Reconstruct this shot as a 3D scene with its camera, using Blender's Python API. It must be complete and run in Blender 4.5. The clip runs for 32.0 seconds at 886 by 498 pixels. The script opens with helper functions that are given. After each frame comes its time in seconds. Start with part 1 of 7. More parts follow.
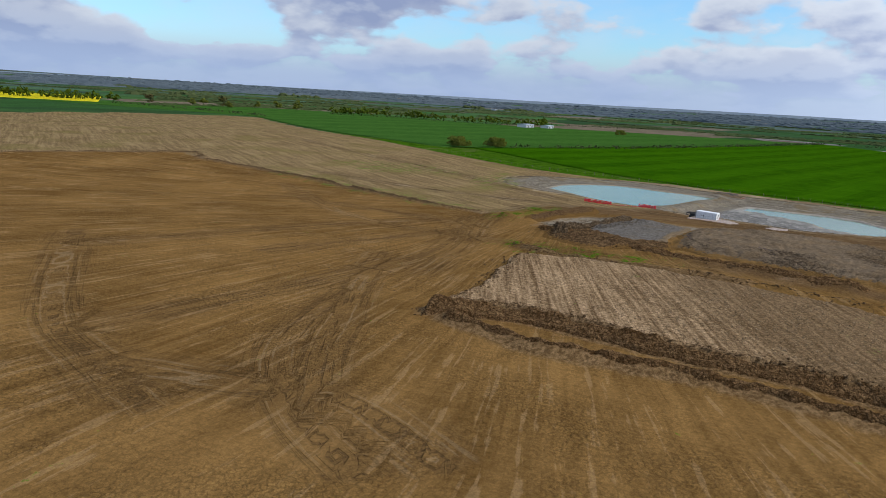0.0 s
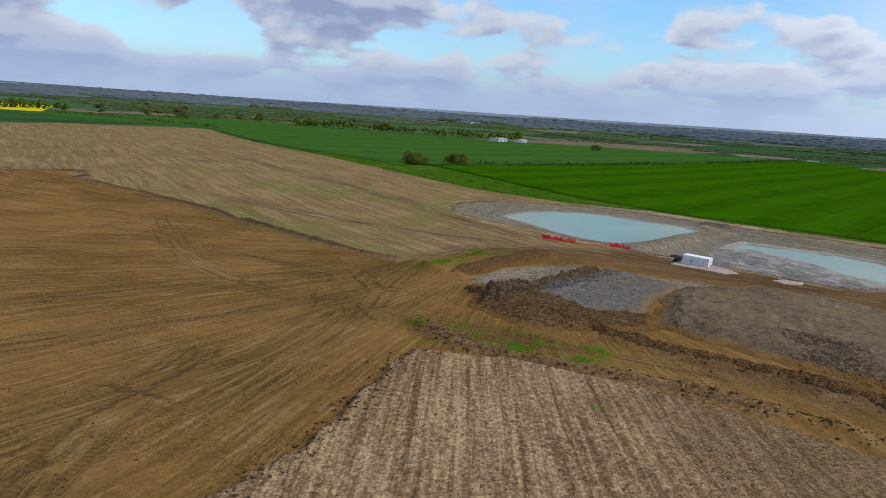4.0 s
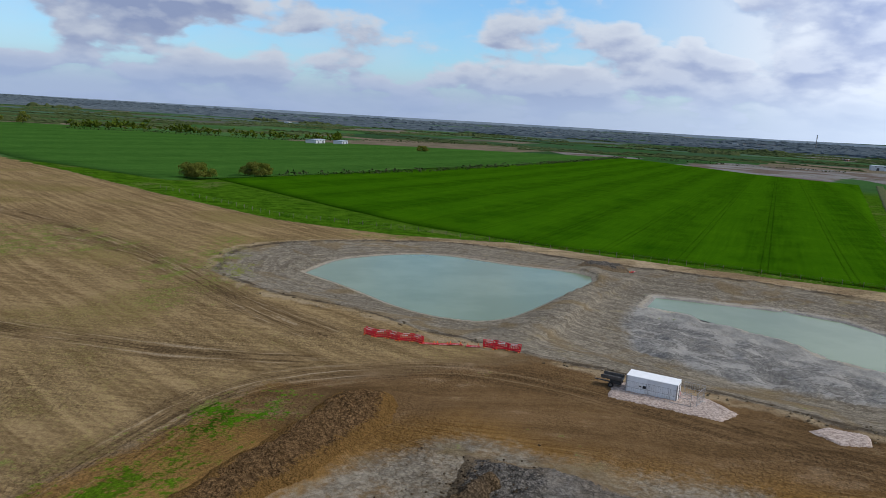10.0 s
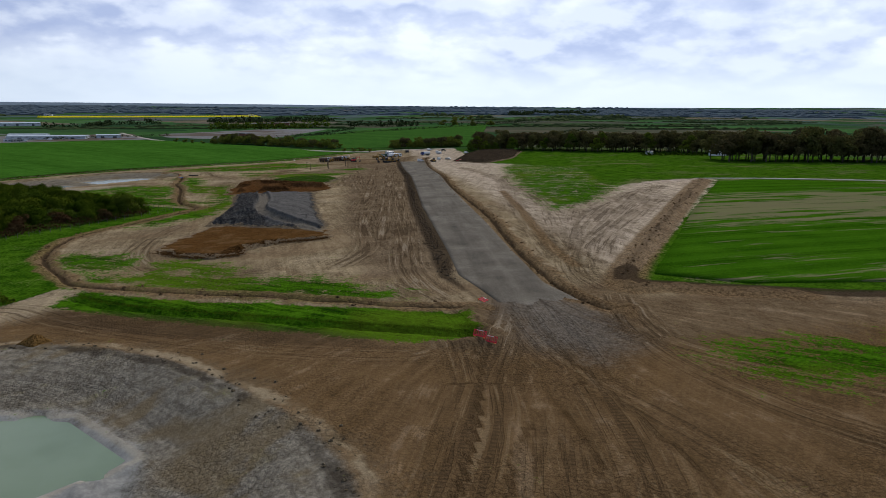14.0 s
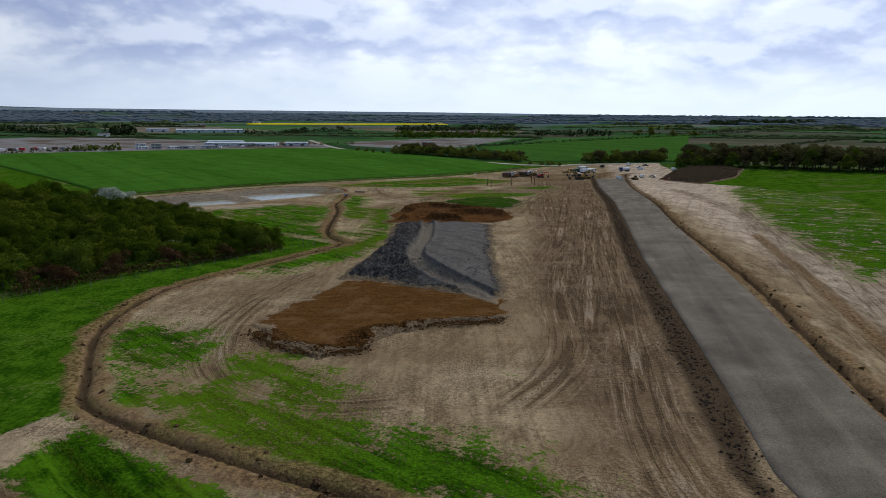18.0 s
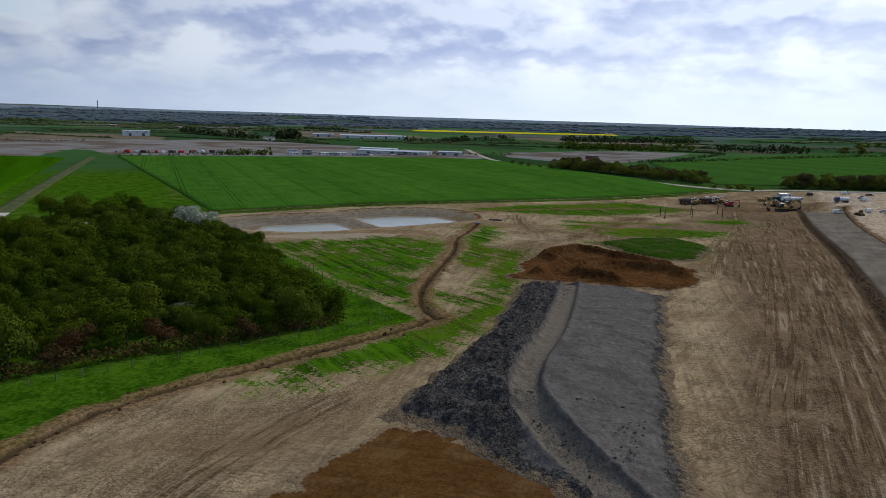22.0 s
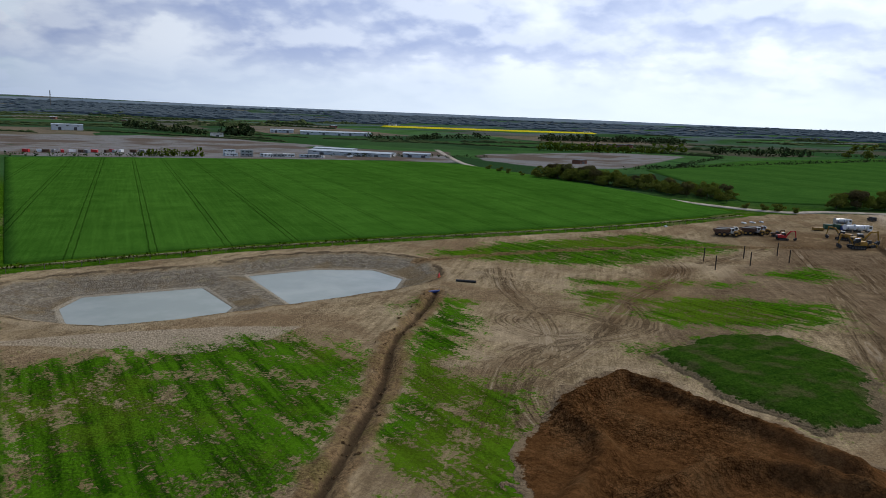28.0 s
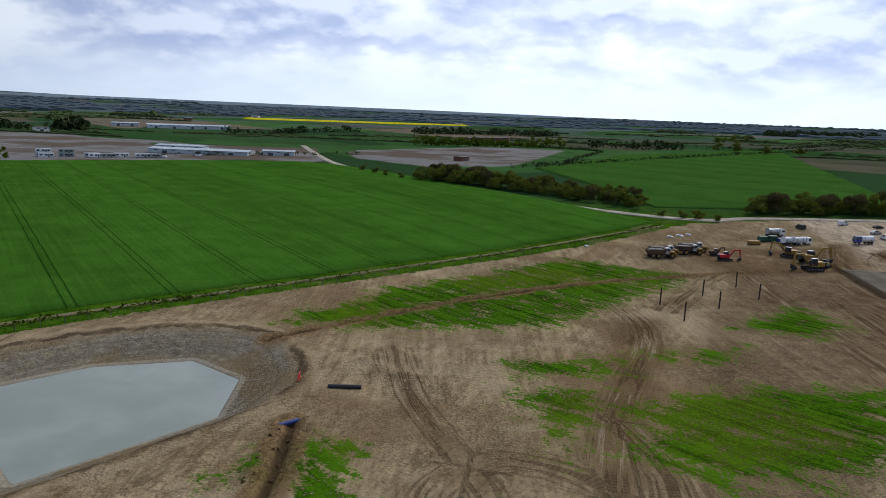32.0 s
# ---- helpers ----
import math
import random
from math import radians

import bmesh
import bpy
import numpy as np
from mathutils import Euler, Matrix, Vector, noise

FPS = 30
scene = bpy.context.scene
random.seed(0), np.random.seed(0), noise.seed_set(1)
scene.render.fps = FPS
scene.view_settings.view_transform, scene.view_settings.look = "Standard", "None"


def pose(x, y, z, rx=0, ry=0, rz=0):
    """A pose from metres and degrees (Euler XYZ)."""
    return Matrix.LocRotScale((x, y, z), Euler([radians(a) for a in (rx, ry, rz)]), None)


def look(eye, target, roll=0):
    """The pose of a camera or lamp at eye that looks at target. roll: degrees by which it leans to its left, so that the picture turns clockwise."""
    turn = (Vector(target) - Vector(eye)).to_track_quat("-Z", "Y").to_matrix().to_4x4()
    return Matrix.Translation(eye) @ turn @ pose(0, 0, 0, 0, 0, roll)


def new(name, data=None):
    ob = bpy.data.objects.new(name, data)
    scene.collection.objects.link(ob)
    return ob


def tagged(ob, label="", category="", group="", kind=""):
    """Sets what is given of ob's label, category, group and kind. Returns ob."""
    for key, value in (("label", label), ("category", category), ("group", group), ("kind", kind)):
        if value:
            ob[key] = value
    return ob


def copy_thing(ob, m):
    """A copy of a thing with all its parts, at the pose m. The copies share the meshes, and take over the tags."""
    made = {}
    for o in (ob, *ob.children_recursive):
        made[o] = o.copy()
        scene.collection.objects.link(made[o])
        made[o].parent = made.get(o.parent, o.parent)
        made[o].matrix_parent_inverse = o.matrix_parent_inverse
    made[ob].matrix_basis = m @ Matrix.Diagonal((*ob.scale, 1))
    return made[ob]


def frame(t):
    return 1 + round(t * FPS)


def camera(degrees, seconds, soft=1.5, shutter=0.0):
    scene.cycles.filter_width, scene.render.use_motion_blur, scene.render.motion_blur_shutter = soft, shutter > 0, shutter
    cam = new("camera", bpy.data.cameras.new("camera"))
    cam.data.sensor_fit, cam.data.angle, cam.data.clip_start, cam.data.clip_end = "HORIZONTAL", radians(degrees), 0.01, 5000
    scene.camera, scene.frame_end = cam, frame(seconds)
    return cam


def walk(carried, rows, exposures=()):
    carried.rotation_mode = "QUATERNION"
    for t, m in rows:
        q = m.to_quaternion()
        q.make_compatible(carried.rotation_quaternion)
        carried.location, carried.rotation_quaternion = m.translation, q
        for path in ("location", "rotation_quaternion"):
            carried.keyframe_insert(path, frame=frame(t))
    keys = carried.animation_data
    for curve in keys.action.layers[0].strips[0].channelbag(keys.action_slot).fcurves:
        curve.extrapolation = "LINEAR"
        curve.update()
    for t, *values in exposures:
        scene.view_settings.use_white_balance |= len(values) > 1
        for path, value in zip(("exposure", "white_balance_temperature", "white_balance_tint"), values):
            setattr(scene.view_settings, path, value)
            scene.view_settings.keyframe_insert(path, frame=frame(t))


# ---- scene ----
cam = camera(63.6, 32.0, 0.75)
# seconds, place in metres, turn in degrees
PATH = [
    (0, -12.76, -30.23, 28.31, 77.96, -3.16, -2.27),
    (0.5, -9.31, -24.57, 28.22, 78.11, -3.34, -1.03),
    (1, -6.21, -18.74, 28.13, 78.26, -3.41, -0.37),
    (1.5, -3.64, -12.65, 28.05, 78.41, -3.53, 0.22),
    (2, -1.61, -6.43, 28.00, 78.57, -3.67, 0.58),
    (2.5, 0.00, -0.00, 28.00, 78.62, -4.00, 0.89),
    (3, 1.68, 6.55, 28.09, 78.71, -3.79, 1.22),
    (3.5, 3.33, 12.98, 28.21, 78.94, -3.75, 0.04),
    (4, 4.73, 19.33, 28.32, 79.05, -3.60, -3.83),
    (4.5, 5.90, 25.89, 28.40, 79.14, -3.65, -5.37),
    (6.5, 11.71, 54.25, 28.36, 79.41, -3.62, -6.29),
    (7, 13.18, 61.53, 28.35, 79.49, -3.70, -6.46),
    (7.5, 14.72, 68.74, 28.35, 79.53, -3.71, -6.57),
    (8, 16.35, 75.94, 28.36, 79.54, -3.73, -6.57),
    (8.5, 18.06, 83.18, 28.39, 79.57, -3.71, -6.54),
    (9, 19.94, 90.34, 28.44, 79.60, -3.64, -6.50),
    (9.5, 21.88, 97.33, 28.54, 79.67, -3.61, -10.33),
    (10, 23.77, 104.29, 28.70, 79.79, -3.33, -17.84),
    (10.5, 26.04, 111.35, 28.92, 79.89, -2.92, -27.99),
    (11, 28.88, 118.50, 29.16, 79.89, -2.37, -39.03),
    (11.5, 32.44, 125.64, 29.37, 79.73, -2.05, -49.93),
    (12, 37.08, 132.25, 29.53, 79.51, -1.84, -59.97),
    (12.5, 42.49, 138.55, 29.67, 79.37, -1.53, -67.44),
    (13, 48.28, 144.14, 29.78, 79.15, -1.29, -79.79),
    (13.5, 54.39, 149.08, 29.88, 78.90, -0.90, -93.14),
    (15.5, 87.22, 157.19, 29.45, 78.62, -0.38, -100.03),
    (16, 95.92, 157.31, 29.40, 78.68, -0.29, -98.76),
    (16.5, 104.58, 156.87, 29.39, 78.89, -0.30, -93.93),
    (17, 113.40, 156.21, 29.41, 79.07, -0.41, -89.30),
    (17.5, 122.23, 155.55, 29.47, 79.19, -0.57, -84.35),
    (18, 131.03, 154.95, 29.56, 79.23, -0.69, -82.49),
    (18.5, 139.95, 154.65, 29.67, 79.22, -0.75, -81.66),
    (19, 148.95, 154.77, 29.77, 79.23, -0.90, -80.85),
    (19.5, 158.03, 155.16, 29.84, 79.33, -0.94, -77.79),
    (20, 167.26, 155.83, 29.87, 79.42, -1.16, -72.33),
    (20.5, 176.34, 156.65, 29.88, 79.50, -1.37, -68.81),
    (21, 184.99, 157.90, 29.91, 79.54, -1.53, -67.61),
    (21.5, 193.61, 159.46, 29.97, 79.62, -1.66, -67.90),
    (22, 202.20, 161.57, 30.07, 79.62, -1.72, -69.20),
    (22.5, 210.87, 163.85, 30.18, 79.64, -1.84, -69.51),
    (23, 219.84, 166.42, 30.29, 79.61, -1.98, -69.77),
    (23.5, 228.78, 169.00, 30.37, 79.61, -2.08, -70.03),
    (24, 237.64, 171.45, 30.43, 79.58, -2.11, -70.24),
    (24.5, 246.38, 174.28, 30.49, 79.61, -2.24, -70.40),
    (25, 255.09, 177.17, 30.56, 79.61, -2.46, -70.60),
    (25.5, 263.88, 180.04, 30.66, 79.65, -2.47, -70.81),
    (27.5, 296.32, 189.40, 31.43, 79.37, -2.52, -71.20),
    (28, 304.83, 191.61, 31.58, 79.32, -2.35, -71.22),
    (28.5, 313.27, 193.84, 31.70, 79.27, -2.28, -71.24),
    (29, 321.67, 196.18, 31.80, 79.24, -2.28, -71.26),
    (29.5, 330.06, 198.62, 31.88, 79.19, -2.35, -71.24),
    (30, 338.41, 201.12, 31.96, 79.15, -2.51, -71.22),
    (30.5, 346.70, 203.69, 32.06, 79.14, -2.57, -71.66),
    (31, 354.97, 206.47, 32.16, 79.17, -2.50, -76.98),
    (31.5, 363.43, 209.43, 32.26, 79.15, -2.45, -80.53),
    (32, 372.04, 212.35, 32.35, 79.08, -2.47, -81.55),
]

walk(cam, [(t, pose(x, y, z, rx, ry, rz)) for t, x, y, z, rx, ry, rz in PATH],
     [(0, -0.02), (9, -0.08), (11, -0.27), (13, -0.47), (15, -0.55), (19, -0.52), (24, -0.53), (28, -0.48), (32, -0.42)])

# ---- sky and sun ----
SUN_AZ, SUN_EL = radians(-118), radians(44)   # turn from +y, height above the horizon


def build_world():
    world = bpy.data.worlds.new("sky")
    scene.world = world
    world.use_nodes = True
    nt = world.node_tree
    nt.nodes.clear()

    def n(kind, **put):
        node = nt.nodes.new(kind)
        for key, value in put.items():
            sock = node.inputs[int(key[1:])] if key[0] == "i" and key[1:].isdigit() else node.inputs[key]
            if isinstance(value, bpy.types.NodeSocket):
                nt.links.new(value, sock)
            else:
                sock.default_value = value
        return node

    def m(op, a, b=0.0, c=0.0):
        node = n("ShaderNodeMath", i0=a, i1=b, i2=c)
        node.operation = op
        return node.outputs[0]

    sky = nt.nodes.new("ShaderNodeTexSky")
    sky.sky_type, sky.sun_disc = "NISHITA", False
    sky.sun_elevation, sky.sun_rotation = SUN_EL, -SUN_AZ
    sky.air_density, sky.dust_density, sky.ozone_density = 1.0, 1.2, 1.5
    co = nt.nodes.new("ShaderNodeTexCoord").outputs["Generated"]
    xyz = n("ShaderNodeSeparateXYZ", i0=co)
    x, y, z = xyz.outputs
    # heaps of cloud shrink towards the horizon
    up = m("MULTIPLY", m("POWER", m("MAXIMUM", z, 0.0), 0.8), 1.7)

    def clouds(scale, detail, rough, seed, lift=0.0, dist=0.0):
        plane = n("ShaderNodeCombineXYZ", i0=m("ADD", x, seed), i1=y, i2=m("ADD", up, lift)).outputs[0]
        return n("ShaderNodeTexNoise", Vector=plane, Scale=scale, Detail=detail, Roughness=rough, Distortion=dist).outputs["Fac"]

    def step(v, lo, hi):
        node = n("ShaderNodeMapRange", i0=v, i1=lo, i2=hi, i3=0.0, i4=1.0)
        node.interpolation_type = "SMOOTHSTEP"
        return node.outputs[0]

    def blend(f, a, b):
        node = n("ShaderNodeMix", Factor=f)
        node.data_type = "RGBA"
        for sock, value in ((node.inputs[6], a), (node.inputs[7], b)):
            if isinstance(value, bpy.types.NodeSocket):
                nt.links.new(value, sock)
            else:
                sock.default_value = (*value, 1)
        return node.outputs[2]

    # brightness grows towards the veiled sun
    sx, sy = math.sin(-SUN_AZ), math.cos(-SUN_AZ)
    side = m("ADD", m("MULTIPLY", x, sx), m("MULTIPLY", y, sy))
    glow = step(side, -0.35, 1.0)
    big, puff = clouds(3.4, 2.0, 0.5, 3.1), clouds(10.0, 5.0, 0.49, 7.4)
    thick = m("ADD", m("ADD", m("MULTIPLY", big, 0.50), m("MULTIPLY", puff, 0.50)), m("MULTIPLY", glow, 0.06))
    over = m("ADD", m("MULTIPLY", clouds(3.4, 2.0, 0.5, 3.1, 0.030), 0.50), m("MULTIPLY", clouds(10.0, 5.0, 0.49, 7.4, 0.032), 0.50))
    cover = step(thick, 0.455, 0.520)
    haze = step(z, 0.085, 0.015)
    veil = m("MULTIPLY", step(clouds(5.0, 5.0, 0.6, 1.7), 0.35, 0.62), m("MULTIPLY_ADD", glow, 0.75, 0.25))
    cover = m("MAXIMUM", m("MAXIMUM", cover, m("MULTIPLY", haze, 0.95)), m("MAXIMUM", veil, step(glow, 0.12, 0.45)))
    # flat grey undersides, light tops
    under = step(m("SUBTRACT", m("ADD", over, m("MULTIPLY", glow, 0.06)), thick), -0.055, 0.060)
    dark = m("ADD", m("MULTIPLY", m("MULTIPLY", under, step(thick, 0.45, 0.52)), 0.80), m("MULTIPLY", step(thick, 0.50, 0.60), 0.42))
    dark = m("MULTIPLY", dark, m("MULTIPLY_ADD", glow, -0.30, 1.0))
    lit = blend(dark, (0.88, 0.97, 1.12), (0.40, 0.50, 0.78))
    band = blend(glow, (0.52, 0.68, 1.02), (0.80, 0.91, 1.02))
    lit = blend(m("MULTIPLY", haze, 0.85), lit, band)
    bright = n("ShaderNodeVectorMath", i0=lit)
    bright.operation = "SCALE"
    nt.links.new(m("ADD", 0.72, m("MULTIPLY", m("POWER", glow, 1.4), 0.84)), bright.inputs["Scale"])
    blue = n("ShaderNodeVectorMath", i0=sky.outputs[0])
    blue.operation = "SCALE"
    blue.inputs["Scale"].default_value = 0.17
    tint = n("ShaderNodeVectorMath", i0=blue.outputs[0], i1=(0.66, 0.95, 1.18))
    tint.operation = "MULTIPLY"
    mix = n("ShaderNodeMix", Factor=cover)
    mix.data_type = "RGBA"
    nt.links.new(tint.outputs[0], mix.inputs[6])
    nt.links.new(bright.outputs[0], mix.inputs[7])
    bg = n("ShaderNodeBackground", Color=mix.outputs[2], Strength=1.0)
    out = nt.nodes.new("ShaderNodeOutputWorld")
    nt.links.new(bg.outputs[0], out.inputs[0])


build_world()
sun = new("sun", bpy.data.lights.new("sun", "SUN"))
sun.data.energy, sun.data.angle, sun.data.color = 2.8, radians(3), (1.0, 0.94, 0.84)
sun.matrix_world = look((0, 0, 300), (-300 * math.sin(-SUN_AZ) * math.cos(SUN_EL), -300 * math.cos(-SUN_AZ) * math.cos(SUN_EL), 300 - 300 * math.sin(SUN_EL)))

# ---- materials ----


class Mat:
    """A procedural material: short hands for its nodes."""

    def __init__(self, name, rough=0.9, spec=0.25):
        self.m = bpy.data.materials.new(name)
        self.m.use_nodes = True
        self.nt = self.m.node_tree
        self.b = self.nt.nodes["Principled BSDF"]
        self.b.inputs["Roughness"].default_value = rough
        self.b.inputs["Specular IOR Level"].default_value = spec

    def n(self, kind, **put):
        node = self.nt.nodes.new(kind)
        for key, value in put.items():
            self.put(node.inputs[int(key[1:])] if key[0] == "i" and key[1:].isdigit() else node.inputs[key], value)
        return node

    def put(self, sock, value):
        if isinstance(value, bpy.types.NodeSocket):
            self.nt.links.new(value, sock)
        elif isinstance(value, (tuple, list)) and len(value) == 3 and sock.type == "RGBA":
            sock.default_value = (*value, 1)
        else:
            sock.default_value = value

    def co(self, scale=(1, 1, 1), turn=0.0, kind="Object"):
        v = self.n("ShaderNodeTexCoord").outputs[kind]
        if turn or scale != (1, 1, 1):
            rot = self.n("ShaderNodeVectorRotate", Vector=v, Angle=radians(turn)).outputs[0]
            v = self.n("ShaderNodeVectorMath", i0=rot, i1=scale)
            v.operation = "MULTIPLY"
            v = v.outputs[0]
        return v

    def noise(self, scale, detail=4.0, rough=0.55, at=None, dist=0.0, out="Fac"):
        return self.n("ShaderNodeTexNoise", Vector=at or self.co(), Scale=scale, Detail=detail, Roughness=rough, Distortion=dist).outputs[out]

    def math(self, op, a, b=0.0, c=0.0):
        node = self.n("ShaderNodeMath", i0=a, i1=b, i2=c)
        node.operation = op
        return node.outputs[0]

    def step(self, v, lo, hi, to0=0.0, to1=1.0):
        node = self.n("ShaderNodeMapRange", i0=v, i1=lo, i2=hi, i3=to0, i4=to1)
        node.interpolation_type = "SMOOTHSTEP"
        return node.outputs[0]

    def mix(self, fac, a, b, blend="MIX"):
        node = self.n("ShaderNodeMix", i0=fac)
        node.data_type, node.blend_type = "RGBA", blend
        self.put(node.inputs[6], a)
        self.put(node.inputs[7], b)
        return node.outputs[2]

    def attr(self, name):
        node = self.n("ShaderNodeAttribute")
        node.attribute_name = name
        return node.outputs["Fac"]

    def mask(self, name, wob, soft=0.05, gain=1.0):
        """A zone of the plan: the attribute is 0.5 on its edge; wob roughens that edge."""
        v = self.math("MULTIPLY_ADD", self.math("SUBTRACT", wob, 0.5), gain, self.attr(name))
        return self.step(v, 0.5 - soft, 0.5 + soft)

    def finish(self, colour, bump=None, dist=0.1, strength=0.6, rough=None):
        self.put(self.b.inputs["Base Color"], colour)
        if rough is not None:
            self.put(self.b.inputs["Roughness"], rough)
        if bump is not None:
            node = self.n("ShaderNodeBump", Height=bump, Distance=dist, Strength=strength)
            self.nt.links.new(node.outputs[0], self.b.inputs["Normal"])
        return self.m


def plain(name, colour, rough=0.6, vary=0.12, scale=3.0, metal=0.0, bump=0.0, spec=0.4):
    """Paint, steel, plastic: one colour with dirt and grain at two scales, and a tint of its own for each object."""
    g = Mat(name, rough, spec)
    g.b.inputs["Metallic"].default_value = metal
    f = g.math("MULTIPLY_ADD", g.noise(scale, 5), 0.6, g.math("MULTIPLY", g.noise(scale * 9, 3), 0.4))
    own = g.n("ShaderNodeObjectInfo").outputs["Random"]
    f = g.math("ADD", g.step(f, 0.3, 0.7), g.math("MULTIPLY_ADD", own, 0.5, -0.25))
    dark = tuple(c * (1 - 2 * vary) for c in colour)
    return g.finish(g.mix(f, dark, colour), g.noise(scale * 12, 3) if bump else None, bump, 0.4)


# ---- plan: the lie of the land ----
HILLS = [(60, 200, -0.62), (170, 120, 3.14), (300, 140, -0.9), (340, 20, 4.04), (590, 130, -6.64),
         (460, 230, -0.29), (180, 230, -1.97), (-120, 420, 3.85), (20, 80, 0.99), (380, 320, -1.01)]


def land(x, y):
    """Height of the natural ground."""
    u, v = np.tanh(x / 600), np.tanh((y - 100) / 500)
    z = -1.95 - 4.29 * u - 5.4 * v - 2.1 * u * v
    for a, b, h in HILLS:
        z = z + h * np.exp(-((x - a) ** 2 + (y - b) ** 2) / 18050)
    r = np.hypot(x - 200, y - 200)
    far = np.clip((r - 900) / 3900, 0, 1.3)
    return z + far * far * 34


def vnoise(x, y, size, seed=0):
    """Smooth value noise in 0..1 with cells of the given size."""
    tab = np.random.RandomState(seed).rand(257, 257)
    u, v = np.asarray(x) / size, np.asarray(y) / size
    i, j = np.floor(u).astype(int), np.floor(v).astype(int)
    u, v = u - i, v - j
    u, v = u * u * (3 - 2 * u), v * v * (3 - 2 * v)
    i, j = i % 256, j % 256
    return (tab[i, j] * (1 - u) + tab[i + 1, j] * u) * (1 - v) + (tab[i, j + 1] * (1 - u) + tab[i + 1, j + 1] * u) * v


def fnoise(x, y, size, seed=0, octaves=4):
    s, a, w = 0.0, 1.0, 0.0
    for k in range(octaves):
        s, w = s + a * vnoise(x + 31.7 * k, y - 17.3 * k, size / 2 ** k, seed + k), w + a
        a *= 0.55
    return s / w


def line_dist(x, y, pts):
    """Distance to a broken line, and how far along it (0..1)."""
    best, along = np.full(np.shape(x), 1e9), np.zeros(np.shape(x))
    total = sum(math.dist(a, b) for a, b in zip(pts, pts[1:]))
    run = 0.0
    for (ax, ay), (bx, by) in zip(pts, pts[1:]):
        dx, dy = bx - ax, by - ay
        ll = math.hypot(dx, dy)
        t = np.clip(((x - ax) * dx + (y - ay) * dy) / (ll * ll), 0, 1)
        d = np.hypot(x - ax - t * dx, y - ay - t * dy)
        near = d < best
        best, along = np.where(near, d, best), np.where(near, (run + t * ll) / total, along)
        run += ll
    return best, along


def inside(x, y, pts):
    """Signed distance to the edge of a zone, positive inside."""
    d, _ = line_dist(x, y, [*pts, pts[0]])
    hit = np.zeros(np.shape(x), bool)
    for (ax, ay), (bx, by) in zip(pts, [*pts[1:], pts[0]]):
        if ay != by:
            hit ^= ((ay > y) != (by > y)) & (x < (bx - ax) * (y - ay) / (by - ay) + ax)
    return np.where(hit, d, -d)


def ease(v, lo, hi):
    t = np.clip((v - lo) / (hi - lo), 0, 1)
    return t * t * (3 - 2 * t)


def bend(pts, n=6):
    """A smooth curve through the points."""
    p = [np.array(q, float) for q in pts]
    p = [2 * p[0] - p[1], *p, 2 * p[-1] - p[-2]]
    out = []
    for k in range(1, len(p) - 2):
        for s in range(n):
            t = s / n
            q = 0.5 * (2 * p[k] + (p[k + 1] - p[k - 1]) * t + (2 * p[k - 1] - 5 * p[k] + 4 * p[k + 1] - p[k + 2]) * t * t
                       + (3 * p[k] - p[k - 1] - 3 * p[k + 1] + p[k + 2]) * t ** 3)
            out.append(tuple(q))
    return [*out, tuple(p[-2])]


SITE = [(-342, 543), (-296, 681), (-188, 780), (-69, 508), (3, 387), (44, 329), (75, 306), (109, 296), (150, 256), (170, 236), (190, 214),
        (204, 208), (231, 225), (263, 231), (283, 223), (306, 210), (318, 208), (335, 232), (361, 262), (410, 322), (424, 338), (473, 308),
        (535, 261), (635, 188), (681, 155), (700, 125), (714, 62), (640, 58), (585, 70), (532, 40), (463, 24), (400, 38), (344, 52), (332, 50), (348, 24),
        (355, 4), (344, 2), (183, 102), (171, 88), (150, -60), (-400, -300), (-500, 300)]
WEST = [(-400, -300), (-170, 250), (-111, 285), (-96, 262), (-60, 233), (-32, 202), (7, 160), (30, 186), (44, 186), (66, 190), (84, 173),
        (94, 155), (120, 151), (143, 164), (160, 180), (168, 204), (170, 215), (186, 200), (178, 176), (150, 140), (146, 125), (150, 100), (150, -60)]
BERM_WEST = bend([(-170, 249), (-111, 284), (-96, 263), (-60, 233), (-32, 202), (-4, 171), (6, 163)])
POND_1 = bend([(44, 259), (56, 274), (78, 279), (94, 266), (110, 251), (91, 232), (74, 219), (64, 221), (57, 230), (51, 245), (44, 259)], 4)[:-1]
POND_2 = [(109, 227), (117, 235), (140, 220), (146, 212), (147, 200), (145, 186), (134, 176), (126, 184), (122, 196), (123, 200), (119, 208), (117, 215), (114, 222)]
FLOOR_2 = [(107, 227), (117, 236), (141, 221), (147, 212), (148, 200), (146, 186), (135, 175), (112, 173), (97, 185), (90, 202), (97, 216)]
RIM_12 = bend([(24, 252), (29, 277), (41, 288), (65, 295), (93, 293), (118, 270), (141, 250), (160, 229), (166, 203), (158, 182), (141, 165),
               (122, 154), (105, 153), (93, 158), (84, 172), (70, 188), (56, 205), (47, 220), (35, 232), (24, 252)], 4)[:-1]
DAM = [(113, 256), (88, 222), (72, 207)]
POND_3 = [(416, 312), (425, 315), (444, 298), (433, 282), (427, 280), (411, 294), (409, 303)]
POND_4 = [(459, 295), (474, 284), (481, 270), (475, 259), (461, 256), (439, 270)]
RIM_34 = bend([(398, 318), (412, 330), (428, 329), (452, 309), (478, 297), (494, 276), (492, 258), (470, 246), (446, 256), (424, 270), (402, 288), (398, 318)], 4)[:-1]
LEVELS = {"pond_1": -5.9, "pond_2": -6.9, "pond_3": -11.6, "pond_4": -11.4}
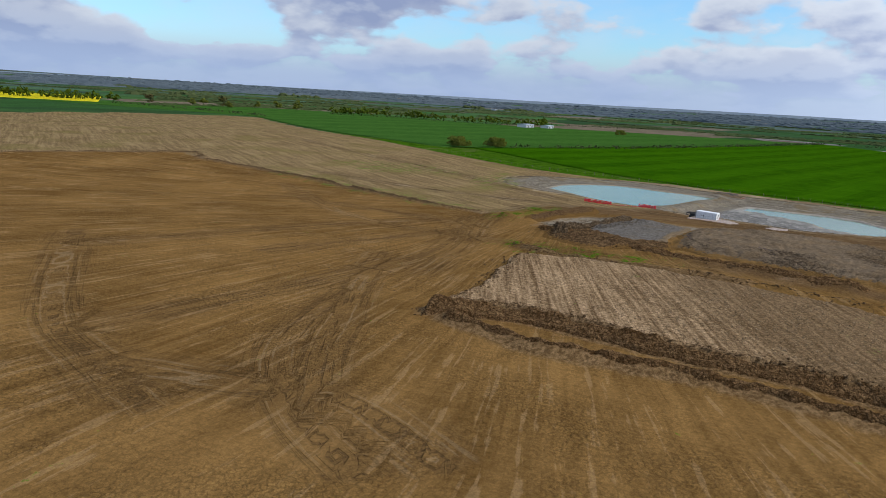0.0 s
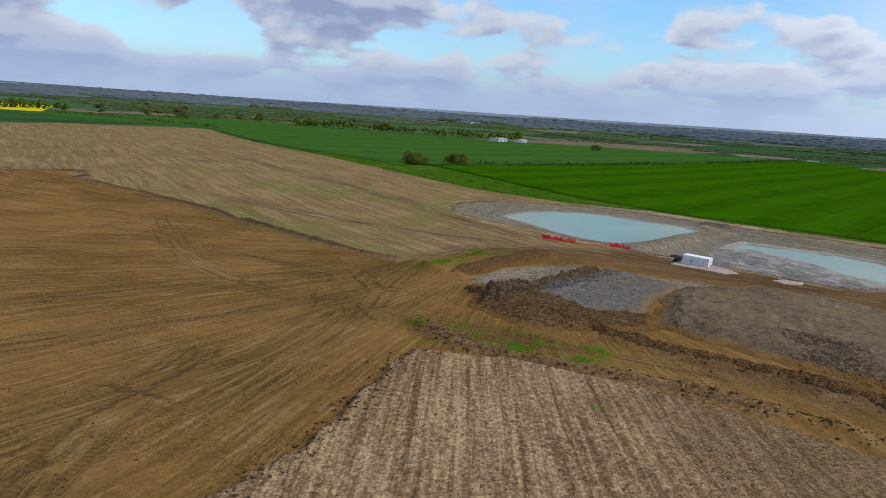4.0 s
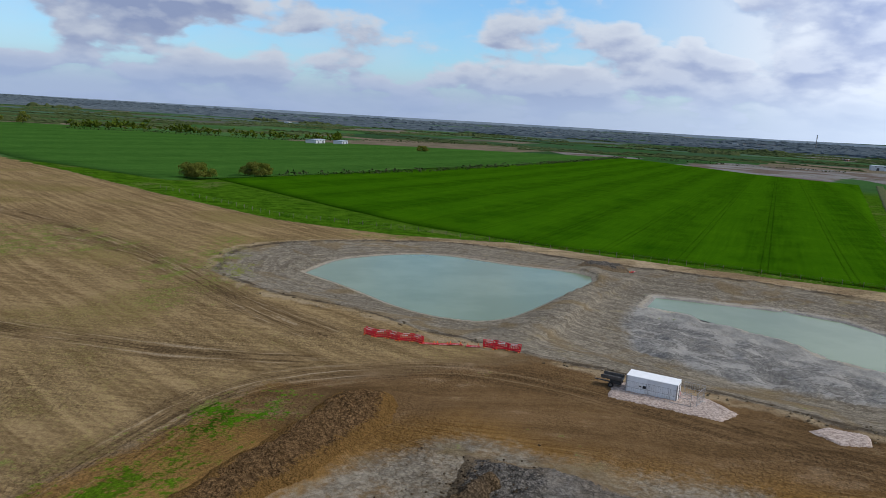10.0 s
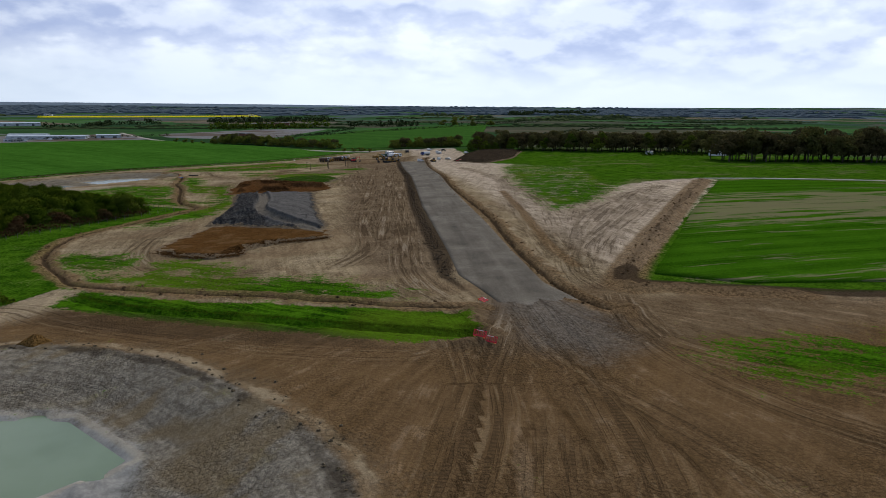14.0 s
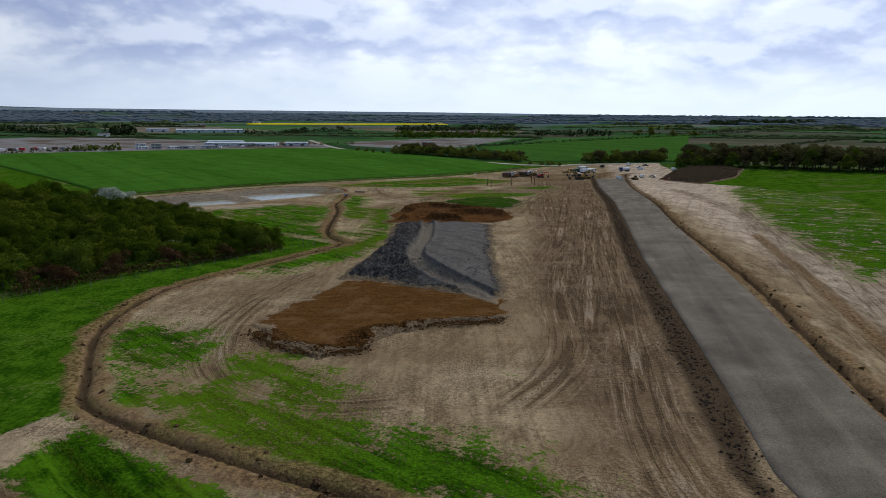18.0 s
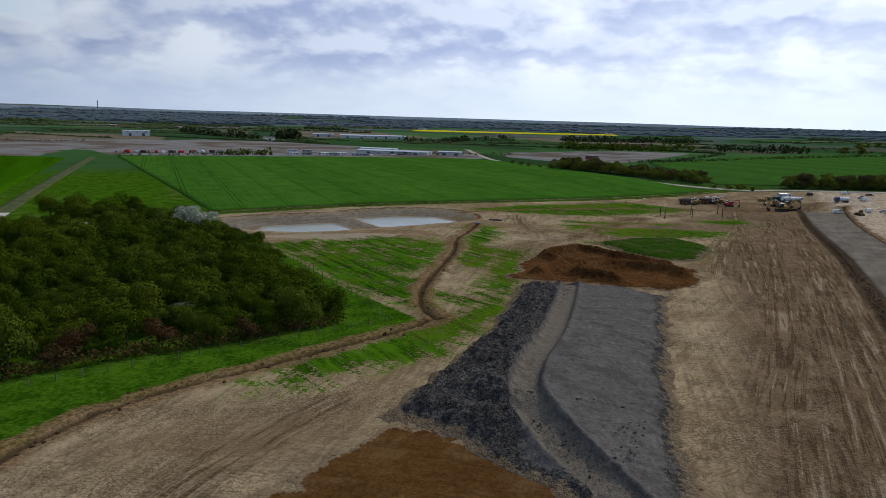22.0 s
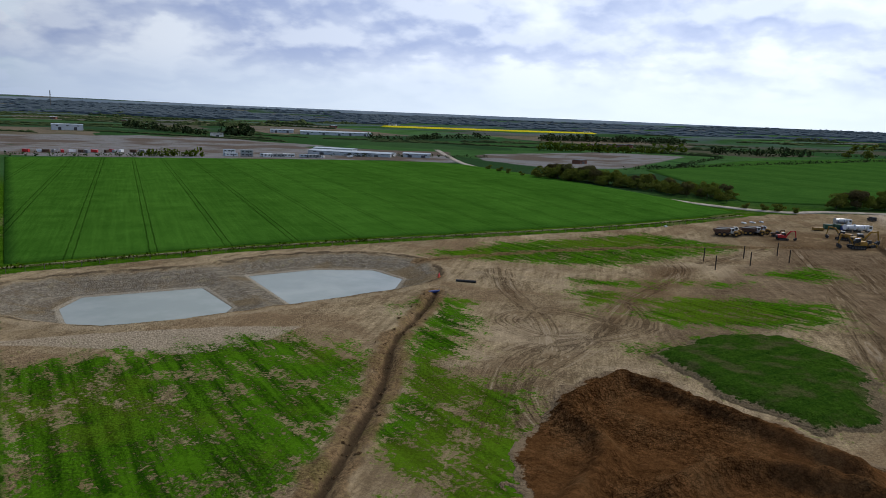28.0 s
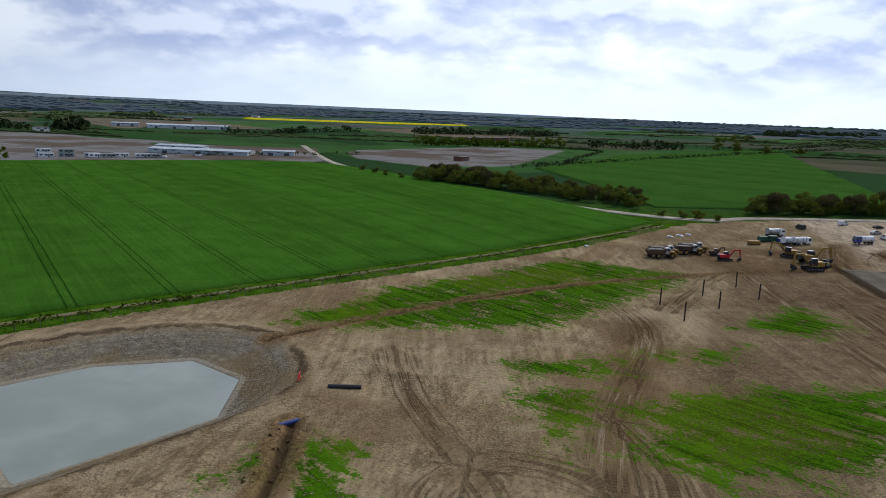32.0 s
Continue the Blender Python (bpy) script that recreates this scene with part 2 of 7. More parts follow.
ROAD_L = [(612, 117), (599, 117), (430, 123), (297, 130), (253, 131), (215, 132), (193, 133), (182, 131), (169, 129), (155, 130), (138, 132), (120, 134)]
ROAD_R = [(610, 98), (596, 99), (430, 108), (356, 113), (296, 115), (259, 116), (215, 118), (184, 119), (163, 115), (149, 114), (132, 112), (112, 112)]
TRENCH_ROAD = bend([(640, 94), (595, 98), (430, 107), (356, 112), (270, 113), (224, 116), (189, 117), (173, 116), (163, 112)])
TRENCH_STRIP = bend([(322, 206), (308, 211), (283, 222), (263, 229), (236, 225), (214, 213), (204, 206), (194, 187), (184, 164), (175, 147), (170, 133)])
TRENCH_POND = bend([(456, 243), (440, 240), (417, 237), (391, 229), (348, 220), (329, 213), (320, 206)])
TRENCH_EAST = bend([(489, 260), (514, 242), (542, 220), (571, 190), (599, 149)])
STRIP = [(200, 204), (192, 193), (179.5, 164), (169, 139), (166, 135), (157, 135), (154.4, 139), (156, 147), (166, 168.5), (181, 194), (188, 205)]
STRIP_DITCH = bend([(194, 203), (184.5, 191.5), (170.5, 164.5), (162, 147.5), (157, 137)])
PALE = [(8, 101), (20, 99), (31, 92), (45, 80), (60, 62), (90, 30), (60, 12), (35, 39), (22, 48), (10, 57), (1, 63), (-9, 63), (-1, 76), (3, 88)]
CLAY_TRACK = [(16, 143), (19, 151), (26, 161), (39, 168), (50, 170), (60, 160), (74, 152), (72, 140), (58, 140), (42, 119), (32, 122), (28, 136)]
GRASS = [
    [(12, 154), (16, 158), (21, 164), (26, 171), (31, 179), (25, 176), (19, 170), (14, 163), (11, 158)], [(65, 304), (83, 320), (98, 304), (76, 302)],
    [(378, 268), (393, 272), (412, 256), (406, 237), (383, 231), (365, 226), (356, 230), (350, 240)],
    [(376, 224), (396, 227), (419, 236), (452, 240), (437, 228), (410, 223), (389, 214), (370, 214)],
    [(500, 262), (536, 246), (595, 205), (588, 167), (545, 192), (514, 212), (503, 240)], [(474, 196), (487, 177), (490, 157), (479, 160), (463, 185), (457, 196)],
    [(207, 200), (213, 194), (202, 175), (197, 158), (181, 145), (175, 148), (187, 172), (199, 194)], [(240, 221), (234, 207), (223, 202), (220, 214)],
    [(223, 197), (225, 190), (210, 176), (208, 180), (214, 194)], [(232, 221), (237, 220), (228, 203), (216, 200), (218, 213)],
    [(222, 197), (223, 191), (216, 186), (205, 175), (205, 183)], [(207, 200), (211, 195), (204, 184), (200, 193)], [(205, 208), (212, 208), (215, 201), (203, 199)],
    [(475, 215), (478, 202), (456, 207), (466, 212)], [(502, 190), (512, 173), (500, 181)], [(529, 169), (526, 154), (538, 145), (556, 148)],
    [(489, 217), (496, 198), (488, 199), (484, 215)], [(474, 198), (487, 155), (465, 158), (452, 190)], [(437, 244), (452, 242), (451, 234), (438, 231)],
    [(456, 199), (481, 189), (489, 156), (472, 165), (453, 190)], [(345, 226), (338, 205), (328, 199), (336, 213)],
    [(278, 214), (290, 222), (302, 212), (316, 208), (322, 200), (300, 200)], [(-47, 300), (-11, 306), (9, 279), (-28, 264)],
    [(13, 256), (31, 293), (26, 242), (16, 228)], [(-66, 242), (-58, 231), (-31, 201), (-4, 172), (4, 168), (-1, 178), (-27, 208), (-56, 238)], [(320, 205), (336, 230), (360, 258), (372, 250), (352, 226), (334, 214)],
    [(146, 107), (147, 101), (140, 60), (128, 60), (134, 104)], [(10, 115), (22, 113), (34, 103), (32, 100), (16, 108)], [(430, 196), (446, 182), (450, 170), (436, 162), (410, 163), (404, 172)],
    [(330, 226), (345, 244), (380, 284), (392, 276), (362, 242), (346, 224)], [(318, 199), (342, 204), (372, 213), (402, 221), (408, 214), (384, 205), (348, 199)],
    [(300, 198), (330, 196), (345, 200), (330, 205), (310, 206)], [(540, 44), (500, 60), (385, 80), (318, 88), (274, 90), (290, 74), (337, 46), (400, 30), (463, 14), (530, 30)]]
ROAD_SIDE = [(640, 118), (599, 120.5), (430, 127.3), (297, 134.4), (253, 135.4), (215, 136.4), (193, 137), (172, 132), (193, 134), (215, 131), (253, 130), (297, 129), (430, 122), (599, 116)]
JUNCTION = [(178, 130), (164, 130), (150, 128), (143, 122), (148, 116), (164, 116), (180, 119)]
COMPACT = [[(196, 133), (300, 131), (430, 126), (600, 120), (604, 138), (500, 150), (424, 158), (360, 156), (300, 156), (250, 154), (222, 152), (196, 150)], [(420, 196), (470, 190), (530, 176), (600, 152), (612, 128), (560, 130), (480, 160), (440, 180)]]
FAR_WORKS = [[(700, 668), (886, 440), (905, 372), (960, 404), (1080, 446), (1062, 560), (900, 730), (780, 790)], [(899, 303), (936, 240), (1228, 193), (1250, 300), (1060, 412), (960, 372)],
             [(640, 690), (560, 900), (820, 1060), (1150, 830), (1070, 575), (900, 735), (780, 795)], [(626, 1070), (520, 1010), (560, 1180), (760, 1130)]]
DARK = [[(100, 165), (128, 164), (150, 178), (160, 200), (160, 220), (176, 214), (186, 200), (178, 176), (160, 150), (130, 140), (104, 146)], [(24, 180), (44, 190), (66, 194), (90, 180), (100, 160), (124, 158), (124, 120), (104, 124), (94, 138), (80, 148), (62, 158), (50, 172), (30, 172)], [(92, 150), (120, 147), (146, 158), (168, 182), (176, 206), (188, 198), (178, 176), (164, 152), (160, 138), (176, 130), (182, 117), (172, 104), (168, 80), (152, 40), (100, 50), (84, 100), (80, 130)], [(600, 150), (618, 108), (660, 95), (640, 130), (625, 165)], [(40, 108), (56, 98), (75, 80), (90, 60), (84, 55), (60, 84), (44, 98)],
        [(526, 196), (532, 184), (500, 190), (462, 196), (440, 202), (458, 205), (496, 199)], [(184, 196), (168, 172), (158, 156), (150, 146), (152, 142), (164, 160), (178, 184), (186, 200)],
        [(128, 108), (140, 60), (150, -20), (110, 20), (114, 90)], [(596, 150), (610, 160), (632, 166), (642, 140), (632, 112), (606, 110)]]
APRON = [(386, 300), (392, 282), (398, 258), (418, 256), (412, 268), (400, 284)]
TRACKS = [bend(p) for p in (
    [(-20, 60), (-2, 110), (8, 152), (24, 181), (42, 188), (62, 182), (90, 145), (120, 135), (150, 128)], [(-60, 40), (-10, 100), (2, 150), (12, 166)],
    [(-80, 90), (-30, 130), (4, 150)], [(-60, 220), (-30, 150), (4, 120), (30, 106), (60, 86)], [(160, 140), (150, 146), (160, 172), (174, 196), (188, 214), (170, 225)],
    [(640, 122), (430, 130), (300, 137), (240, 140), (200, 142), (176, 138), (160, 128), (130, 100)], [(560, 200), (520, 190), (470, 200), (430, 205), (400, 210), (370, 190)],
    [(341, 25), (280, 70), (200, 108), (160, 108)], [(560, 80), (420, 85), (300, 90), (220, 104), (170, 106)], [(620, 150), (560, 150), (500, 150), (420, 150), (340, 150)],
    [(330, 35), (262, 85), (196, 111)], [(500, 240), (470, 230), (440, 215), (410, 208)], [(300, 148), (260, 150), (225, 150), (200, 160)],
    [(600, 126), (430, 134), (300, 142), (230, 147), (200, 152)], [(600, 134), (430, 143), (330, 148), (290, 152), (260, 150)], [(212, 160), (206, 178), (214, 194), (234, 204), (262, 206), (290, 202)],
    [(440, 200), (432, 212), (440, 222), (452, 216), (448, 204), (438, 203)], [(372, 210), (392, 212), (420, 214), (446, 196), (480, 205)], [(530, 186), (556, 176), (590, 160), (612, 140)],
    [(600, 118), (640, 110), (664, 96)], [(606, 106), (630, 100), (652, 84)], [(372, 158), (400, 158), (450, 156), (520, 150)], [(-45, 95), (-15, 118), (6, 140)], [(-40, 170), (-10, 150), (10, 130)], [(230, 127), (190, 126), (150, 128), (120, 120), (90, 112), (70, 100)], [(220, 124), (176, 127), (140, 138), (112, 146), (92, 152), (70, 178)],
    [(210, 122), (165, 124), (140, 125), (110, 129), (78, 142)], [(215, 120), (172, 121), (150, 113), (130, 98), (112, 76)], [(180, 108), (160, 112), (140, 112), (120, 104), (100, 84)], [(196, 150), (172, 140), (150, 138), (128, 140), (104, 148)],
    [(-20, 300), (10, 270), (30, 225), (45, 195)], [(-90, 420), (-40, 340), (0, 290), (26, 236)], [(-60, 260), (-20, 225), (20, 200), (48, 192)],
    [(-16, 110), (-20, 77), (-21, 59), (-22, 43), (-20, 20)], [(-6, 16), (-18, 33), (-30, 36), (-50, 42)], [(-80, 120), (-71, 92), (-56, 56), (-44, 40), (-28, 22)], [(-12, 14), (-22, 30), (-26, 50), (-20, 80)],
    [(178, 110), (210, 104), (250, 82), (300, 52), (340, 24)], [(178, 112), (230, 98), (272, 84), (312, 62), (335, 40)], [(184, 112), (240, 106), (300, 99), (380, 84), (430, 74)], [(190, 108), (226, 92), (264, 68), (300, 44)])]


def trench(x, y, z, pts, wide, deep, spoil=0.4, side=1.0, out=1.6):
    d, s = line_dist(x, y, pts)
    rough = fnoise(x, y, 3.0, 5)
    z = z - deep * (1 - ease(d + 0.5 * (fnoise(x, y, 2.0, 6) - 0.5), wide * 0.35, wide))
    return z + spoil * np.clip(2.6 * (rough - 0.28), 0, 1.6) * np.exp(-((d - out) / 1.0) ** 2)


def berm(x, y, z, pts, wide, high, seed=9):
    d, s = line_dist(x, y, pts)
    rough = fnoise(x, y, 2.2, seed)
    return z + high * np.exp(-(d / wide) ** 2) * (0.35 + 1.2 * rough)


def shaped(x, y):
    """Ground with all that was dug into it and banked up on it."""
    z = land(x, y)
    site = inside(x, y, SITE)
    z = z + np.where(site > 0, 0.34 * (fnoise(x, y, 9.0, 2) - 0.5) + 0.24 * (fnoise(x, y, 2.2, 3) - 0.5), 0.3 * (fnoise(x, y, 20.0, 4) - 0.5))
    # the two settling ponds and their sloping clay sides
    for rim, ponds, extra in ((RIM_12, ((POND_1, -5.9, POND_1), (FLOOR_2, -6.65, POND_2)), DAM), (RIM_34, ((POND_3, -11.6, POND_3), (POND_4, -11.4, POND_4)), None)):
        r = inside(x, y, rim)
        near = r > -3
        best_d = np.full(x.shape, 1e9)
        level = np.zeros(x.shape)
        for edge, lev, water in ponds:
            d = -inside(x, y, edge)
            level, best_d = np.where(d < best_d, lev, level), np.minimum(d, best_d)
        t = ease(np.clip(r, 0, None) / (np.clip(r, 0, None) + np.clip(best_d, 0.01, None)), 0, 1)
        side = z * (1 - t) + (level + 0.15) * t + 0.25 * (fnoise(x, y, 4.0, 11) - 0.5) * (r > 0)
        floor = level + 0.12 + 1.5 * (0.5 - np.abs(fnoise(x * 0.7 + y * 0.7, (y - x) * 0.35, 3.2, 12, 2) - 0.5) * 4) * 0.5 + 0.3 * (fnoise(x, y, 1.6, 14) - 0.5)
        inner = np.where(best_d > 0, side, np.where(level == -6.65, floor, side))
        if extra:
            dd, _ = line_dist(x, y, extra)
            inner = inner + 1.1 * np.exp(-(dd / 4.5) ** 2)
        z = np.where(near & (r > 0), inner, z)
        z = z + 0.35 * np.exp(-(r / 1.6) ** 2) * fnoise(x, y, 3.0, 13)
        for edge, lev, water in ponds:
            w = inside(x, y, water)
            z = np.where(w > -1.5, np.minimum(z, lev - 0.05 - 0.45 * w + 0.2 * (lev == -6.65) * 0), z)
    z = berm(x, y, z, BERM_WEST, 2.6, 1.25 * np.clip(3.0 * (fnoise(x, y, 26.0, 8) - 0.25), 0.45, 1))
    # raised cut with a ragged edge
    p = inside(x, y, PALE) + 1.6 * (fnoise(x, y, 3.0, 21) - 0.5)
    z = z + 1.25 * ease(p, -0.6, 0.6)
    z = berm(x, y, z, bend([(-7, 60), (3, 49), (13, 44), (22, 39), (36, 27), (60, 2)]), 1.3, 1.1, 22)
    z = berm(x, y, z, bend([(-9, 64), (2, 62), (10, 57), (22, 47), (36, 38), (60, 11)]), 1.0, 0.7, 28)
    z = berm(x, y, z, bend([(10, 115), (14, 107), (20, 102), (32, 96), (45, 88), (60, 72)]), 1.5, 0.9, 23)
    z = berm(x, y, z, bend([(19, 137), (28, 124), (42, 105), (53, 97), (64, 86)]), 2.2, 0.9, 24)
    z = berm(x, y, z, bend([(12, 155), (15, 150), (18, 148)]), 1.6, 1.2, 25)
    z = berm(x, y, z, bend([(14, 153), (24, 162), (33, 170), (41, 179)]), 3.4, 0.6, 26)
    # trenches with their spoil
    z = trench(x, y, z, TRENCH_ROAD, 1.0, 0.9, 0.22)
    z = trench(x, y, z, TRENCH_STRIP, 0.8, 0.6, 0.22, 1.0, 2.0)
    z = trench(x, y, z, TRENCH_POND, 0.9, 0.7, 0.55, 1.0, 2.2)
    z = trench(x, y, z, TRENCH_EAST, 0.8, 0.6, 0.4)
    z = trench(x, y, z, STRIP_DITCH, 2.0, 1.0, 0.0)
    z = berm(x, y, z, bend([(344, 8), (262, 58), (185, 103), (176, 98), (168, 80)]), 2.0, 0.9, 27)
    z = berm(x, y, z, bend([(164, 110), (160, 115), (163, 119)]), 1.5, 1.0, 29)
    z = berm(x, y, z, bend([(168, 135), (161, 135), (154, 134), (152, 139)]), 1.7, 0.9, 30)
    z = berm(x, y, z, bend([(475, 230), (482, 240), (487, 236)]), 2.5, 0.8, 31)
    # the gravel road lies on a low bed
    d_road = inside(x, y, ROAD_L + ROAD_R[::-1])
    bed = land(x, y) + 0.10
    return np.where(d_road > -1.5, z * (1 - ease(d_road, -1.5, 0)) + bed * ease(d_road, -1.5, 0), z)


def axis(a, b, step, lo, hi):
    core = list(np.arange(a, b + step / 2, step))
    for end, sign, stop in ((0, -1, lo), (-1, 1, hi)):
        p, s, more = core[end], step, []
        while p != stop:
            s *= 1.09
            p = max(stop, p - s) if sign < 0 else min(stop, p + s)
            more.append(p)
        core = more[::-1] + core if sign < 0 else core + more
    return np.array(core)


GX, GY = axis(-45, 585, 0.72, -3400, 4700), axis(48, 330, 0.72, -3400, 4700)
PX, PY = np.meshgrid(GX, GY, indexing="ij")
PZ = shaped(PX, PY)


def height(x, y):
    """Ground height at one place."""
    i = min(max(int(np.searchsorted(GX, x)) - 1, 0), len(GX) - 2)
    j = min(max(int(np.searchsorted(GY, y)) - 1, 0), len(GY) - 2)
    u, v = (x - GX[i]) / (GX[i + 1] - GX[i]), (y - GY[j]) / (GY[j + 1] - GY[j])
    return float((PZ[i, j] * (1 - u) + PZ[i + 1, j] * u) * (1 - v) + (PZ[i, j + 1] * (1 - u) + PZ[i + 1, j + 1] * u) * v)


def sheet(name, px, py, pz, material, attrs=None, smooth=True):
    """A mesh from a grid of places."""
    a, b = px.shape
    me = bpy.data.meshes.new(name)
    co = np.stack([px, py, pz], -1).reshape(-1, 3).astype(np.float32)
    k = np.arange(a * b).reshape(a, b)
    quads = np.stack([k[:-1, :-1], k[1:, :-1], k[1:, 1:], k[:-1, 1:]], -1).reshape(-1, 4)
    me.vertices.add(len(co))
    me.vertices.foreach_set("co", co.ravel())
    me.loops.add(quads.size)
    me.loops.foreach_set("vertex_index", quads.ravel().astype(np.int32))
    me.polygons.add(len(quads))
    me.polygons.foreach_set("loop_start", np.arange(0, quads.size, 4, dtype=np.int32))
    me.polygons.foreach_set("loop_total", np.full(len(quads), 4, np.int32))
    me.update(calc_edges=True)
    if smooth:
        me.shade_smooth()
    for key, val in (attrs or {}).items():
        me.attributes.new(key, "FLOAT", "POINT").data.foreach_set("value", val.ravel().astype(np.float32))
    me.materials.append(material)
    return new(name, me)


def zone(d, wide=2.0):
    return np.clip(0.5 + 0.5 * d / wide, 0, 1)


def most(x, y, polys, wide=2.0):
    out = np.zeros(x.shape)
    for p in polys:
        q = np.array(p)
        i0, i1 = np.searchsorted(GX, [q[:, 0].min() - 12, q[:, 0].max() + 12])
        j0, j1 = np.searchsorted(GY, [q[:, 1].min() - 12, q[:, 1].max() + 12])
        s = np.s_[i0:i1, j0:j1]
        out[s] = np.maximum(out[s], zone(inside(x[s], y[s], p), wide))
    return out


def ground_material():
    g = Mat("earth", 1.0, 0.0)
    co = g.co()
    big, mid, fine = g.noise(0.035, 4, 0.55, co), g.noise(0.22, 5, 0.6, co), g.noise(1.6, 6, 0.65, co)
    grit = g.noise(7.0, 4, 0.7, co)
    wob = g.math("MULTIPLY_ADD", mid, 0.55, g.math("MULTIPLY", fine, 0.45))

    def streaks(turn, length=0.05, width=1.2, detail=5, warp=3.0):
        wave = g.n("ShaderNodeVectorMath", i0=g.n("ShaderNodeTexNoise", Vector=co, Scale=0.025, Detail=2.0).outputs["Color"], i1=(1.0, warp, 0.0), i2=g.co((length, width, 1), turn))
        wave.operation = "MULTIPLY_ADD"
        return g.noise(1.0, detail, 0.65, wave.outputs[0], 0.3)

    st_a, st_b, st_c = streaks(-50), streaks(25), streaks(-8, 0.04, 0.9)
    pick = g.step(g.noise(0.018, 2, 0.5, co), 0.44, 0.56)
    # where the machines left clods, and where they rolled the soil smooth
    clods = g.step(g.noise(0.05, 4, 0.6, co), 0.40, 0.62, 0.45, 1.0)
    drag = g.math("MULTIPLY_ADD", g.mix(pick, st_a, st_b), 0.62, g.math("MULTIPLY", g.noise(0.35, 6, 0.65, co, 1.5), 0.38))
    # scraper passes fan out from the mouth of the haul road
    rel = g.n("ShaderNodeSeparateXYZ", i0=co).outputs
    fx, fy = g.math("ADD", rel[0], -34.0), g.math("ADD", rel[1], -176.0)
    far = g.math("SQRT", g.math("ADD", g.math("MULTIPLY", fx, fx), g.math("MULTIPLY", fy, fy)))
    fan = g.noise(1.0, 6, 0.68, g.n("ShaderNodeCombineXYZ", i0=g.math("MULTIPLY_ADD", g.noise(0.02, 2, 0.5, co), 5.0, g.math("MULTIPLY", g.math("ARCTAN2", fy, fx), 62.0)), i1=g.math("MULTIPLY", far, 0.028), i2=0.0).outputs[0])
    thin = g.noise(1.0, 5, 0.6, g.n("ShaderNodeCombineXYZ", i0=g.math("MULTIPLY_ADD", g.noise(0.015, 2, 0.5, co), 9.0, g.math("MULTIPLY", g.math("ARCTAN2", fy, fx), 150.0)), i1=g.math("MULTIPLY", far, 0.045), i2=4.0).outputs[0])
    fan = g.math("MULTIPLY_ADD", fan, 0.76, g.math("MULTIPLY", st_a, 0.24))
    tone = g.math("MULTIPLY_ADD", drag, 0.5, g.math("MULTIPLY_ADD", fine, 0.2, g.math("MULTIPLY", big, 0.3)))
    # stripped brown topsoil, greyer subsoil in the east
    earth = g.math("MULTIPLY_ADD", fan, 0.46, g.math("MULTIPLY_ADD", st_b, 0.12, g.math("MULTIPLY_ADD", fine, 0.12, g.math("MULTIPLY", big, 0.30))))
    brown = g.mix(g.step(earth, 0.34, 0.66), (0.088, 0.047, 0.014), (0.238, 0.136, 0.045))
    brown = g.mix(g.math("MULTIPLY", g.step(g.math("MULTIPLY_ADD", thin, 0.7, g.math("MULTIPLY", mid, 0.3)), 0.54, 0.59), 0.36), brown, (0.315, 0.205, 0.098))
    brown = g.mix(g.math("MULTIPLY", g.step(g.math("MULTIPLY_ADD", thin, 0.6, g.math("MULTIPLY", big, 0.4)), 0.45, 0.38), 0.40), brown, (0.080, 0.040, 0.012))
    st_d = streaks(14, 0.03, 0.55, 5, 2.0)
    sand = g.math("MULTIPLY_ADD", st_c, 0.30, g.math("MULTIPLY_ADD", st_d, 0.22, g.math("MULTIPLY_ADD", mid, 0.26, g.math("MULTIPLY", fine, 0.22))))
    tan = g.mix(g.step(sand, 0.37, 0.63), (0.132, 0.096, 0.054), (0.390, 0.300, 0.182))
    tan = g.mix(g.math("MULTIPLY", g.step(big, 0.45, 0.62), 0.55), tan, (0.165, 0.118, 0.068))
    patch = g.noise(0.028, 5, 0.62, g.co((1.0, 1.0, 1.0), 30), 0.9)
    tan = g.mix(g.math("MULTIPLY", g.step(patch, 0.50, 0.60), 0.50), tan, (0.165, 0.106, 0.058))
    tan = g.mix(g.math("MULTIPLY", g.step(patch, 0.44, 0.36), 0.45), tan, (0.375, 0.295, 0.195))
    # curved scrapes of blades and tyres
    scrape = g.step(g.math("ABSOLUTE", g.math("SUBTRACT", g.noise(0.16, 3, 0.5, g.co((1.0, 1.7, 1.0), 20), 1.6), 0.5)), 0.030, 0.004)
    scrape = g.math("MULTIPLY", scrape, g.step(g.noise(0.04, 3, 0.5, co), 0.42, 0.60))
    teeth = g.step(g.noise(1.0, 3, 0.6, g.co((0.30, 2.4, 1.0), 78), 1.2), 0.50, 0.64)
    teeth = g.math("MULTIPLY", teeth, g.step(g.noise(0.035, 3, 0.5, g.co((1.0, 1.0, 1.0), 70)), 0.50, 0.60))
    tan = g.mix(g.math("MULTIPLY", scrape, 0.50), tan, (0.085, 0.056, 0.032))
    tan = g.mix(g.math("MULTIPLY", teeth, 0.50), tan, (0.105, 0.072, 0.044))
    dry = g.math("MULTIPLY", g.step(rel[1], 108.0, 98.0), g.step(rel[0], 176.0, 200.0))
    tan = g.mix(g.math("MULTIPLY", dry, 0.8), tan, g.mix(g.step(sand, 0.40, 0.60), (0.255, 0.200, 0.142), (0.560, 0.455, 0.345)))
    west = g.mask("west", wob, 0.15, 1.2)
    soil = g.mix(west, tan, brown)
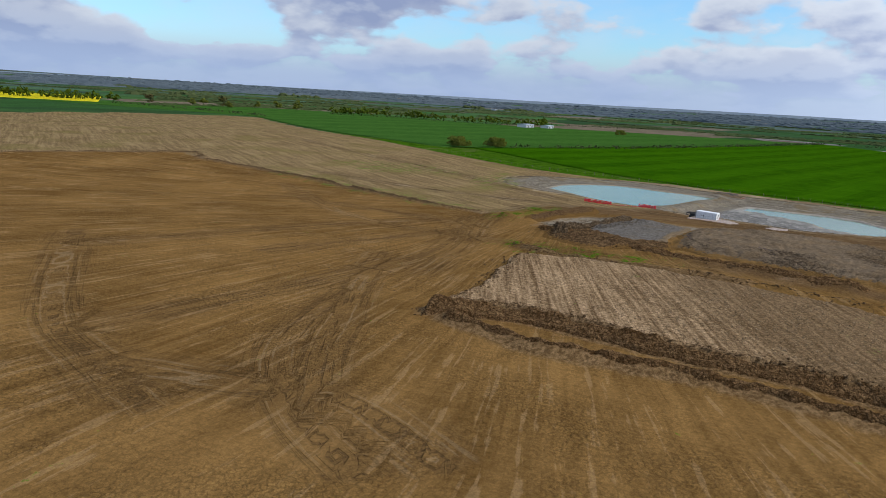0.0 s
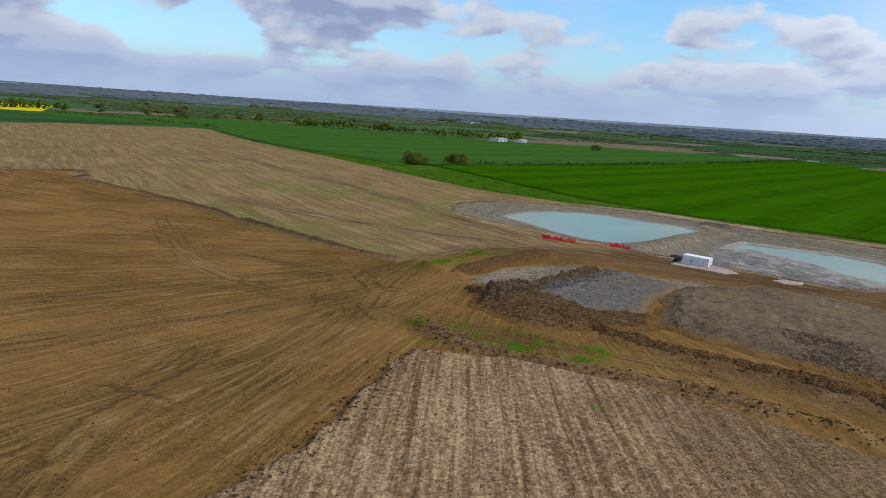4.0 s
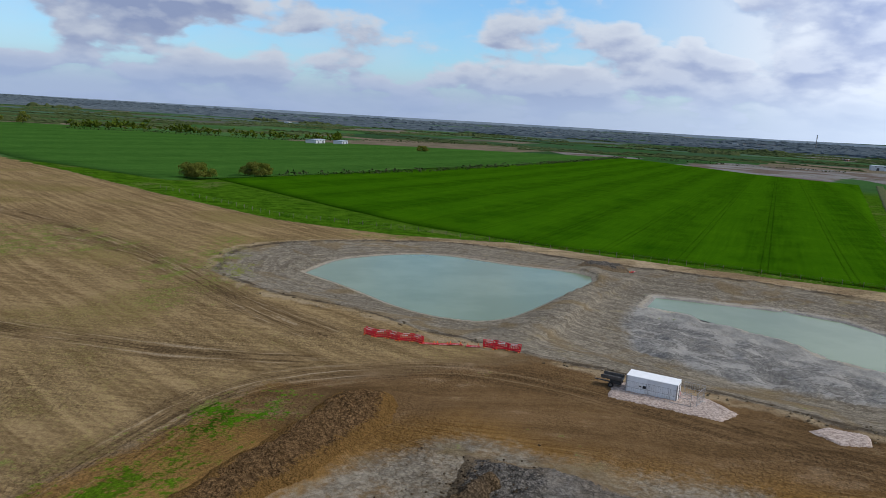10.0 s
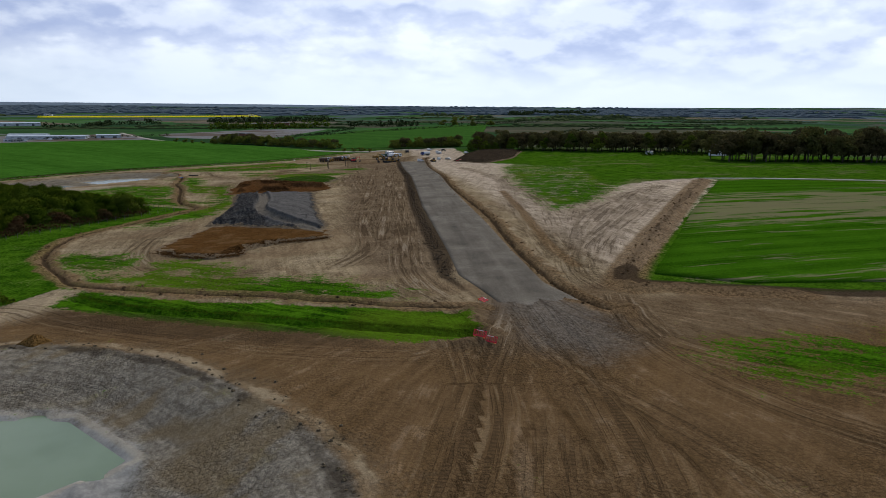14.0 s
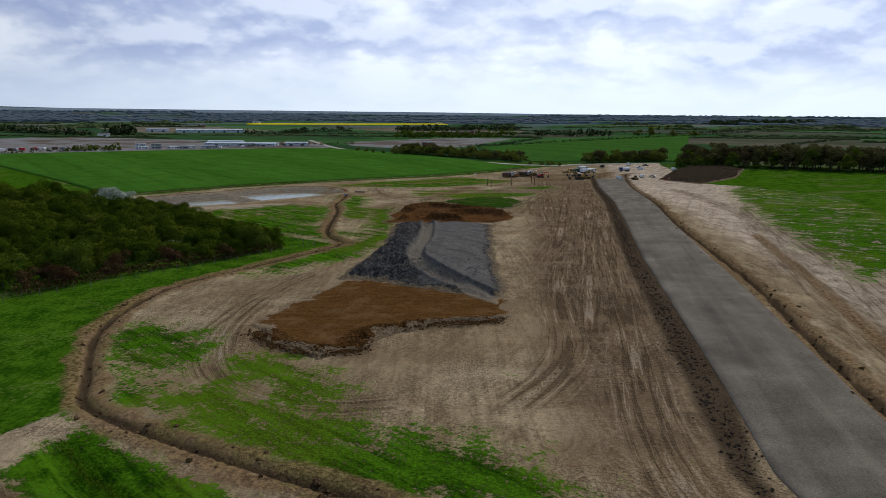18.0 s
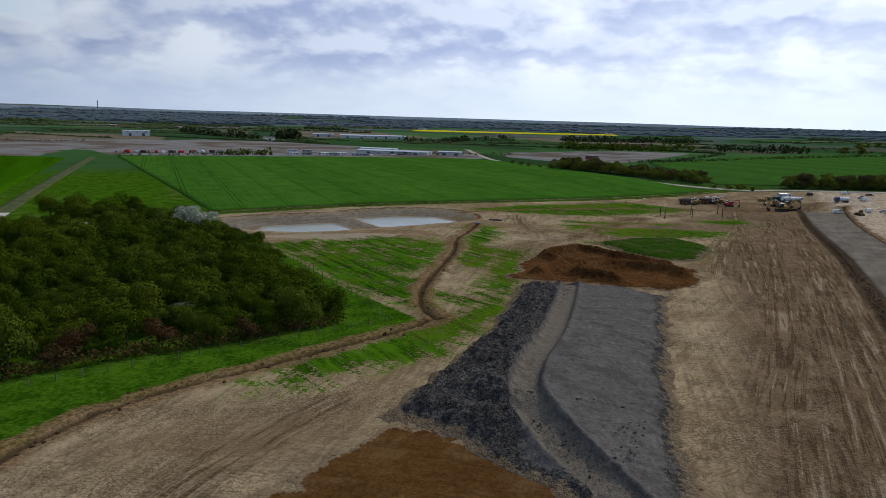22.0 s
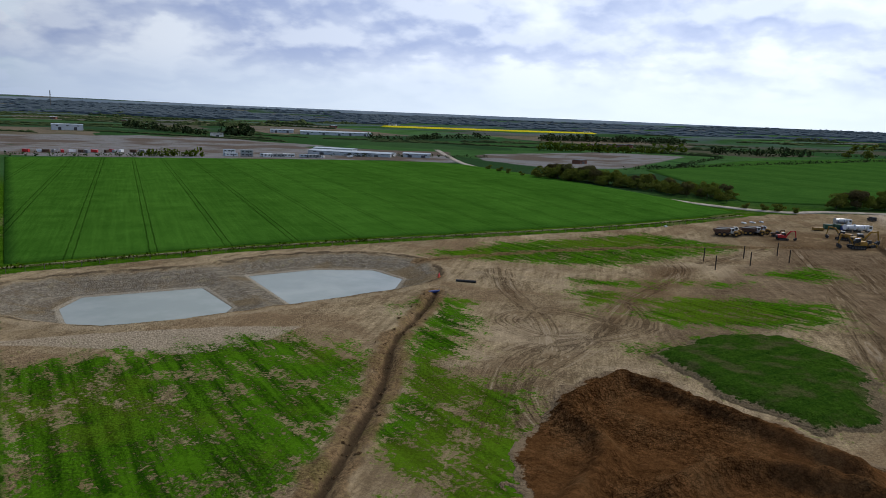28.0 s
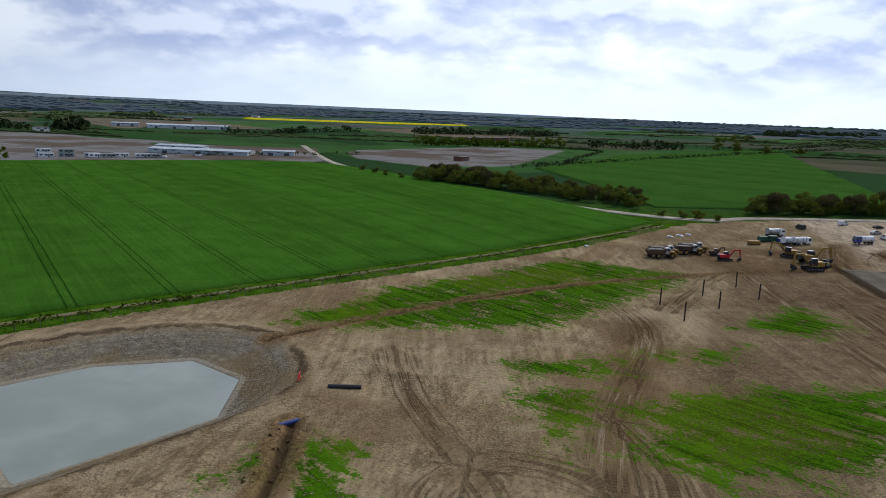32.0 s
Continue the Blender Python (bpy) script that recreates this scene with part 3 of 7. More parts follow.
    stub = g.mix(g.step(g.math("MULTIPLY_ADD", g.math("MULTIPLY_ADD", streaks(63, 0.02, 0.5), 0.6, g.math("MULTIPLY", st_b, 0.4)), 0.62, g.math("MULTIPLY_ADD", fine, 0.23, g.math("MULTIPLY", big, 0.15))), 0.36, 0.64), (0.105, 0.069, 0.031), (0.292, 0.208, 0.106))
    stub = g.mix(g.math("MULTIPLY", g.step(big, 0.5, 0.62), 0.4), stub, (0.110, 0.068, 0.028))
    stub = g.mix(g.math("MULTIPLY", g.step(g.math("MULTIPLY_ADD", big, 0.5, g.math("MULTIPLY", fine, 0.5)), 0.5, 0.62), 0.35), stub, (0.15, 0.15, 0.035))
    soil = g.mix(g.mask("stubble", wob, 0.08, 0.5), soil, stub)
    pale = g.mix(g.step(g.math("MULTIPLY_ADD", streaks(-84, 0.05, 1.3, 5, 0.4), 0.55, g.math("MULTIPLY_ADD", fine, 0.35, g.math("MULTIPLY", big, 0.12))), 0.38, 0.64), (0.110, 0.066, 0.031), (0.395, 0.272, 0.155))
    pale = g.mix(g.math("MULTIPLY", g.step(g.math("MULTIPLY_ADD", mid, 26.0, rel[0]), 32.0, 52.0), g.step(rel[0], 140.0, 120.0, 0.0, 0.6)), pale, (0.105, 0.066, 0.032))
    pale = g.mix(g.step(rel[0], 120.0, 140.0), pale, g.mix(fine, (0.20, 0.155, 0.10), (0.40, 0.33, 0.24)))
    soil = g.mix(g.mask("pale", wob, 0.06, 0.4), soil, pale)
    clay = g.mix(g.step(g.math("MULTIPLY_ADD", g.noise(0.6, 6, 0.65, co, 1.0), 0.6, g.math("MULTIPLY", fine, 0.4)), 0.3, 0.7), (0.098, 0.083, 0.060), (0.275, 0.240, 0.188))
    ring = g.n("ShaderNodeCombineXYZ", i0=g.math("MULTIPLY", g.attr("rim"), 1.1), i1=g.math("MULTIPLY", mid, 1.5), i2=g.math("MULTIPLY", big, 4.0)).outputs[0]
    rings = g.noise(1.0, 5, 0.65, ring, 0.4)
    clay = g.mix(g.step(rings, 0.38, 0.60), g.mix(0.42, clay, (0.060, 0.052, 0.042)), clay)
    clay = g.mix(g.math("MULTIPLY", g.step(g.noise(0.07, 4, 0.6, co, 0.6), 0.50, 0.62), 0.6), clay, (0.150, 0.105, 0.050))
    clay = g.mix(g.math("MULTIPLY", g.step(mid, 0.55, 0.75), 0.45), clay, (0.20, 0.155, 0.075))
    fold = g.noise(0.32, 4, 0.6, g.co((0.5, 1.0, 1.0), 40), 1.0)
    crack = g.step(g.math("ABSOLUTE", g.math("SUBTRACT", fold, 0.5)), 0.035, 0.0)
    mud = g.mix(g.step(g.math("MULTIPLY_ADD", fold, 0.6, g.math("MULTIPLY", fine, 0.4)), 0.36, 0.62), (0.098, 0.098, 0.098), (0.270, 0.264, 0.250))
    mud = g.mix(g.math("MULTIPLY", crack, 0.60), mud, (0.040, 0.042, 0.045))
    slick = g.mix(g.step(g.math("MULTIPLY_ADD", mid, 0.7, g.math("MULTIPLY", fine, 0.3)), 0.36, 0.62), (0.165, 0.164, 0.156), (0.290, 0.284, 0.264))
    mud = g.mix(g.step(g.math("MULTIPLY_ADD", g.math("SUBTRACT", mid, 0.5), 12.0, g.attr("shore")), -11.0, -4.0), mud, slick)
    clay = g.mix(g.math("MULTIPLY", g.mask("wet", wob, 0.2, 0.8), 0.8), clay, mud)
    # ruts that spread from the end of the gravel road
    jx, jy = g.math("ADD", rel[0], -186.0), g.math("ADD", rel[1], -124.0)
    reach = g.math("SQRT", g.math("ADD", g.math("MULTIPLY", jx, jx), g.math("MULTIPLY", jy, jy)))
    sweep = g.noise(1.0, 5, 0.62, g.n("ShaderNodeCombineXYZ", i0=g.math("MULTIPLY_ADD", g.noise(0.03, 2, 0.5, co), 6.0, g.math("MULTIPLY", g.math("ARCTAN2", jy, g.math("MULTIPLY", jx, -1.0)), 34.0)), i1=g.math("MULTIPLY", reach, 0.04), i2=2.0).outputs[0])
    dark = g.mix(g.step(g.math("MULTIPLY_ADD", sweep, 0.48, g.math("MULTIPLY_ADD", tone, 0.30, g.math("MULTIPLY", mid, 0.22))), 0.32, 0.66), (0.060, 0.037, 0.018), (0.150, 0.095, 0.050))
    dark = g.mix(g.math("MULTIPLY", g.step(g.math("MULTIPLY_ADD", sweep, 0.5, g.math("MULTIPLY", mid, 0.5)), 0.55, 0.62), 0.45), dark, (0.250, 0.180, 0.115))
    firm = g.mix(g.step(g.math("MULTIPLY_ADD", st_c, 0.28, g.math("MULTIPLY_ADD", fine, 0.36, g.math("MULTIPLY", mid, 0.36))), 0.36, 0.64), (0.080, 0.054, 0.032), (0.200, 0.142, 0.088))
    firm = g.mix(g.math("MULTIPLY", g.math("MAXIMUM", scrape, teeth), 0.5), firm, (0.060, 0.040, 0.024))
    soil = g.mix(g.math("MULTIPLY", g.mask("compact", wob, 0.3, 1.4), 0.8), soil, firm)
    soil = g.mix(g.math("MULTIPLY", g.mask("dark", wob, 0.3, 0.8), 0.78), soil, dark)
    soil = g.mix(g.mask("clay", wob, 0.14, 0.8), soil, clay)
    # the broken lip of the basins, dark within and pale without
    lip = g.math("MULTIPLY_ADD", g.math("SUBTRACT", mid, 0.5), 5.0, g.attr("rim"))
    ragged = g.step(g.noise(0.12, 4, 0.6, co), 0.36, 0.56)
    soil = g.mix(g.math("MULTIPLY", g.step(g.math("ABSOLUTE", g.math("ADD", lip, 1.2)), 1.4, 0.3), g.math("MULTIPLY", ragged, 0.7)), soil, (0.300, 0.235, 0.150))
    soil = g.mix(g.math("MULTIPLY", g.step(g.math("ABSOLUTE", g.math("ADD", lip, -1.0)), 1.1, 0.3), g.math("MULTIPLY", ragged, 0.75)), soil, (0.040, 0.030, 0.021))
    brim = g.step(g.math("ABSOLUTE", g.math("MULTIPLY_ADD", g.math("SUBTRACT", fine, 0.5), 0.6, g.math("ADD", g.attr("brink"), 0.75))), 0.75, 0.2)
    soil = g.mix(g.math("MULTIPLY", brim, 0.55), soil, (0.330, 0.290, 0.220))
    # wheel ruts that follow the haul lines
    d = g.attr("haul")
    wheel = g.noise(1.0, 4, 0.6, g.n("ShaderNodeCombineXYZ", i0=g.math("MULTIPLY", g.attr("across"), 1.25), i1=g.math("MULTIPLY", g.attr("run"), 0.045), i2=0.0).outputs[0])
    lane = g.step(g.math("MULTIPLY_ADD", mid, 5.0, g.math("MULTIPLY_ADD", big, 5.0, d)), 10.8, 5.6)
    ruts = g.math("MULTIPLY", g.step(wheel, 0.52, 0.58), lane)
    soil = g.mix(g.math("MULTIPLY", lane, g.math("MULTIPLY_ADD", west, -0.18, 0.36)), soil, (0.105, 0.068, 0.036))
    soil = g.mix(g.math("MULTIPLY", ruts, g.math("MULTIPLY_ADD", west, -0.32, 0.80)), soil, g.mix(0.60, soil, (0.045, 0.029, 0.016)))
    edge = g.math("MULTIPLY", g.step(wheel, 0.43, 0.38), lane)
    soil = g.mix(g.math("MULTIPLY", edge, 0.32), soil, g.mix(west, (0.42, 0.345, 0.25), (0.27, 0.195, 0.11)))
    lug = g.math("MULTIPLY", g.step(g.math("SINE", g.math("MULTIPLY", g.attr("run"), 8.5)), 0.0, 0.6), ruts)
    soil = g.mix(g.math("MULTIPLY", lug, 0.32), soil, (0.030, 0.019, 0.010))
    # rough grass
    drill = g.noise(1.0, 4, 0.6, g.co((0.03, 0.8, 1), -50), 0.4)
    tuft = g.mix(g.step(g.math("MULTIPLY_ADD", drill, 0.40, g.math("MULTIPLY_ADD", fine, 0.3, g.math("MULTIPLY", mid, 0.3))), 0.40, 0.60), (0.007, 0.030, 0.001), (0.050, 0.128, 0.005))
    tuft = g.mix(g.math("MULTIPLY", g.step(big, 0.48, 0.6), 0.35), tuft, (0.095, 0.125, 0.010))
    gaps = g.math("MULTIPLY_ADD", streaks(-60, 0.06, 0.36, 5, 0.5), 0.26, g.math("MULTIPLY_ADD", fine, 0.40, g.math("MULTIPLY", mid, 0.34)))
    grass = g.mask("grass", gaps, 0.16, 3.6)
    tuft = g.mix(g.step(grass, 0.75, 0.20, 0.0, 0.70), tuft, (0.150, 0.160, 0.018))
    tuft = g.mix(g.math("MULTIPLY", g.mask("stubble", wob, 0.08, 0.5), 0.75), tuft, g.mix(fine, (0.075, 0.085, 0.018), (0.230, 0.205, 0.070)))
    soil = g.mix(grass, soil, tuft)
    # farmland outside the works
    cell = g.n("ShaderNodeTexVoronoi", Vector=g.co((1.0, 0.55, 0.0), 43), Scale=0.0045, Randomness=0.75)
    cell.distance = "CHEBYCHEV"
    hue = g.n("ShaderNodeSeparateColor", i0=cell.outputs["Color"])
    crop = g.mix(hue.outputs[0], (0.024, 0.066, 0.020), (0.055, 0.120, 0.036))
    crop = g.mix(g.math("GREATER_THAN", hue.outputs[1], 0.74), crop, (0.150, 0.118, 0.085))
    crop = g.mix(g.math("MULTIPLY", g.step(hue.outputs[2], 0.5, 0.7), 0.6), crop, (0.018, 0.036, 0.020))
    crop = g.mix(g.math("MULTIPLY", g.step(g.noise(0.02, 5, 0.6, co), 0.4, 0.7), 0.5), crop, (0.020, 0.046, 0.014))
    # blue-grey of aerial haze, painted into the colour of far land
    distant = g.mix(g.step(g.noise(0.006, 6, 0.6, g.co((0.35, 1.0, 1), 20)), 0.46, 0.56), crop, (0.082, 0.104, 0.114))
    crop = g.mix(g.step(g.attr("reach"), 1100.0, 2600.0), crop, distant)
    verge = g.mix(g.step(g.math("MULTIPLY_ADD", fine, 0.5, g.math("MULTIPLY", mid, 0.5)), 0.35, 0.65), (0.012, 0.042, 0.002), (0.054, 0.118, 0.007))
    verge = g.mix(g.math("MULTIPLY", g.step(g.math("MULTIPLY_ADD", patch, 0.6, g.math("MULTIPLY", fine, 0.4)), 0.54, 0.62), 0.55), verge, (0.150, 0.125, 0.062))
    crop = g.mix(g.step(g.attr("reach"), 520.0, 420.0), crop, verge)
    stone = g.mix(g.step(g.math("MULTIPLY_ADD", fine, 0.5, g.math("MULTIPLY", drag, 0.5)), 0.36, 0.64), (0.070, 0.060, 0.049), (0.165, 0.145, 0.122))
    soil = g.mix(g.math("MULTIPLY", g.mask("stone", wob, 0.3, 1.2), 0.75), soil, stone)
    yard = g.mix(g.step(g.noise(0.012, 3, 0.5, co), 0.42, 0.52), (0.105, 0.084, 0.069), (0.170, 0.166, 0.164))
    yard = g.mix(g.step(g.noise(0.05, 5, 0.6, co), 0.45, 0.75), yard, (0.12, 0.096, 0.075))
    crop = g.mix(g.mask("works", mid, 0.1, 0.3), crop, yard)
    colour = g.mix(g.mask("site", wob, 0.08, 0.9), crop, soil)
    fresh = g.mix(g.step(fine, 0.35, 0.65), (0.080, 0.048, 0.022), (0.205, 0.132, 0.066))
    colour = g.mix(g.math("MULTIPLY", g.mask("spoil", wob, 0.2, 0.8), 0.8), colour, fresh)
    # near-black colour: painted shade of trenches and bank faces, plus dark turned soil
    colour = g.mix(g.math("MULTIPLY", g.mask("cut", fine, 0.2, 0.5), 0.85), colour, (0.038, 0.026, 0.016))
    sandy = g.noise(17.0, 2, 0.6, co)
    speck = g.math("MULTIPLY_ADD", g.step(grit, 0.36, 0.64), 0.50, g.math("MULTIPLY_ADD", g.step(sandy, 0.36, 0.64), 0.28, g.math("MULTIPLY", g.step(fine, 0.3, 0.7), 0.22)))
    strewn = g.math("MAXIMUM", clods, g.mask("pale", wob, 0.06, 0.4))
    strewn = g.math("MULTIPLY", strewn, g.math("MULTIPLY_ADD", g.mask("wet", wob, 0.2, 0.8), -0.65, 1.0))
    colour = g.mix(1.0, colour, g.math("MULTIPLY_ADD", g.math("SUBTRACT", speck, 0.5), g.math("MULTIPLY", strewn, 0.80), 1.0), "MULTIPLY")
    # crevices between clods, their shade darkened into the soil colour
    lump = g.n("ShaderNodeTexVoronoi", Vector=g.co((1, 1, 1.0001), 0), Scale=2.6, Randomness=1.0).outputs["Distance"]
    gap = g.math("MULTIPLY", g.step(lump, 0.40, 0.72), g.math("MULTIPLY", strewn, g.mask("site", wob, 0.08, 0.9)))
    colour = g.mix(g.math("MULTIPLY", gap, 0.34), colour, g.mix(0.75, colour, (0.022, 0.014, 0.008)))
    relief = g.math("SUBTRACT", g.math("MULTIPLY_ADD", fine, 0.4, g.math("MULTIPLY", grit, 0.30)), g.math("MULTIPLY", gap, 0.30))
    relief = g.math("SUBTRACT", g.math("MULTIPLY", relief, strewn), g.math("MULTIPLY", ruts, 0.35))
    return g.finish(colour, relief, 0.28, 0.95)


def build_ground():
    site = zone(inside(PX, PY, SITE), np.where((PX > 250) & (PY < 110), 9.0, 3.0))
    pond = np.maximum(zone(inside(PX, PY, RIM_12), 2.0), 0.60 * most(PX, PY, [CLAY_TRACK], 5.0))
    east_rim = zone(inside(PX, PY, RIM_34), 4.0)
    west = zone(inside(PX, PY, WEST), np.where(PX > 110, 14.0, 4.0))
    stub = zone(np.where(PX < 90, inside(PX, PY, SITE), -9), 3.0) * (inside(PX, PY, WEST) < -0.5) * (PX + 0.35 * PY < 190) * (PY > 150)
    cut = np.zeros(PX.shape)
    spoil = np.zeros(PX.shape)
    # trench beds darkened by colour, as the shade down in them
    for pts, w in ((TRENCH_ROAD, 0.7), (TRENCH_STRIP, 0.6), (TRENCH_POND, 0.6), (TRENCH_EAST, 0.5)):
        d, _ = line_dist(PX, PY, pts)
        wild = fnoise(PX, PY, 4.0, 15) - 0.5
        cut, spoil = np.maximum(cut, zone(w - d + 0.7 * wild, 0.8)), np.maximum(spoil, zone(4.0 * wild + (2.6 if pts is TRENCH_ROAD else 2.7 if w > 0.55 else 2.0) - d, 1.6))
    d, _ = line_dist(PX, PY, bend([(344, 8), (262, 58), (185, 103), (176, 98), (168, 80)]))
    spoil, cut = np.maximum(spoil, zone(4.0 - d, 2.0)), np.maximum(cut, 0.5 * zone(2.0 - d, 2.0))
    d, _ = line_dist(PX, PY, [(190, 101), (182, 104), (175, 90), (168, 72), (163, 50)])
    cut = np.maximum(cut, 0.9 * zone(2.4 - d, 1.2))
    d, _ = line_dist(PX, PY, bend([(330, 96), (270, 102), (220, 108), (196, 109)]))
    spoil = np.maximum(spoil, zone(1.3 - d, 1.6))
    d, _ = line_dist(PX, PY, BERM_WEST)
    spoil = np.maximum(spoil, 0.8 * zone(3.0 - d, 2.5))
    # painted shade on the berm's face; dark soil and shade beside the road
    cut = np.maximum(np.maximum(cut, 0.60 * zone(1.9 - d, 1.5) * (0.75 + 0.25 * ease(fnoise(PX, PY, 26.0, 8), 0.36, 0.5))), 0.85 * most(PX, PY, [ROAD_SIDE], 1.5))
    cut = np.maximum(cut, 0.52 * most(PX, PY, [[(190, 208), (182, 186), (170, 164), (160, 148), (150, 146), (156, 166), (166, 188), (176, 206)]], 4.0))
    # scarp fronts: their shadowed side put in as a dark line
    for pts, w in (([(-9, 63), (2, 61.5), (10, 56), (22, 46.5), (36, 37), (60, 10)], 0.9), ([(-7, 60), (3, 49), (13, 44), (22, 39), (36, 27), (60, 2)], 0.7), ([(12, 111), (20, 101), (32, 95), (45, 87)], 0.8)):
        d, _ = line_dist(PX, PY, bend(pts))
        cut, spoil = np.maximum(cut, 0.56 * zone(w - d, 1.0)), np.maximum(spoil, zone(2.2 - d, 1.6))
    haul = np.full(PX.shape, 60.0)
    run, across = np.zeros(PX.shape), np.zeros(PX.shape)
    for k, pts in enumerate(TRACKS):
        d, s = line_dist(PX, PY, pts)
        pure = d
        d = d + 14.0 * (1 - ease(np.minimum(s, 1 - s), 0.0, 0.12))
        across = np.where(d < haul, pure, across)
        run = np.where(d < haul, s * sum(math.dist(a, b) for a, b in zip(pts, pts[1:])) + 400.0 * k, run)
        haul = np.minimum(haul, d)
    attrs = {"site": site, "shore": np.clip(inside(PX, PY, POND_2), -40, 5), "brink": np.clip(np.max([inside(PX, PY, p) for p in (POND_1, POND_2, POND_3, POND_4)], axis=0), -9, 5),
             "clay": np.maximum(pond, east_rim * 0.60), "west": west, "stubble": stub, "pale": np.maximum(most(PX, PY, [PALE], 1.5), most(PX, PY, [APRON], 3.0)),
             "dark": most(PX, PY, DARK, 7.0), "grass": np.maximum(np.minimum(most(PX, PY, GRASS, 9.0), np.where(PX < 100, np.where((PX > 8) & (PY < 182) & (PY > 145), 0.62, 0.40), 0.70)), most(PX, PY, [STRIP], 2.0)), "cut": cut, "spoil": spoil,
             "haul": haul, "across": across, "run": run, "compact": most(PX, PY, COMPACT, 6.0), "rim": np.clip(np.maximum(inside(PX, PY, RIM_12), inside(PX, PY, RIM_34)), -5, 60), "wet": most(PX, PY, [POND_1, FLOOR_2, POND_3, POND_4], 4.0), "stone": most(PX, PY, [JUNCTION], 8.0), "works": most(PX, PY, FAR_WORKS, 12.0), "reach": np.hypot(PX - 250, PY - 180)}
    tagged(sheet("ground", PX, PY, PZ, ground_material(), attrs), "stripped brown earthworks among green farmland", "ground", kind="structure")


build_ground()


# ---- water, road, crops ----
def resample(pts, n):
    p = np.array(pts, float)
    s = np.concatenate([[0], np.cumsum(np.hypot(*np.diff(p, axis=0).T))])
    t = np.linspace(0, s[-1], n)
    return np.stack([np.interp(t, s, p[:, 0]), np.interp(t, s, p[:, 1])], -1)


def loft(name, side_a, side_b, nu, nv, lift, material, skirt=0.0, follow=None):
    """A sheet between two lines of the plan, draped over the ground."""
    a, b = resample(side_a, nu), resample(side_b, nu)
    t = np.linspace(0, 1, nv)[None, :, None]
    p = a[:, None] * (1 - t) + b[:, None] * t
    x, y = p[..., 0], p[..., 1]
    z = (follow or land)(x, y) + lift
    if skirt:
        x, y, z = (np.pad(q, 1, "edge") for q in (x, y, z))
        for e in (np.s_[0], np.s_[-1]):
            z[e] -= skirt
            z[:, e] -= skirt
    return sheet(name, x, y, z, material)


def crop_material(name, turn, low, high, tram=21.5, band=36.0, amount=0.3, tram_dark=0.8, strips=None):
    g = Mat(name, 1.0, 0.0)
    co = g.co()
    fine, mid = g.noise(2.2, 5, 0.6, co), g.noise(0.08, 5, 0.6, co)
    row = g.noise(1.0, 3, 0.5, g.co((0.02, 0.9, 1), -turn))
    colour = g.mix(g.step(g.math("MULTIPLY_ADD", fine, 0.4, g.math("MULTIPLY_ADD", mid, 0.35, g.math("MULTIPLY", row, 0.25))), 0.32, 0.68), low, high)
    v = g.n("ShaderNodeSeparateXYZ", i0=g.co((1, 1, 1.0001), -turn)).outputs[1]
    swath = g.step(g.math("SINE", g.math("MULTIPLY_ADD", g.noise(0.01, 2, 0.5, co), 3.0, g.math("MULTIPLY", v, 2 * math.pi / band))), -0.8, 0.8)
    colour = g.mix(g.math("MULTIPLY", swath, amount), colour, tuple(c * 1.5 for c in high))
    m = g.math("ABSOLUTE", g.math("SUBTRACT", g.math("FLOORED_MODULO", v, tram), tram / 2))
    wheel = g.math("ABSOLUTE", g.math("SUBTRACT", m, g.math("MULTIPLY_ADD", g.noise(0.15, 3, 0.6, co), 0.7, 0.6)))
    line = g.step(g.math("MULTIPLY_ADD", fine, 0.7, wheel), 0.66, 0.44)
    colour = g.mix(g.math("MULTIPLY", line, tram_dark), colour, tuple(c * 0.42 for c in low))
    colour = g.mix(1.0, colour, g.mix(g.step(g.noise(6.0, 4, 0.7, co), 0.3, 0.7), (0.66, 0.66, 0.66), (1.3, 1.3, 1.3)), "MULTIPLY")
    if strips:
        band = g.math("SINE", g.math("MULTIPLY_ADD", g.noise(1.0, 5, 0.65, g.co((0.02, 0.25, 1), -turn)), 9.0, g.math("MULTIPLY", v, 0.06)))
        colour = g.mix(g.math("MULTIPLY", g.step(g.math("MULTIPLY_ADD", fine, 0.9, band), 0.45, 1.1), 0.7), colour, strips)
    bare = g.step(g.noise(0.045, 6, 0.7, co), 0.70, 0.80)
    colour = g.mix(g.math("MULTIPLY", bare, 0.5), colour, (0.17, 0.17, 0.09))
    return g.finish(colour, g.math("SUBTRACT", fine, line), 0.25, 0.7)


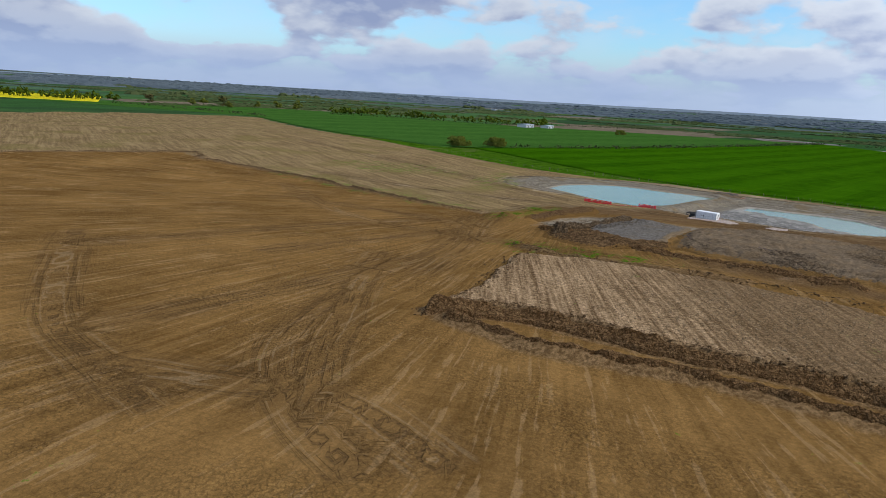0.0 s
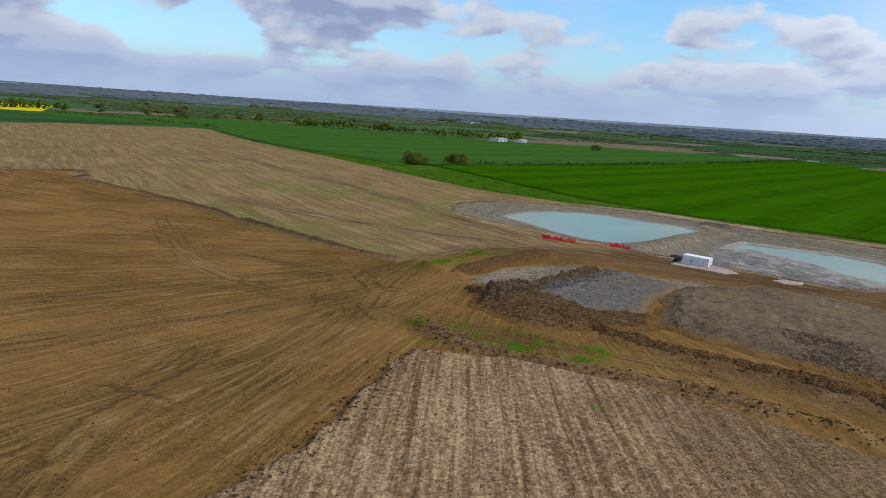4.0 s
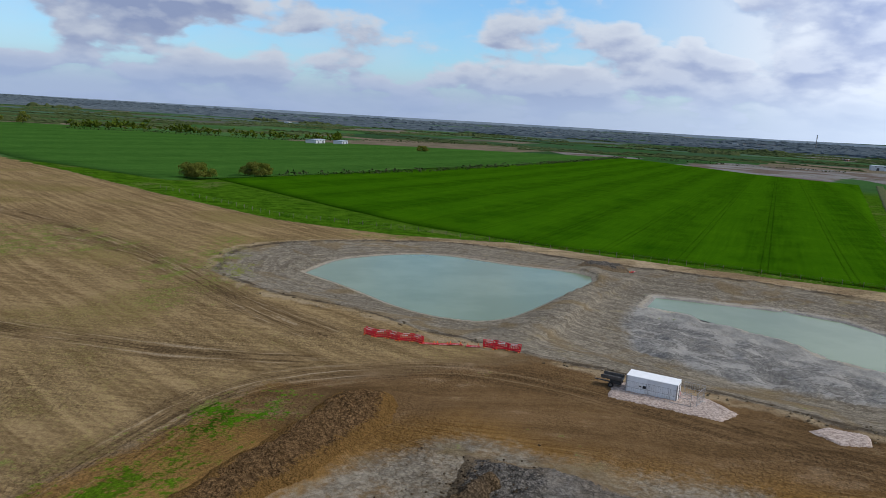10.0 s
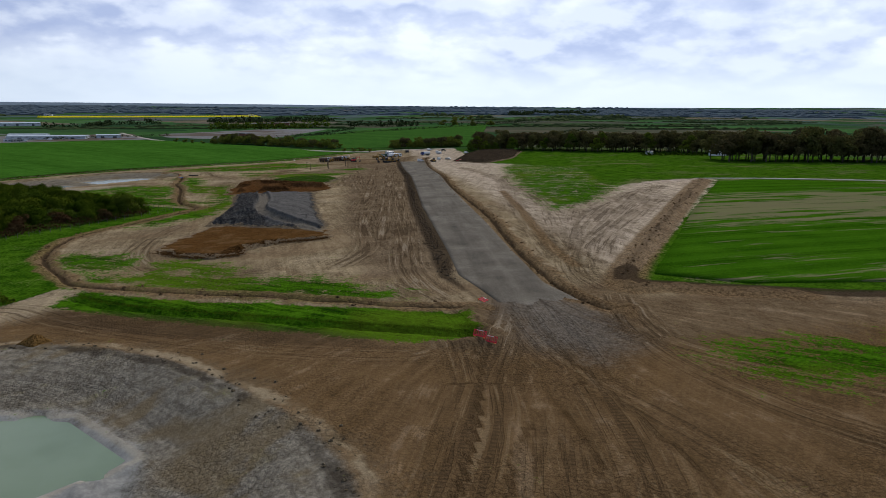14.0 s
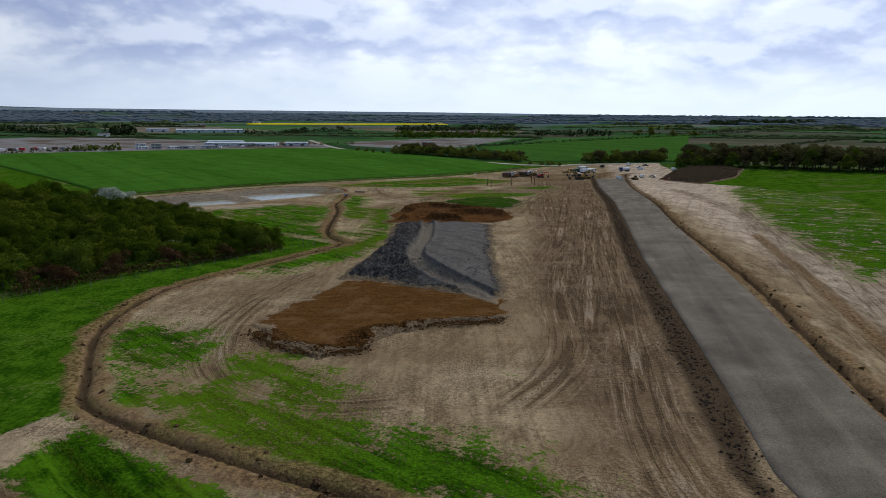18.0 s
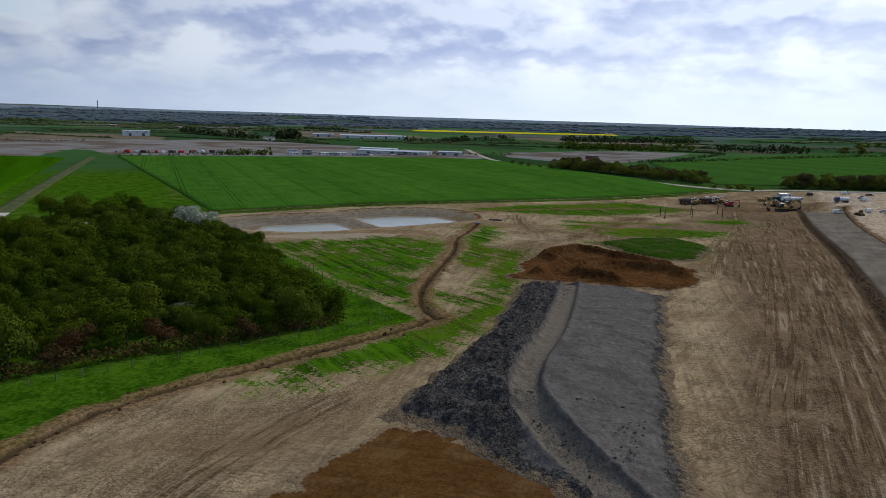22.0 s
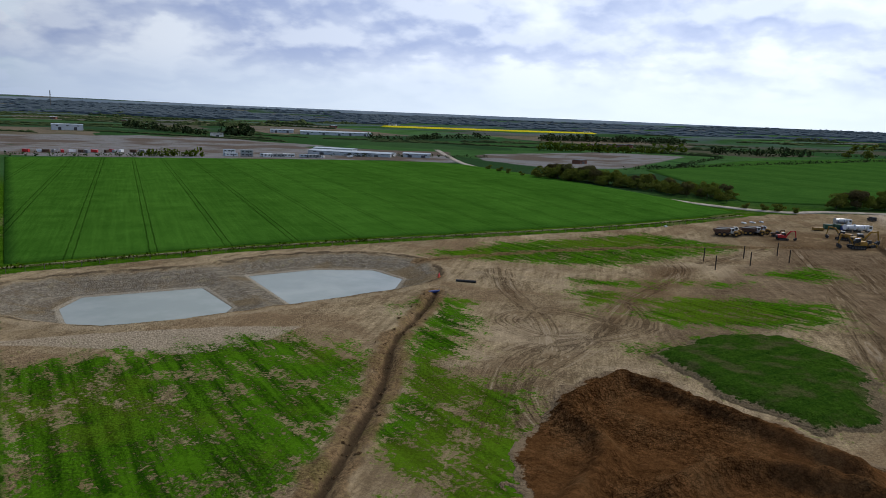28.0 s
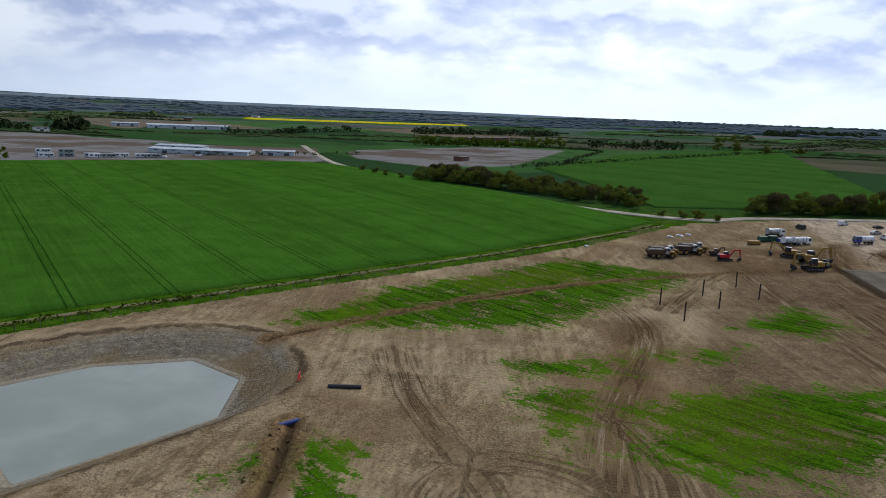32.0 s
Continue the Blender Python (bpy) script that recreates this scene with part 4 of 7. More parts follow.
def build_fields():
    wheat = crop_material("young_wheat", 47, (0.010, 0.046, 0.001), (0.032, 0.092, 0.002), 21.5, 34.0, 0.22, 0.25)
    wheat_b = crop_material("wheat_with_tramlines", 42.6, (0.020, 0.066, 0.007), (0.050, 0.134, 0.016), 20.5, 80.0, 0.12, 0.6)
    dull = crop_material("blue_green_wheat", 45, (0.020, 0.062, 0.011), (0.045, 0.110, 0.018), 24, 60.0, 0.15, 0.3)
    strip = crop_material("striped_wheat", -81, (0.014, 0.052, 0.002), (0.040, 0.105, 0.005), 24, 9.0, 0.25, 0.2, (0.185, 0.150, 0.088))
    rape = crop_material("flowering_rape", 20, (0.36, 0.31, 0.012), (0.54, 0.46, 0.02), 24, 60.0, 0.05, 0.15)
    pieces = [
        ("wheat_field", [(24, 462), (60, 382), (88, 326), (118, 292), (152, 264), (184, 228)], [(622, 1062), (626, 1000), (622, 900), (612, 780), (628, 700), (640, 655)], 60, 90, wheat, "bright green young wheat beside the ponds"),
        ("wheat_field", [(432, 346), (478, 317), (540, 270), (640, 198), (682, 166)], [(689, 650), (771, 575), (850, 480), (893, 400), (880, 366)], 80, 60, wheat_b, "green wheat field with dark tramlines"),
        ("wheat_field", [(-560, 900), (-190, 790), (-66, 515), (8, 432), (20, 466)], [(-200, 1150), (-40, 1110), (120, 1045), (330, 1075), (618, 1064)], 50, 50, dull, "dull blue-green wheat field beyond the stubble"),
        ("wheat_field", [(176, 84), (186, 97), (262, 52), (346, -1)], [(150, -220), (220, -230), (260, -170), (318, -90)], 50, 50, strip, "striped green wheat field behind an earth bank"),
        ("wheat_field", [(724, 160), (735, 100), (722, 40)], [(925, 222), (1180, 130), (1500, -120)], 40, 50, dull, "green wheat field behind the tree belt"),
        ("rape_field", [(2150, 1000), (2430, 440)], [(2330, 1070), (2620, 480)], 30, 10, rape, "strip of yellow flowering oilseed rape"),
        ("rape_field", [(-760, 800), (-420, 930)], [(-880, 1120), (-520, 1180)], 20, 10, rape, "yellow flowering oilseed rape beyond a hedge"),
    ]
    for name, a, b, nu, nv, mt, label in pieces:
        tagged(loft(name, a, b, nu, nv, 0.30, mt, 0.6), label, "crop field", "crop fields", "stuff")


def water_material(name, low, high):
    g = Mat(name, 0.20, 0.20)
    co = g.co()
    c = g.mix(g.step(g.noise(0.05, 4, 0.6, co), 0.35, 0.65), low, high)
    return g.finish(c, g.noise(1.5, 3, 0.5, co), 0.02, 0.12)


def build_water():
    # second water: bright sky reflection put into a paler grey base colour
    green, grey = water_material("silty_water", (0.116, 0.162, 0.092), (0.152, 0.200, 0.122)), water_material("sky_pale_silty_water", (0.175, 0.205, 0.180), (0.235, 0.262, 0.232))
    for key, pts in (("pond_1", POND_1), ("pond_2", POND_2), ("pond_3", POND_3), ("pond_4", POND_4)):
        c = np.mean(np.array(pts), axis=0)
        me = bpy.data.meshes.new("water")
        bm = bmesh.new()
        lev = LEVELS[key]
        bm.faces.new([bm.verts.new((x + (x - c[0]) * 0.06, y + (y - c[1]) * 0.06, lev)) for x, y in pts])
        bmesh.ops.recalc_face_normals(bm, faces=bm.faces)
        if bm.faces[:][0].normal.z < 0:
            bmesh.ops.reverse_faces(bm, faces=bm.faces)
        bm.to_mesh(me)
        bm.free()
        me.materials.append(green if key in ("pond_1", "pond_2") else grey)
        tagged(new("water", me), "milky blue-green silty water in a dug pond" if key in ("pond_1", "pond_2") else "silty water in a dug pond, pale sky reflection in its colour", "water", kind="structure")


def gravel_material():
    g = Mat("rolled_gravel", 1.0, 0.03)
    co = g.co()
    fine, mid = g.noise(3.0, 6, 0.7, co), g.noise(0.12, 5, 0.6, co)
    lane = g.noise(1.0, 4, 0.6, g.co((0.010, 0.30, 1), 2.5), 0.5)
    f = g.math("MULTIPLY_ADD", fine, 0.30, g.math("MULTIPLY_ADD", mid, 0.40, g.math("MULTIPLY", lane, 0.30)))
    c = g.mix(g.step(f, 0.34, 0.66), (0.068, 0.058, 0.046), (0.168, 0.145, 0.113))
    c = g.mix(g.math("MULTIPLY", g.step(mid, 0.58, 0.74), 0.25), c, (0.215, 0.196, 0.168))
    c = g.mix(1.0, c, g.mix(g.step(g.noise(9.0, 4, 0.7, co), 0.3, 0.7), (0.72, 0.72, 0.72), (1.28, 1.28, 1.28)), "MULTIPLY")
    return g.finish(c, fine, 0.08, 0.6)


build_fields()
build_water()
road = loft("gravel_road", ROAD_L, ROAD_R, 300, 16, 0.0, gravel_material(), 0.25,
            lambda x, y: land(x, y) + 0.18 - 0.5 * ease(-x + 30 * (fnoise(x, y, 9.0, 301) - 0.5), -180, -146) + 0.10 * (fnoise(x, y, 6.0, 300) - 0.5))
tagged(road, "straight grey rolled-gravel haul road", "road", kind="structure")


# ---- heaps of spoil ----
def part(name, bm, material, parent, label=""):
    """One mesh object under a thing or a part."""
    me = bpy.data.meshes.new(name)
    bm.to_mesh(me)
    bm.free()
    if material:
        me.materials.append(material)
    ob = new(name, me)
    ob.parent = parent
    return tagged(ob, label) if label else ob


def thing(name, x, y, turn=0.0, z=None, label="", category="", group=""):
    ob = new(name)
    ob.empty_display_size = 0.2
    ob.matrix_basis = pose(x, y, height(x, y) if z is None else z, 0, 0, turn)
    return tagged(ob, label, category, group)


def heap_material(name, low, high, accent, amount=0.4, clod=1.3, turn=0.0, foot=((0.100, 0.072, 0.042), (0.25, 0.19, 0.122))):
    """Tipped soil: broken clods, and smooth rolled soil where the attribute calm is 1."""
    g = Mat(name, 1.0, 0.0)
    co = g.co()
    fine, mid, grit = g.noise(clod, 7, 0.7, co), g.noise(0.18, 4, 0.6, co), g.noise(clod * 5, 4, 0.7, co)
    drag = g.noise(1.0, 5, 0.65, g.co((0.06, 0.9, 1), turn), 0.3)
    calm = g.mask("calm", g.noise(0.5, 5, 0.65, co), 0.25, 0.6)
    f = g.math("ADD", g.math("MULTIPLY", g.math("SUBTRACT", fine, 0.5), g.math("MULTIPLY_ADD", calm, -0.45, 0.75)), g.math("MULTIPLY", g.math("SUBTRACT", drag, 0.5), g.math("MULTIPLY_ADD", calm, -0.08, 0.3)))
    c = g.mix(g.step(f, -0.16, 0.16), low, high)
    c = g.mix(g.math("MULTIPLY", g.step(mid, 0.48, 0.66), amount), c, accent)
    c = g.mix(g.math("MULTIPLY", g.mask("lane", fine, 0.2, 0.5), 0.8), c, g.mix(g.step(grit, 0.3, 0.7), (0.105, 0.088, 0.066), (0.21, 0.18, 0.14)))
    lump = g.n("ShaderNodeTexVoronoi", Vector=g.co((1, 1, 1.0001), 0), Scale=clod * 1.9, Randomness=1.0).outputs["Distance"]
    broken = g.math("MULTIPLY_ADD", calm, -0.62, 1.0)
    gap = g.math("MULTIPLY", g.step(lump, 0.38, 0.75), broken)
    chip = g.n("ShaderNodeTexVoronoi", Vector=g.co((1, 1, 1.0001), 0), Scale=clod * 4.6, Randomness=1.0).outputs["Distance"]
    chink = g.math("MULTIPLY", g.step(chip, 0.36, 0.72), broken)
    # hollows between clods and chips get painted shade over the soil colour
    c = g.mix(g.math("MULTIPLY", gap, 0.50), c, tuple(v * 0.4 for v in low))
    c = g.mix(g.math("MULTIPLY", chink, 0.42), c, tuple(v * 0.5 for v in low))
    low_edge = g.mask("skirt", fine, 0.12, 1.6)
    c = g.mix(g.math("MULTIPLY", low_edge, 0.9), c, g.mix(fine, *foot))
    c = g.mix(1.0, c, g.math("MULTIPLY_ADD", g.math("SUBTRACT", g.step(grit, 0.3, 0.7), 0.5), g.math("MULTIPLY", broken, 0.6), 1.0), "MULTIPLY")
    return g.finish(c, g.math("MULTIPLY", broken, g.math("SUBTRACT", g.math("MULTIPLY_ADD", grit, 0.25, g.math("MULTIPLY", fine, 0.7)), g.math("MULTIPLY_ADD", gap, 0.45, g.math("MULTIPLY", chink, 0.22)))), 0.42, 1.0)


def heap(name, foot, rise, material, label, step=0.36, ragged=1.5, seed=40, lane=None, rough_by=None, soft_edge=True, calm_by=None):
    """A heap over a foot line; rise(x, y, d) gives its height d metres in from that line."""
    q = np.array(foot)
    xs, ys = np.arange(q[:, 0].min() - 2, q[:, 0].max() + 2, step), np.arange(q[:, 1].min() - 2, q[:, 1].max() + 2, step)
    x, y = np.meshgrid(xs, ys, indexing="ij")
    d = inside(x, y, foot) + ragged * (fnoise(x, y, 4.0, seed) - 0.5) * 2
    base = shaped(x, y)
    h = rise(x, y, np.maximum(d, 0))
    rough = 0.6 * (fnoise(x, y, 2.4, seed + 1) - 0.5) + 0.55 * (vnoise(x, y, 0.8, seed + 2) - 0.5)
    if rough_by:
        rough = rough * rough_by(x, y)
    h = h + rough * ease(d, 0.1, 1.2) * np.clip(h, 0.1, 1)
    z = np.where(d > 0, base + h, base - 0.35)
    attrs = {"skirt": 1 - np.clip(d / 3.0, 0, 1) if soft_edge else np.zeros(x.shape)}
    if calm_by:
        attrs["calm"] = calm_by(x, y, d)
    if lane:
        attrs["lane"] = zone(1.7 - line_dist(x, y, lane)[0], 0.8)
    return tagged(sheet(name, x, y, z, material, attrs), label, "spoil heap", "spoil heaps")


FRONT = bend([(234, 198), (228, 192), (225.5, 185), (226, 179.5), (231.5, 180), (237, 178), (240, 168), (242, 160)])
WEST_SOIL = ((0.088, 0.047, 0.014), (0.238, 0.136, 0.045))
CREST = bend([(21.5, 127), (24, 136), (28.5, 140.5), (33, 143), (38, 148), (47.5, 157)])
MOUND = [(253, 161), (268, 160), (288, 163), (316, 165), (352, 168), (360, 176), (360, 190), (355, 200), (318, 196), (297, 196), (275, 197), (272, 186), (262, 170)]


def build_heaps():
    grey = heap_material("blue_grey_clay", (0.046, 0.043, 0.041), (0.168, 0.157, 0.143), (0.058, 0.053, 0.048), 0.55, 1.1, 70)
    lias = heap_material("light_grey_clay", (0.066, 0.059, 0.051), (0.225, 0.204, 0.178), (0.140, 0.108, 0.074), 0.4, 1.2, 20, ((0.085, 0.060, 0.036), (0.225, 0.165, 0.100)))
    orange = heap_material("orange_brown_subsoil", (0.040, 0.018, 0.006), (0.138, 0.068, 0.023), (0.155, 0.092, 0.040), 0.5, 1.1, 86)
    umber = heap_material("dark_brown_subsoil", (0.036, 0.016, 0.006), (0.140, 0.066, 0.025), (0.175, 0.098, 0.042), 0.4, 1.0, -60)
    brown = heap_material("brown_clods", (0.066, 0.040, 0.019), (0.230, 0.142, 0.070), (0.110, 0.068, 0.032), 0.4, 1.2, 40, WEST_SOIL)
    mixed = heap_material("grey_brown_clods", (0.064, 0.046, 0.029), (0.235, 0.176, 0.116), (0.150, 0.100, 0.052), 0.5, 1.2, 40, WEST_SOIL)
    turf = heap_material("weedy_topsoil", (0.010, 0.034, 0.004), (0.044, 0.092, 0.010), (0.090, 0.075, 0.036), 0.6, 1.4, 40)

    umber_bank = heap_material("ploughed_brown_bank", (0.090, 0.052, 0.023), (0.255, 0.155, 0.074), (0.130, 0.078, 0.036), 0.4, 1.5, 50, WEST_SOIL)
    path = bend([(254, 160), (264, 167), (273, 175), (281, 180), (292, 182), (310, 183), (335, 186), (356, 189)])

    def flank(x, y):
        return y + (285 - x) * np.where(x < 285, 0.25, 0.11)

    def grey_rise(x, y, d):
        left = 0.36 * d
        cap = 3.9 * (1 - 0.72 * ease(x, 285, 362)) * (0.30 + 0.70 * ease(y, 163, 179))
        h = np.minimum(left, cap)
        p, _ = line_dist(x, y, path)
        up = p - 2.0
        h = h * (1 - 0.12 * (1 - ease(p, 1.6, 2.4))) - 0.55 * (1 - ease(p, 1.6, 2.2)) * ease(h, 0.2, 0.8)
        return np.maximum(h + 0.50 * np.exp(-(up / 0.7) ** 2) * ease(h, 0.2, 0.8), 0.02)

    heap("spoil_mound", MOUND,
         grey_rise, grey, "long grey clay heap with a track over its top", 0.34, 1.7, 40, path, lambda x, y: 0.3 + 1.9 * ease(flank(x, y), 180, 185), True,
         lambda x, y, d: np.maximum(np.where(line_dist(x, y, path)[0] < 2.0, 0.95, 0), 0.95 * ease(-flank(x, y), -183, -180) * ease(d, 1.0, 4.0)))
    heap("spoil_mound", [(274, 195), (273, 160), (243, 158), (241, 166), (236, 177), (227, 178), (224, 184), (229, 195), (244, 201)],
         lambda x, y, d: np.minimum(0.5 * d, 0.10 + 0.75 * np.exp(-(line_dist(x, y, FRONT)[0] / 3.2) ** 2)), orange, "low orange-brown spoil layer with a ragged edge", 0.42, 3.0, 44, None,
         lambda x, y: 0.2 + 1.8 * np.exp(-(line_dist(x, y, FRONT)[0] / 3.0) ** 2), True, lambda x, y, d: 0.9 * ease(line_dist(x, y, FRONT)[0], 2.0, 5.0))

    def twin_rise(x, y, d):
        a, _ = line_dist(x, y, bend([(369, 199), (384, 197), (396, 203), (410, 198)]))
        b, _ = line_dist(x, y, bend([(366, 180), (372, 190), (384, 184), (384, 172), (378, 166)]))
        c, _ = line_dist(x, y, bend([(412, 198), (402, 184), (390, 170)]))
        ridge = np.maximum(np.maximum(2.0 * np.exp(-(a / 1.9) ** 2), 2.3 * np.exp(-(b / 1.9) ** 2)), 1.8 * np.exp(-(c / 1.5) ** 2))
        return np.minimum(0.55 * d, 0.12 + ridge)

    heap("spoil_mound", [(361, 205), (384, 208), (398, 207), (412, 205), (418, 196), (410, 187), (392, 163), (371, 161), (360, 168), (361, 186)], twin_rise, umber, "dark brown heap with two curved ridges", 0.42, 3.2, 48, None, lambda x, y: 0.3 + 0.9 * vnoise(x, y, 6.0, 49), True,
         lambda x, y, d: 0.25 + 0.6 * vnoise(x, y, 8.0, 50))
    heap("spoil_mound", [(427, 194), (447, 184), (452, 171), (438, 160), (404, 162), (401, 172), (409, 183)],
         lambda x, y, d: np.minimum(0.28 * d, 1.1), turf, "low topsoil heap overgrown with weeds", 0.42, 2.4, 52, None, lambda x, y: 0.4 + 0 * x, True, lambda x, y, d: 0.6 * ease(d, 0, 2))

    def clay_rise(x, y, d):
        crest, _ = line_dist(x, y, CREST)
        return np.minimum(0.45 * d, 0.35 + 0.75 * np.exp(-(crest / 8.0) ** 2))

    heap("spoil_mound", [(29, 136), (31, 144), (35, 148.5), (40, 154), (47, 163), (54, 158), (61, 149), (52, 137), (45, 126), (36, 125)], clay_rise, lias,
         "grey clay heap with a ragged clod crest", 0.36, 1.2, 56, None, lambda x, y: 0.8 + 0 * x, True,
         lambda x, y, d: 0.55 * ease(line_dist(x, y, CREST)[0], 2.5, 5.0) * ease(x + 0.4 * y, 76, 84))
    heap("spoil_mound", [(44, 119), (52, 136), (60, 147), (80, 147), (94, 128), (104, 100), (98, 78), (84, 78), (66, 92), (54, 104)],
         lambda x, y, d: np.minimum(0.42 * d, 1.7) + 0.9 * np.exp(-(line_dist(x, y, [(52, 126), (60, 112), (68, 104)])[0] / 1.6) ** 2) * fnoise(x, y, 2.0, 64), mixed,
         "broad brown spoil heap with a rubble ridge", 0.4, 1.4, 61, None, lambda x, y: 0.5 + 0.8 * vnoise(x, y, 7.0, 78), True, lambda x, y, d: 0.25 + 0.7 * vnoise(x, y, 9.0, 79))
    heap("spoil_mound", [(16, 147), (18, 156), (24, 164), (31, 172), (38, 181), (44, 179), (42, 172), (35, 165), (27, 157), (21, 149)], lambda x, y, d: np.minimum(0.4 * d, 0.35 + 0.4 * vnoise(x, y, 5.0, 67)), umber_bank, "long brown bank of clods by the haul road", 0.34, 1.0, 66, None,
         lambda x, y: 0.7 + 1.2 * vnoise(x, y, 3.0, 69))
    heap("spoil_mound", [(17, 127), (20, 136), (24, 141), (30, 144), (34, 138), (38, 127), (48, 126), (45, 117), (36, 113), (25, 115)], lambda x, y, d: np.minimum(0.3 * d, 0.75), brown, "low brown heap before the clay", 0.36, 1.4, 71, None, lambda x, y: 1.0 + 0 * x, True, lambda x, y, d: 0.6 * vnoise(x, y, 5.0, 77))
    heap("spoil_mound", [(112, 262), (117, 267), (126, 262), (123, 254), (115, 255)], lambda x, y, d: np.minimum(0.5 * d, 1.1), lias, "small grey clay heap on the bank between ponds", 0.4, 0.8, 68)
    heap("spoil_mound", [(164, 198), (166, 201), (168, 199), (167, 196)], lambda x, y, d: np.minimum(0.9 * d, 1.2), brown, "small cone of brown spoil", 0.3, 0.3, 70)
    def band(pts, a, b):
        p = np.array(pts)
        t = np.gradient(p, axis=0)
        nrm = np.stack([-t[:, 1], t[:, 0]], -1) / np.hypot(t[:, 0], t[:, 1])[:, None]
        return [tuple(q) for q in np.concatenate([p + nrm * a, (p - nrm * b)[::-1]])]

    ridge_soil = heap_material("clod_ridge", (0.060, 0.040, 0.022), (0.225, 0.156, 0.092), (0.110, 0.088, 0.064), 0.5, 1.7, 50)
    heap("clod_ridge", band(CREST, 2.3, 2.3), lambda x, y, d: np.minimum(1.1 * d, 1.15 + 1.1 * vnoise(x, y, 3.5, 58)), ridge_soil, "ragged ridge of brown clods on the clay heap", 0.25, 0.8, 57, None, lambda x, y: 1.7 + 0 * x, False)
    raw = heap_material("raw_brown_bank", (0.072, 0.038, 0.015), (0.270, 0.165, 0.078), (0.125, 0.068, 0.028), 0.5, 1.6, 30)
    chunky = lambda x, y: 1.1 + 1.3 * vnoise(x, y, 1.4, 75)
    heap("cut_bank", band(bend([(-10, 63.5), (2, 61.5), (10, 56.5), (22, 47), (36, 37.5), (60, 11)], 3), 0.6, 1.9), lambda x, y, d: np.minimum(1.5 * d, 0.55), raw, "ragged dark brown cut bank of clods", 0.28, 0.8, 73, None, chunky, False)
    heap("cut_bank", band(bend([(-7, 60), (3, 50), (13, 45), (22, 39.5), (36, 28), (60, 3)], 3), 1.0, 1.3), lambda x, y, d: np.minimum(0.8 * d, 0.35), raw, "low second bank of brown clods", 0.3, 1.0, 74, None, chunky, False)
    heap("cut_bank", band(bend([(19, 137), (28, 124), (42, 106), (53, 97.5), (66, 84)], 3), 1.6, 1.8), lambda x, y, d: np.minimum(0.6 * d, 0.5), raw, "brown bank of clods between soil stockpiles", 0.34, 1.2, 76, None, chunky, False)
    dark = heap_material("black_topsoil", (0.028, 0.020, 0.013), (0.085, 0.062, 0.042), (0.06, 0.05, 0.03), 0.4, 0.9, 0)
    heap("spoil_mound", [(560, 60), (600, 78), (650, 62), (690, 40), (660, 10), (600, 30)], lambda x, y, d: np.minimum(0.3 * d, 2.2), dark, "dark topsoil stockpile beside the compound", 0.9, 2.0, 72)


build_heaps()


def lumps(name, places, material, label, seed=80, flat=0.65):
    """Loose clods as one mesh of small rough stones."""
    r = np.random.RandomState(seed)
    base = np.array([(0, 0, 1), (0.9, 0, 0.3), (0.28, 0.85, 0.3), (-0.73, 0.53, 0.3), (-0.73, -0.53, 0.3), (0.28, -0.85, 0.3), (0.6, 0.4, -0.7), (-0.3, 0.7, -0.7), (-0.7, -0.2, -0.7), (0.1, -0.75, -0.7)])
    tri = np.array([(0, 1, 2), (0, 2, 3), (0, 3, 4), (0, 4, 5), (0, 5, 1), (1, 6, 2), (2, 6, 7), (2, 7, 3), (3, 7, 8), (3, 8, 4), (4, 8, 9), (4, 9, 5), (5, 9, 6), (5, 6, 1)])
    p = np.array(places)
    n = len(p)
    a = r.rand(n, 1) * 6.28
    v = base[None] * (0.7 + 0.6 * r.rand(n, 10, 1)) * p[:, None, 3:4]
    v = np.stack([v[..., 0] * np.cos(a) - v[..., 1] * np.sin(a), v[..., 0] * np.sin(a) + v[..., 1] * np.cos(a), v[..., 2] * flat], -1)
    v = v + p[:, None, :3] + np.array([0, 0, 0.2]) * p[:, None, 3:4]
    me = bpy.data.meshes.new(name)
    me.from_pydata(v.reshape(-1, 3).tolist(), [], (tri[None] + 10 * np.arange(n)[:, None, None]).reshape(-1, 3).tolist())
    me.materials.append(material)
    return tagged(new(name, me), label, "clods", kind="stuff")


def scatter_lines(lines, per_metre, wide, big, seed):
    r = np.random.RandomState(seed)
    out = []
    for pts in lines:
        for (ax, ay), (bx, by) in zip(pts, pts[1:]):
            ll = math.dist((ax, ay), (bx, by))
            for _ in range(int(ll * per_metre + r.rand())):
                t = r.rand()
                x, y = ax + (bx - ax) * t + r.randn() * wide, ay + (by - ay) * t + r.randn() * wide
                out.append((x, y, height(x, y), big * (0.35 + 0.9 * r.rand() ** 3)))
    return out


def strew(poly, count, big, seed, thin=None):
    """Places for loose clods inside a zone, thicker where a slow noise is high."""
    r = np.random.RandomState(seed)
    q = np.array(poly)
    x, y = r.uniform(q[:, 0].min(), q[:, 0].max(), count * 4), r.uniform(q[:, 1].min(), q[:, 1].max(), count * 4)
    ok = (inside(x, y, poly) > 0.5) & (fnoise(x, y, thin or 6.0, seed) > 0.38 + 0.22 * r.rand(len(x)))
    return [(a, b, height(a, b), big * (0.3 + 0.9 * r.rand() ** 3)) for a, b in zip(x[ok][:count].tolist(), y[ok][:count].tolist())]


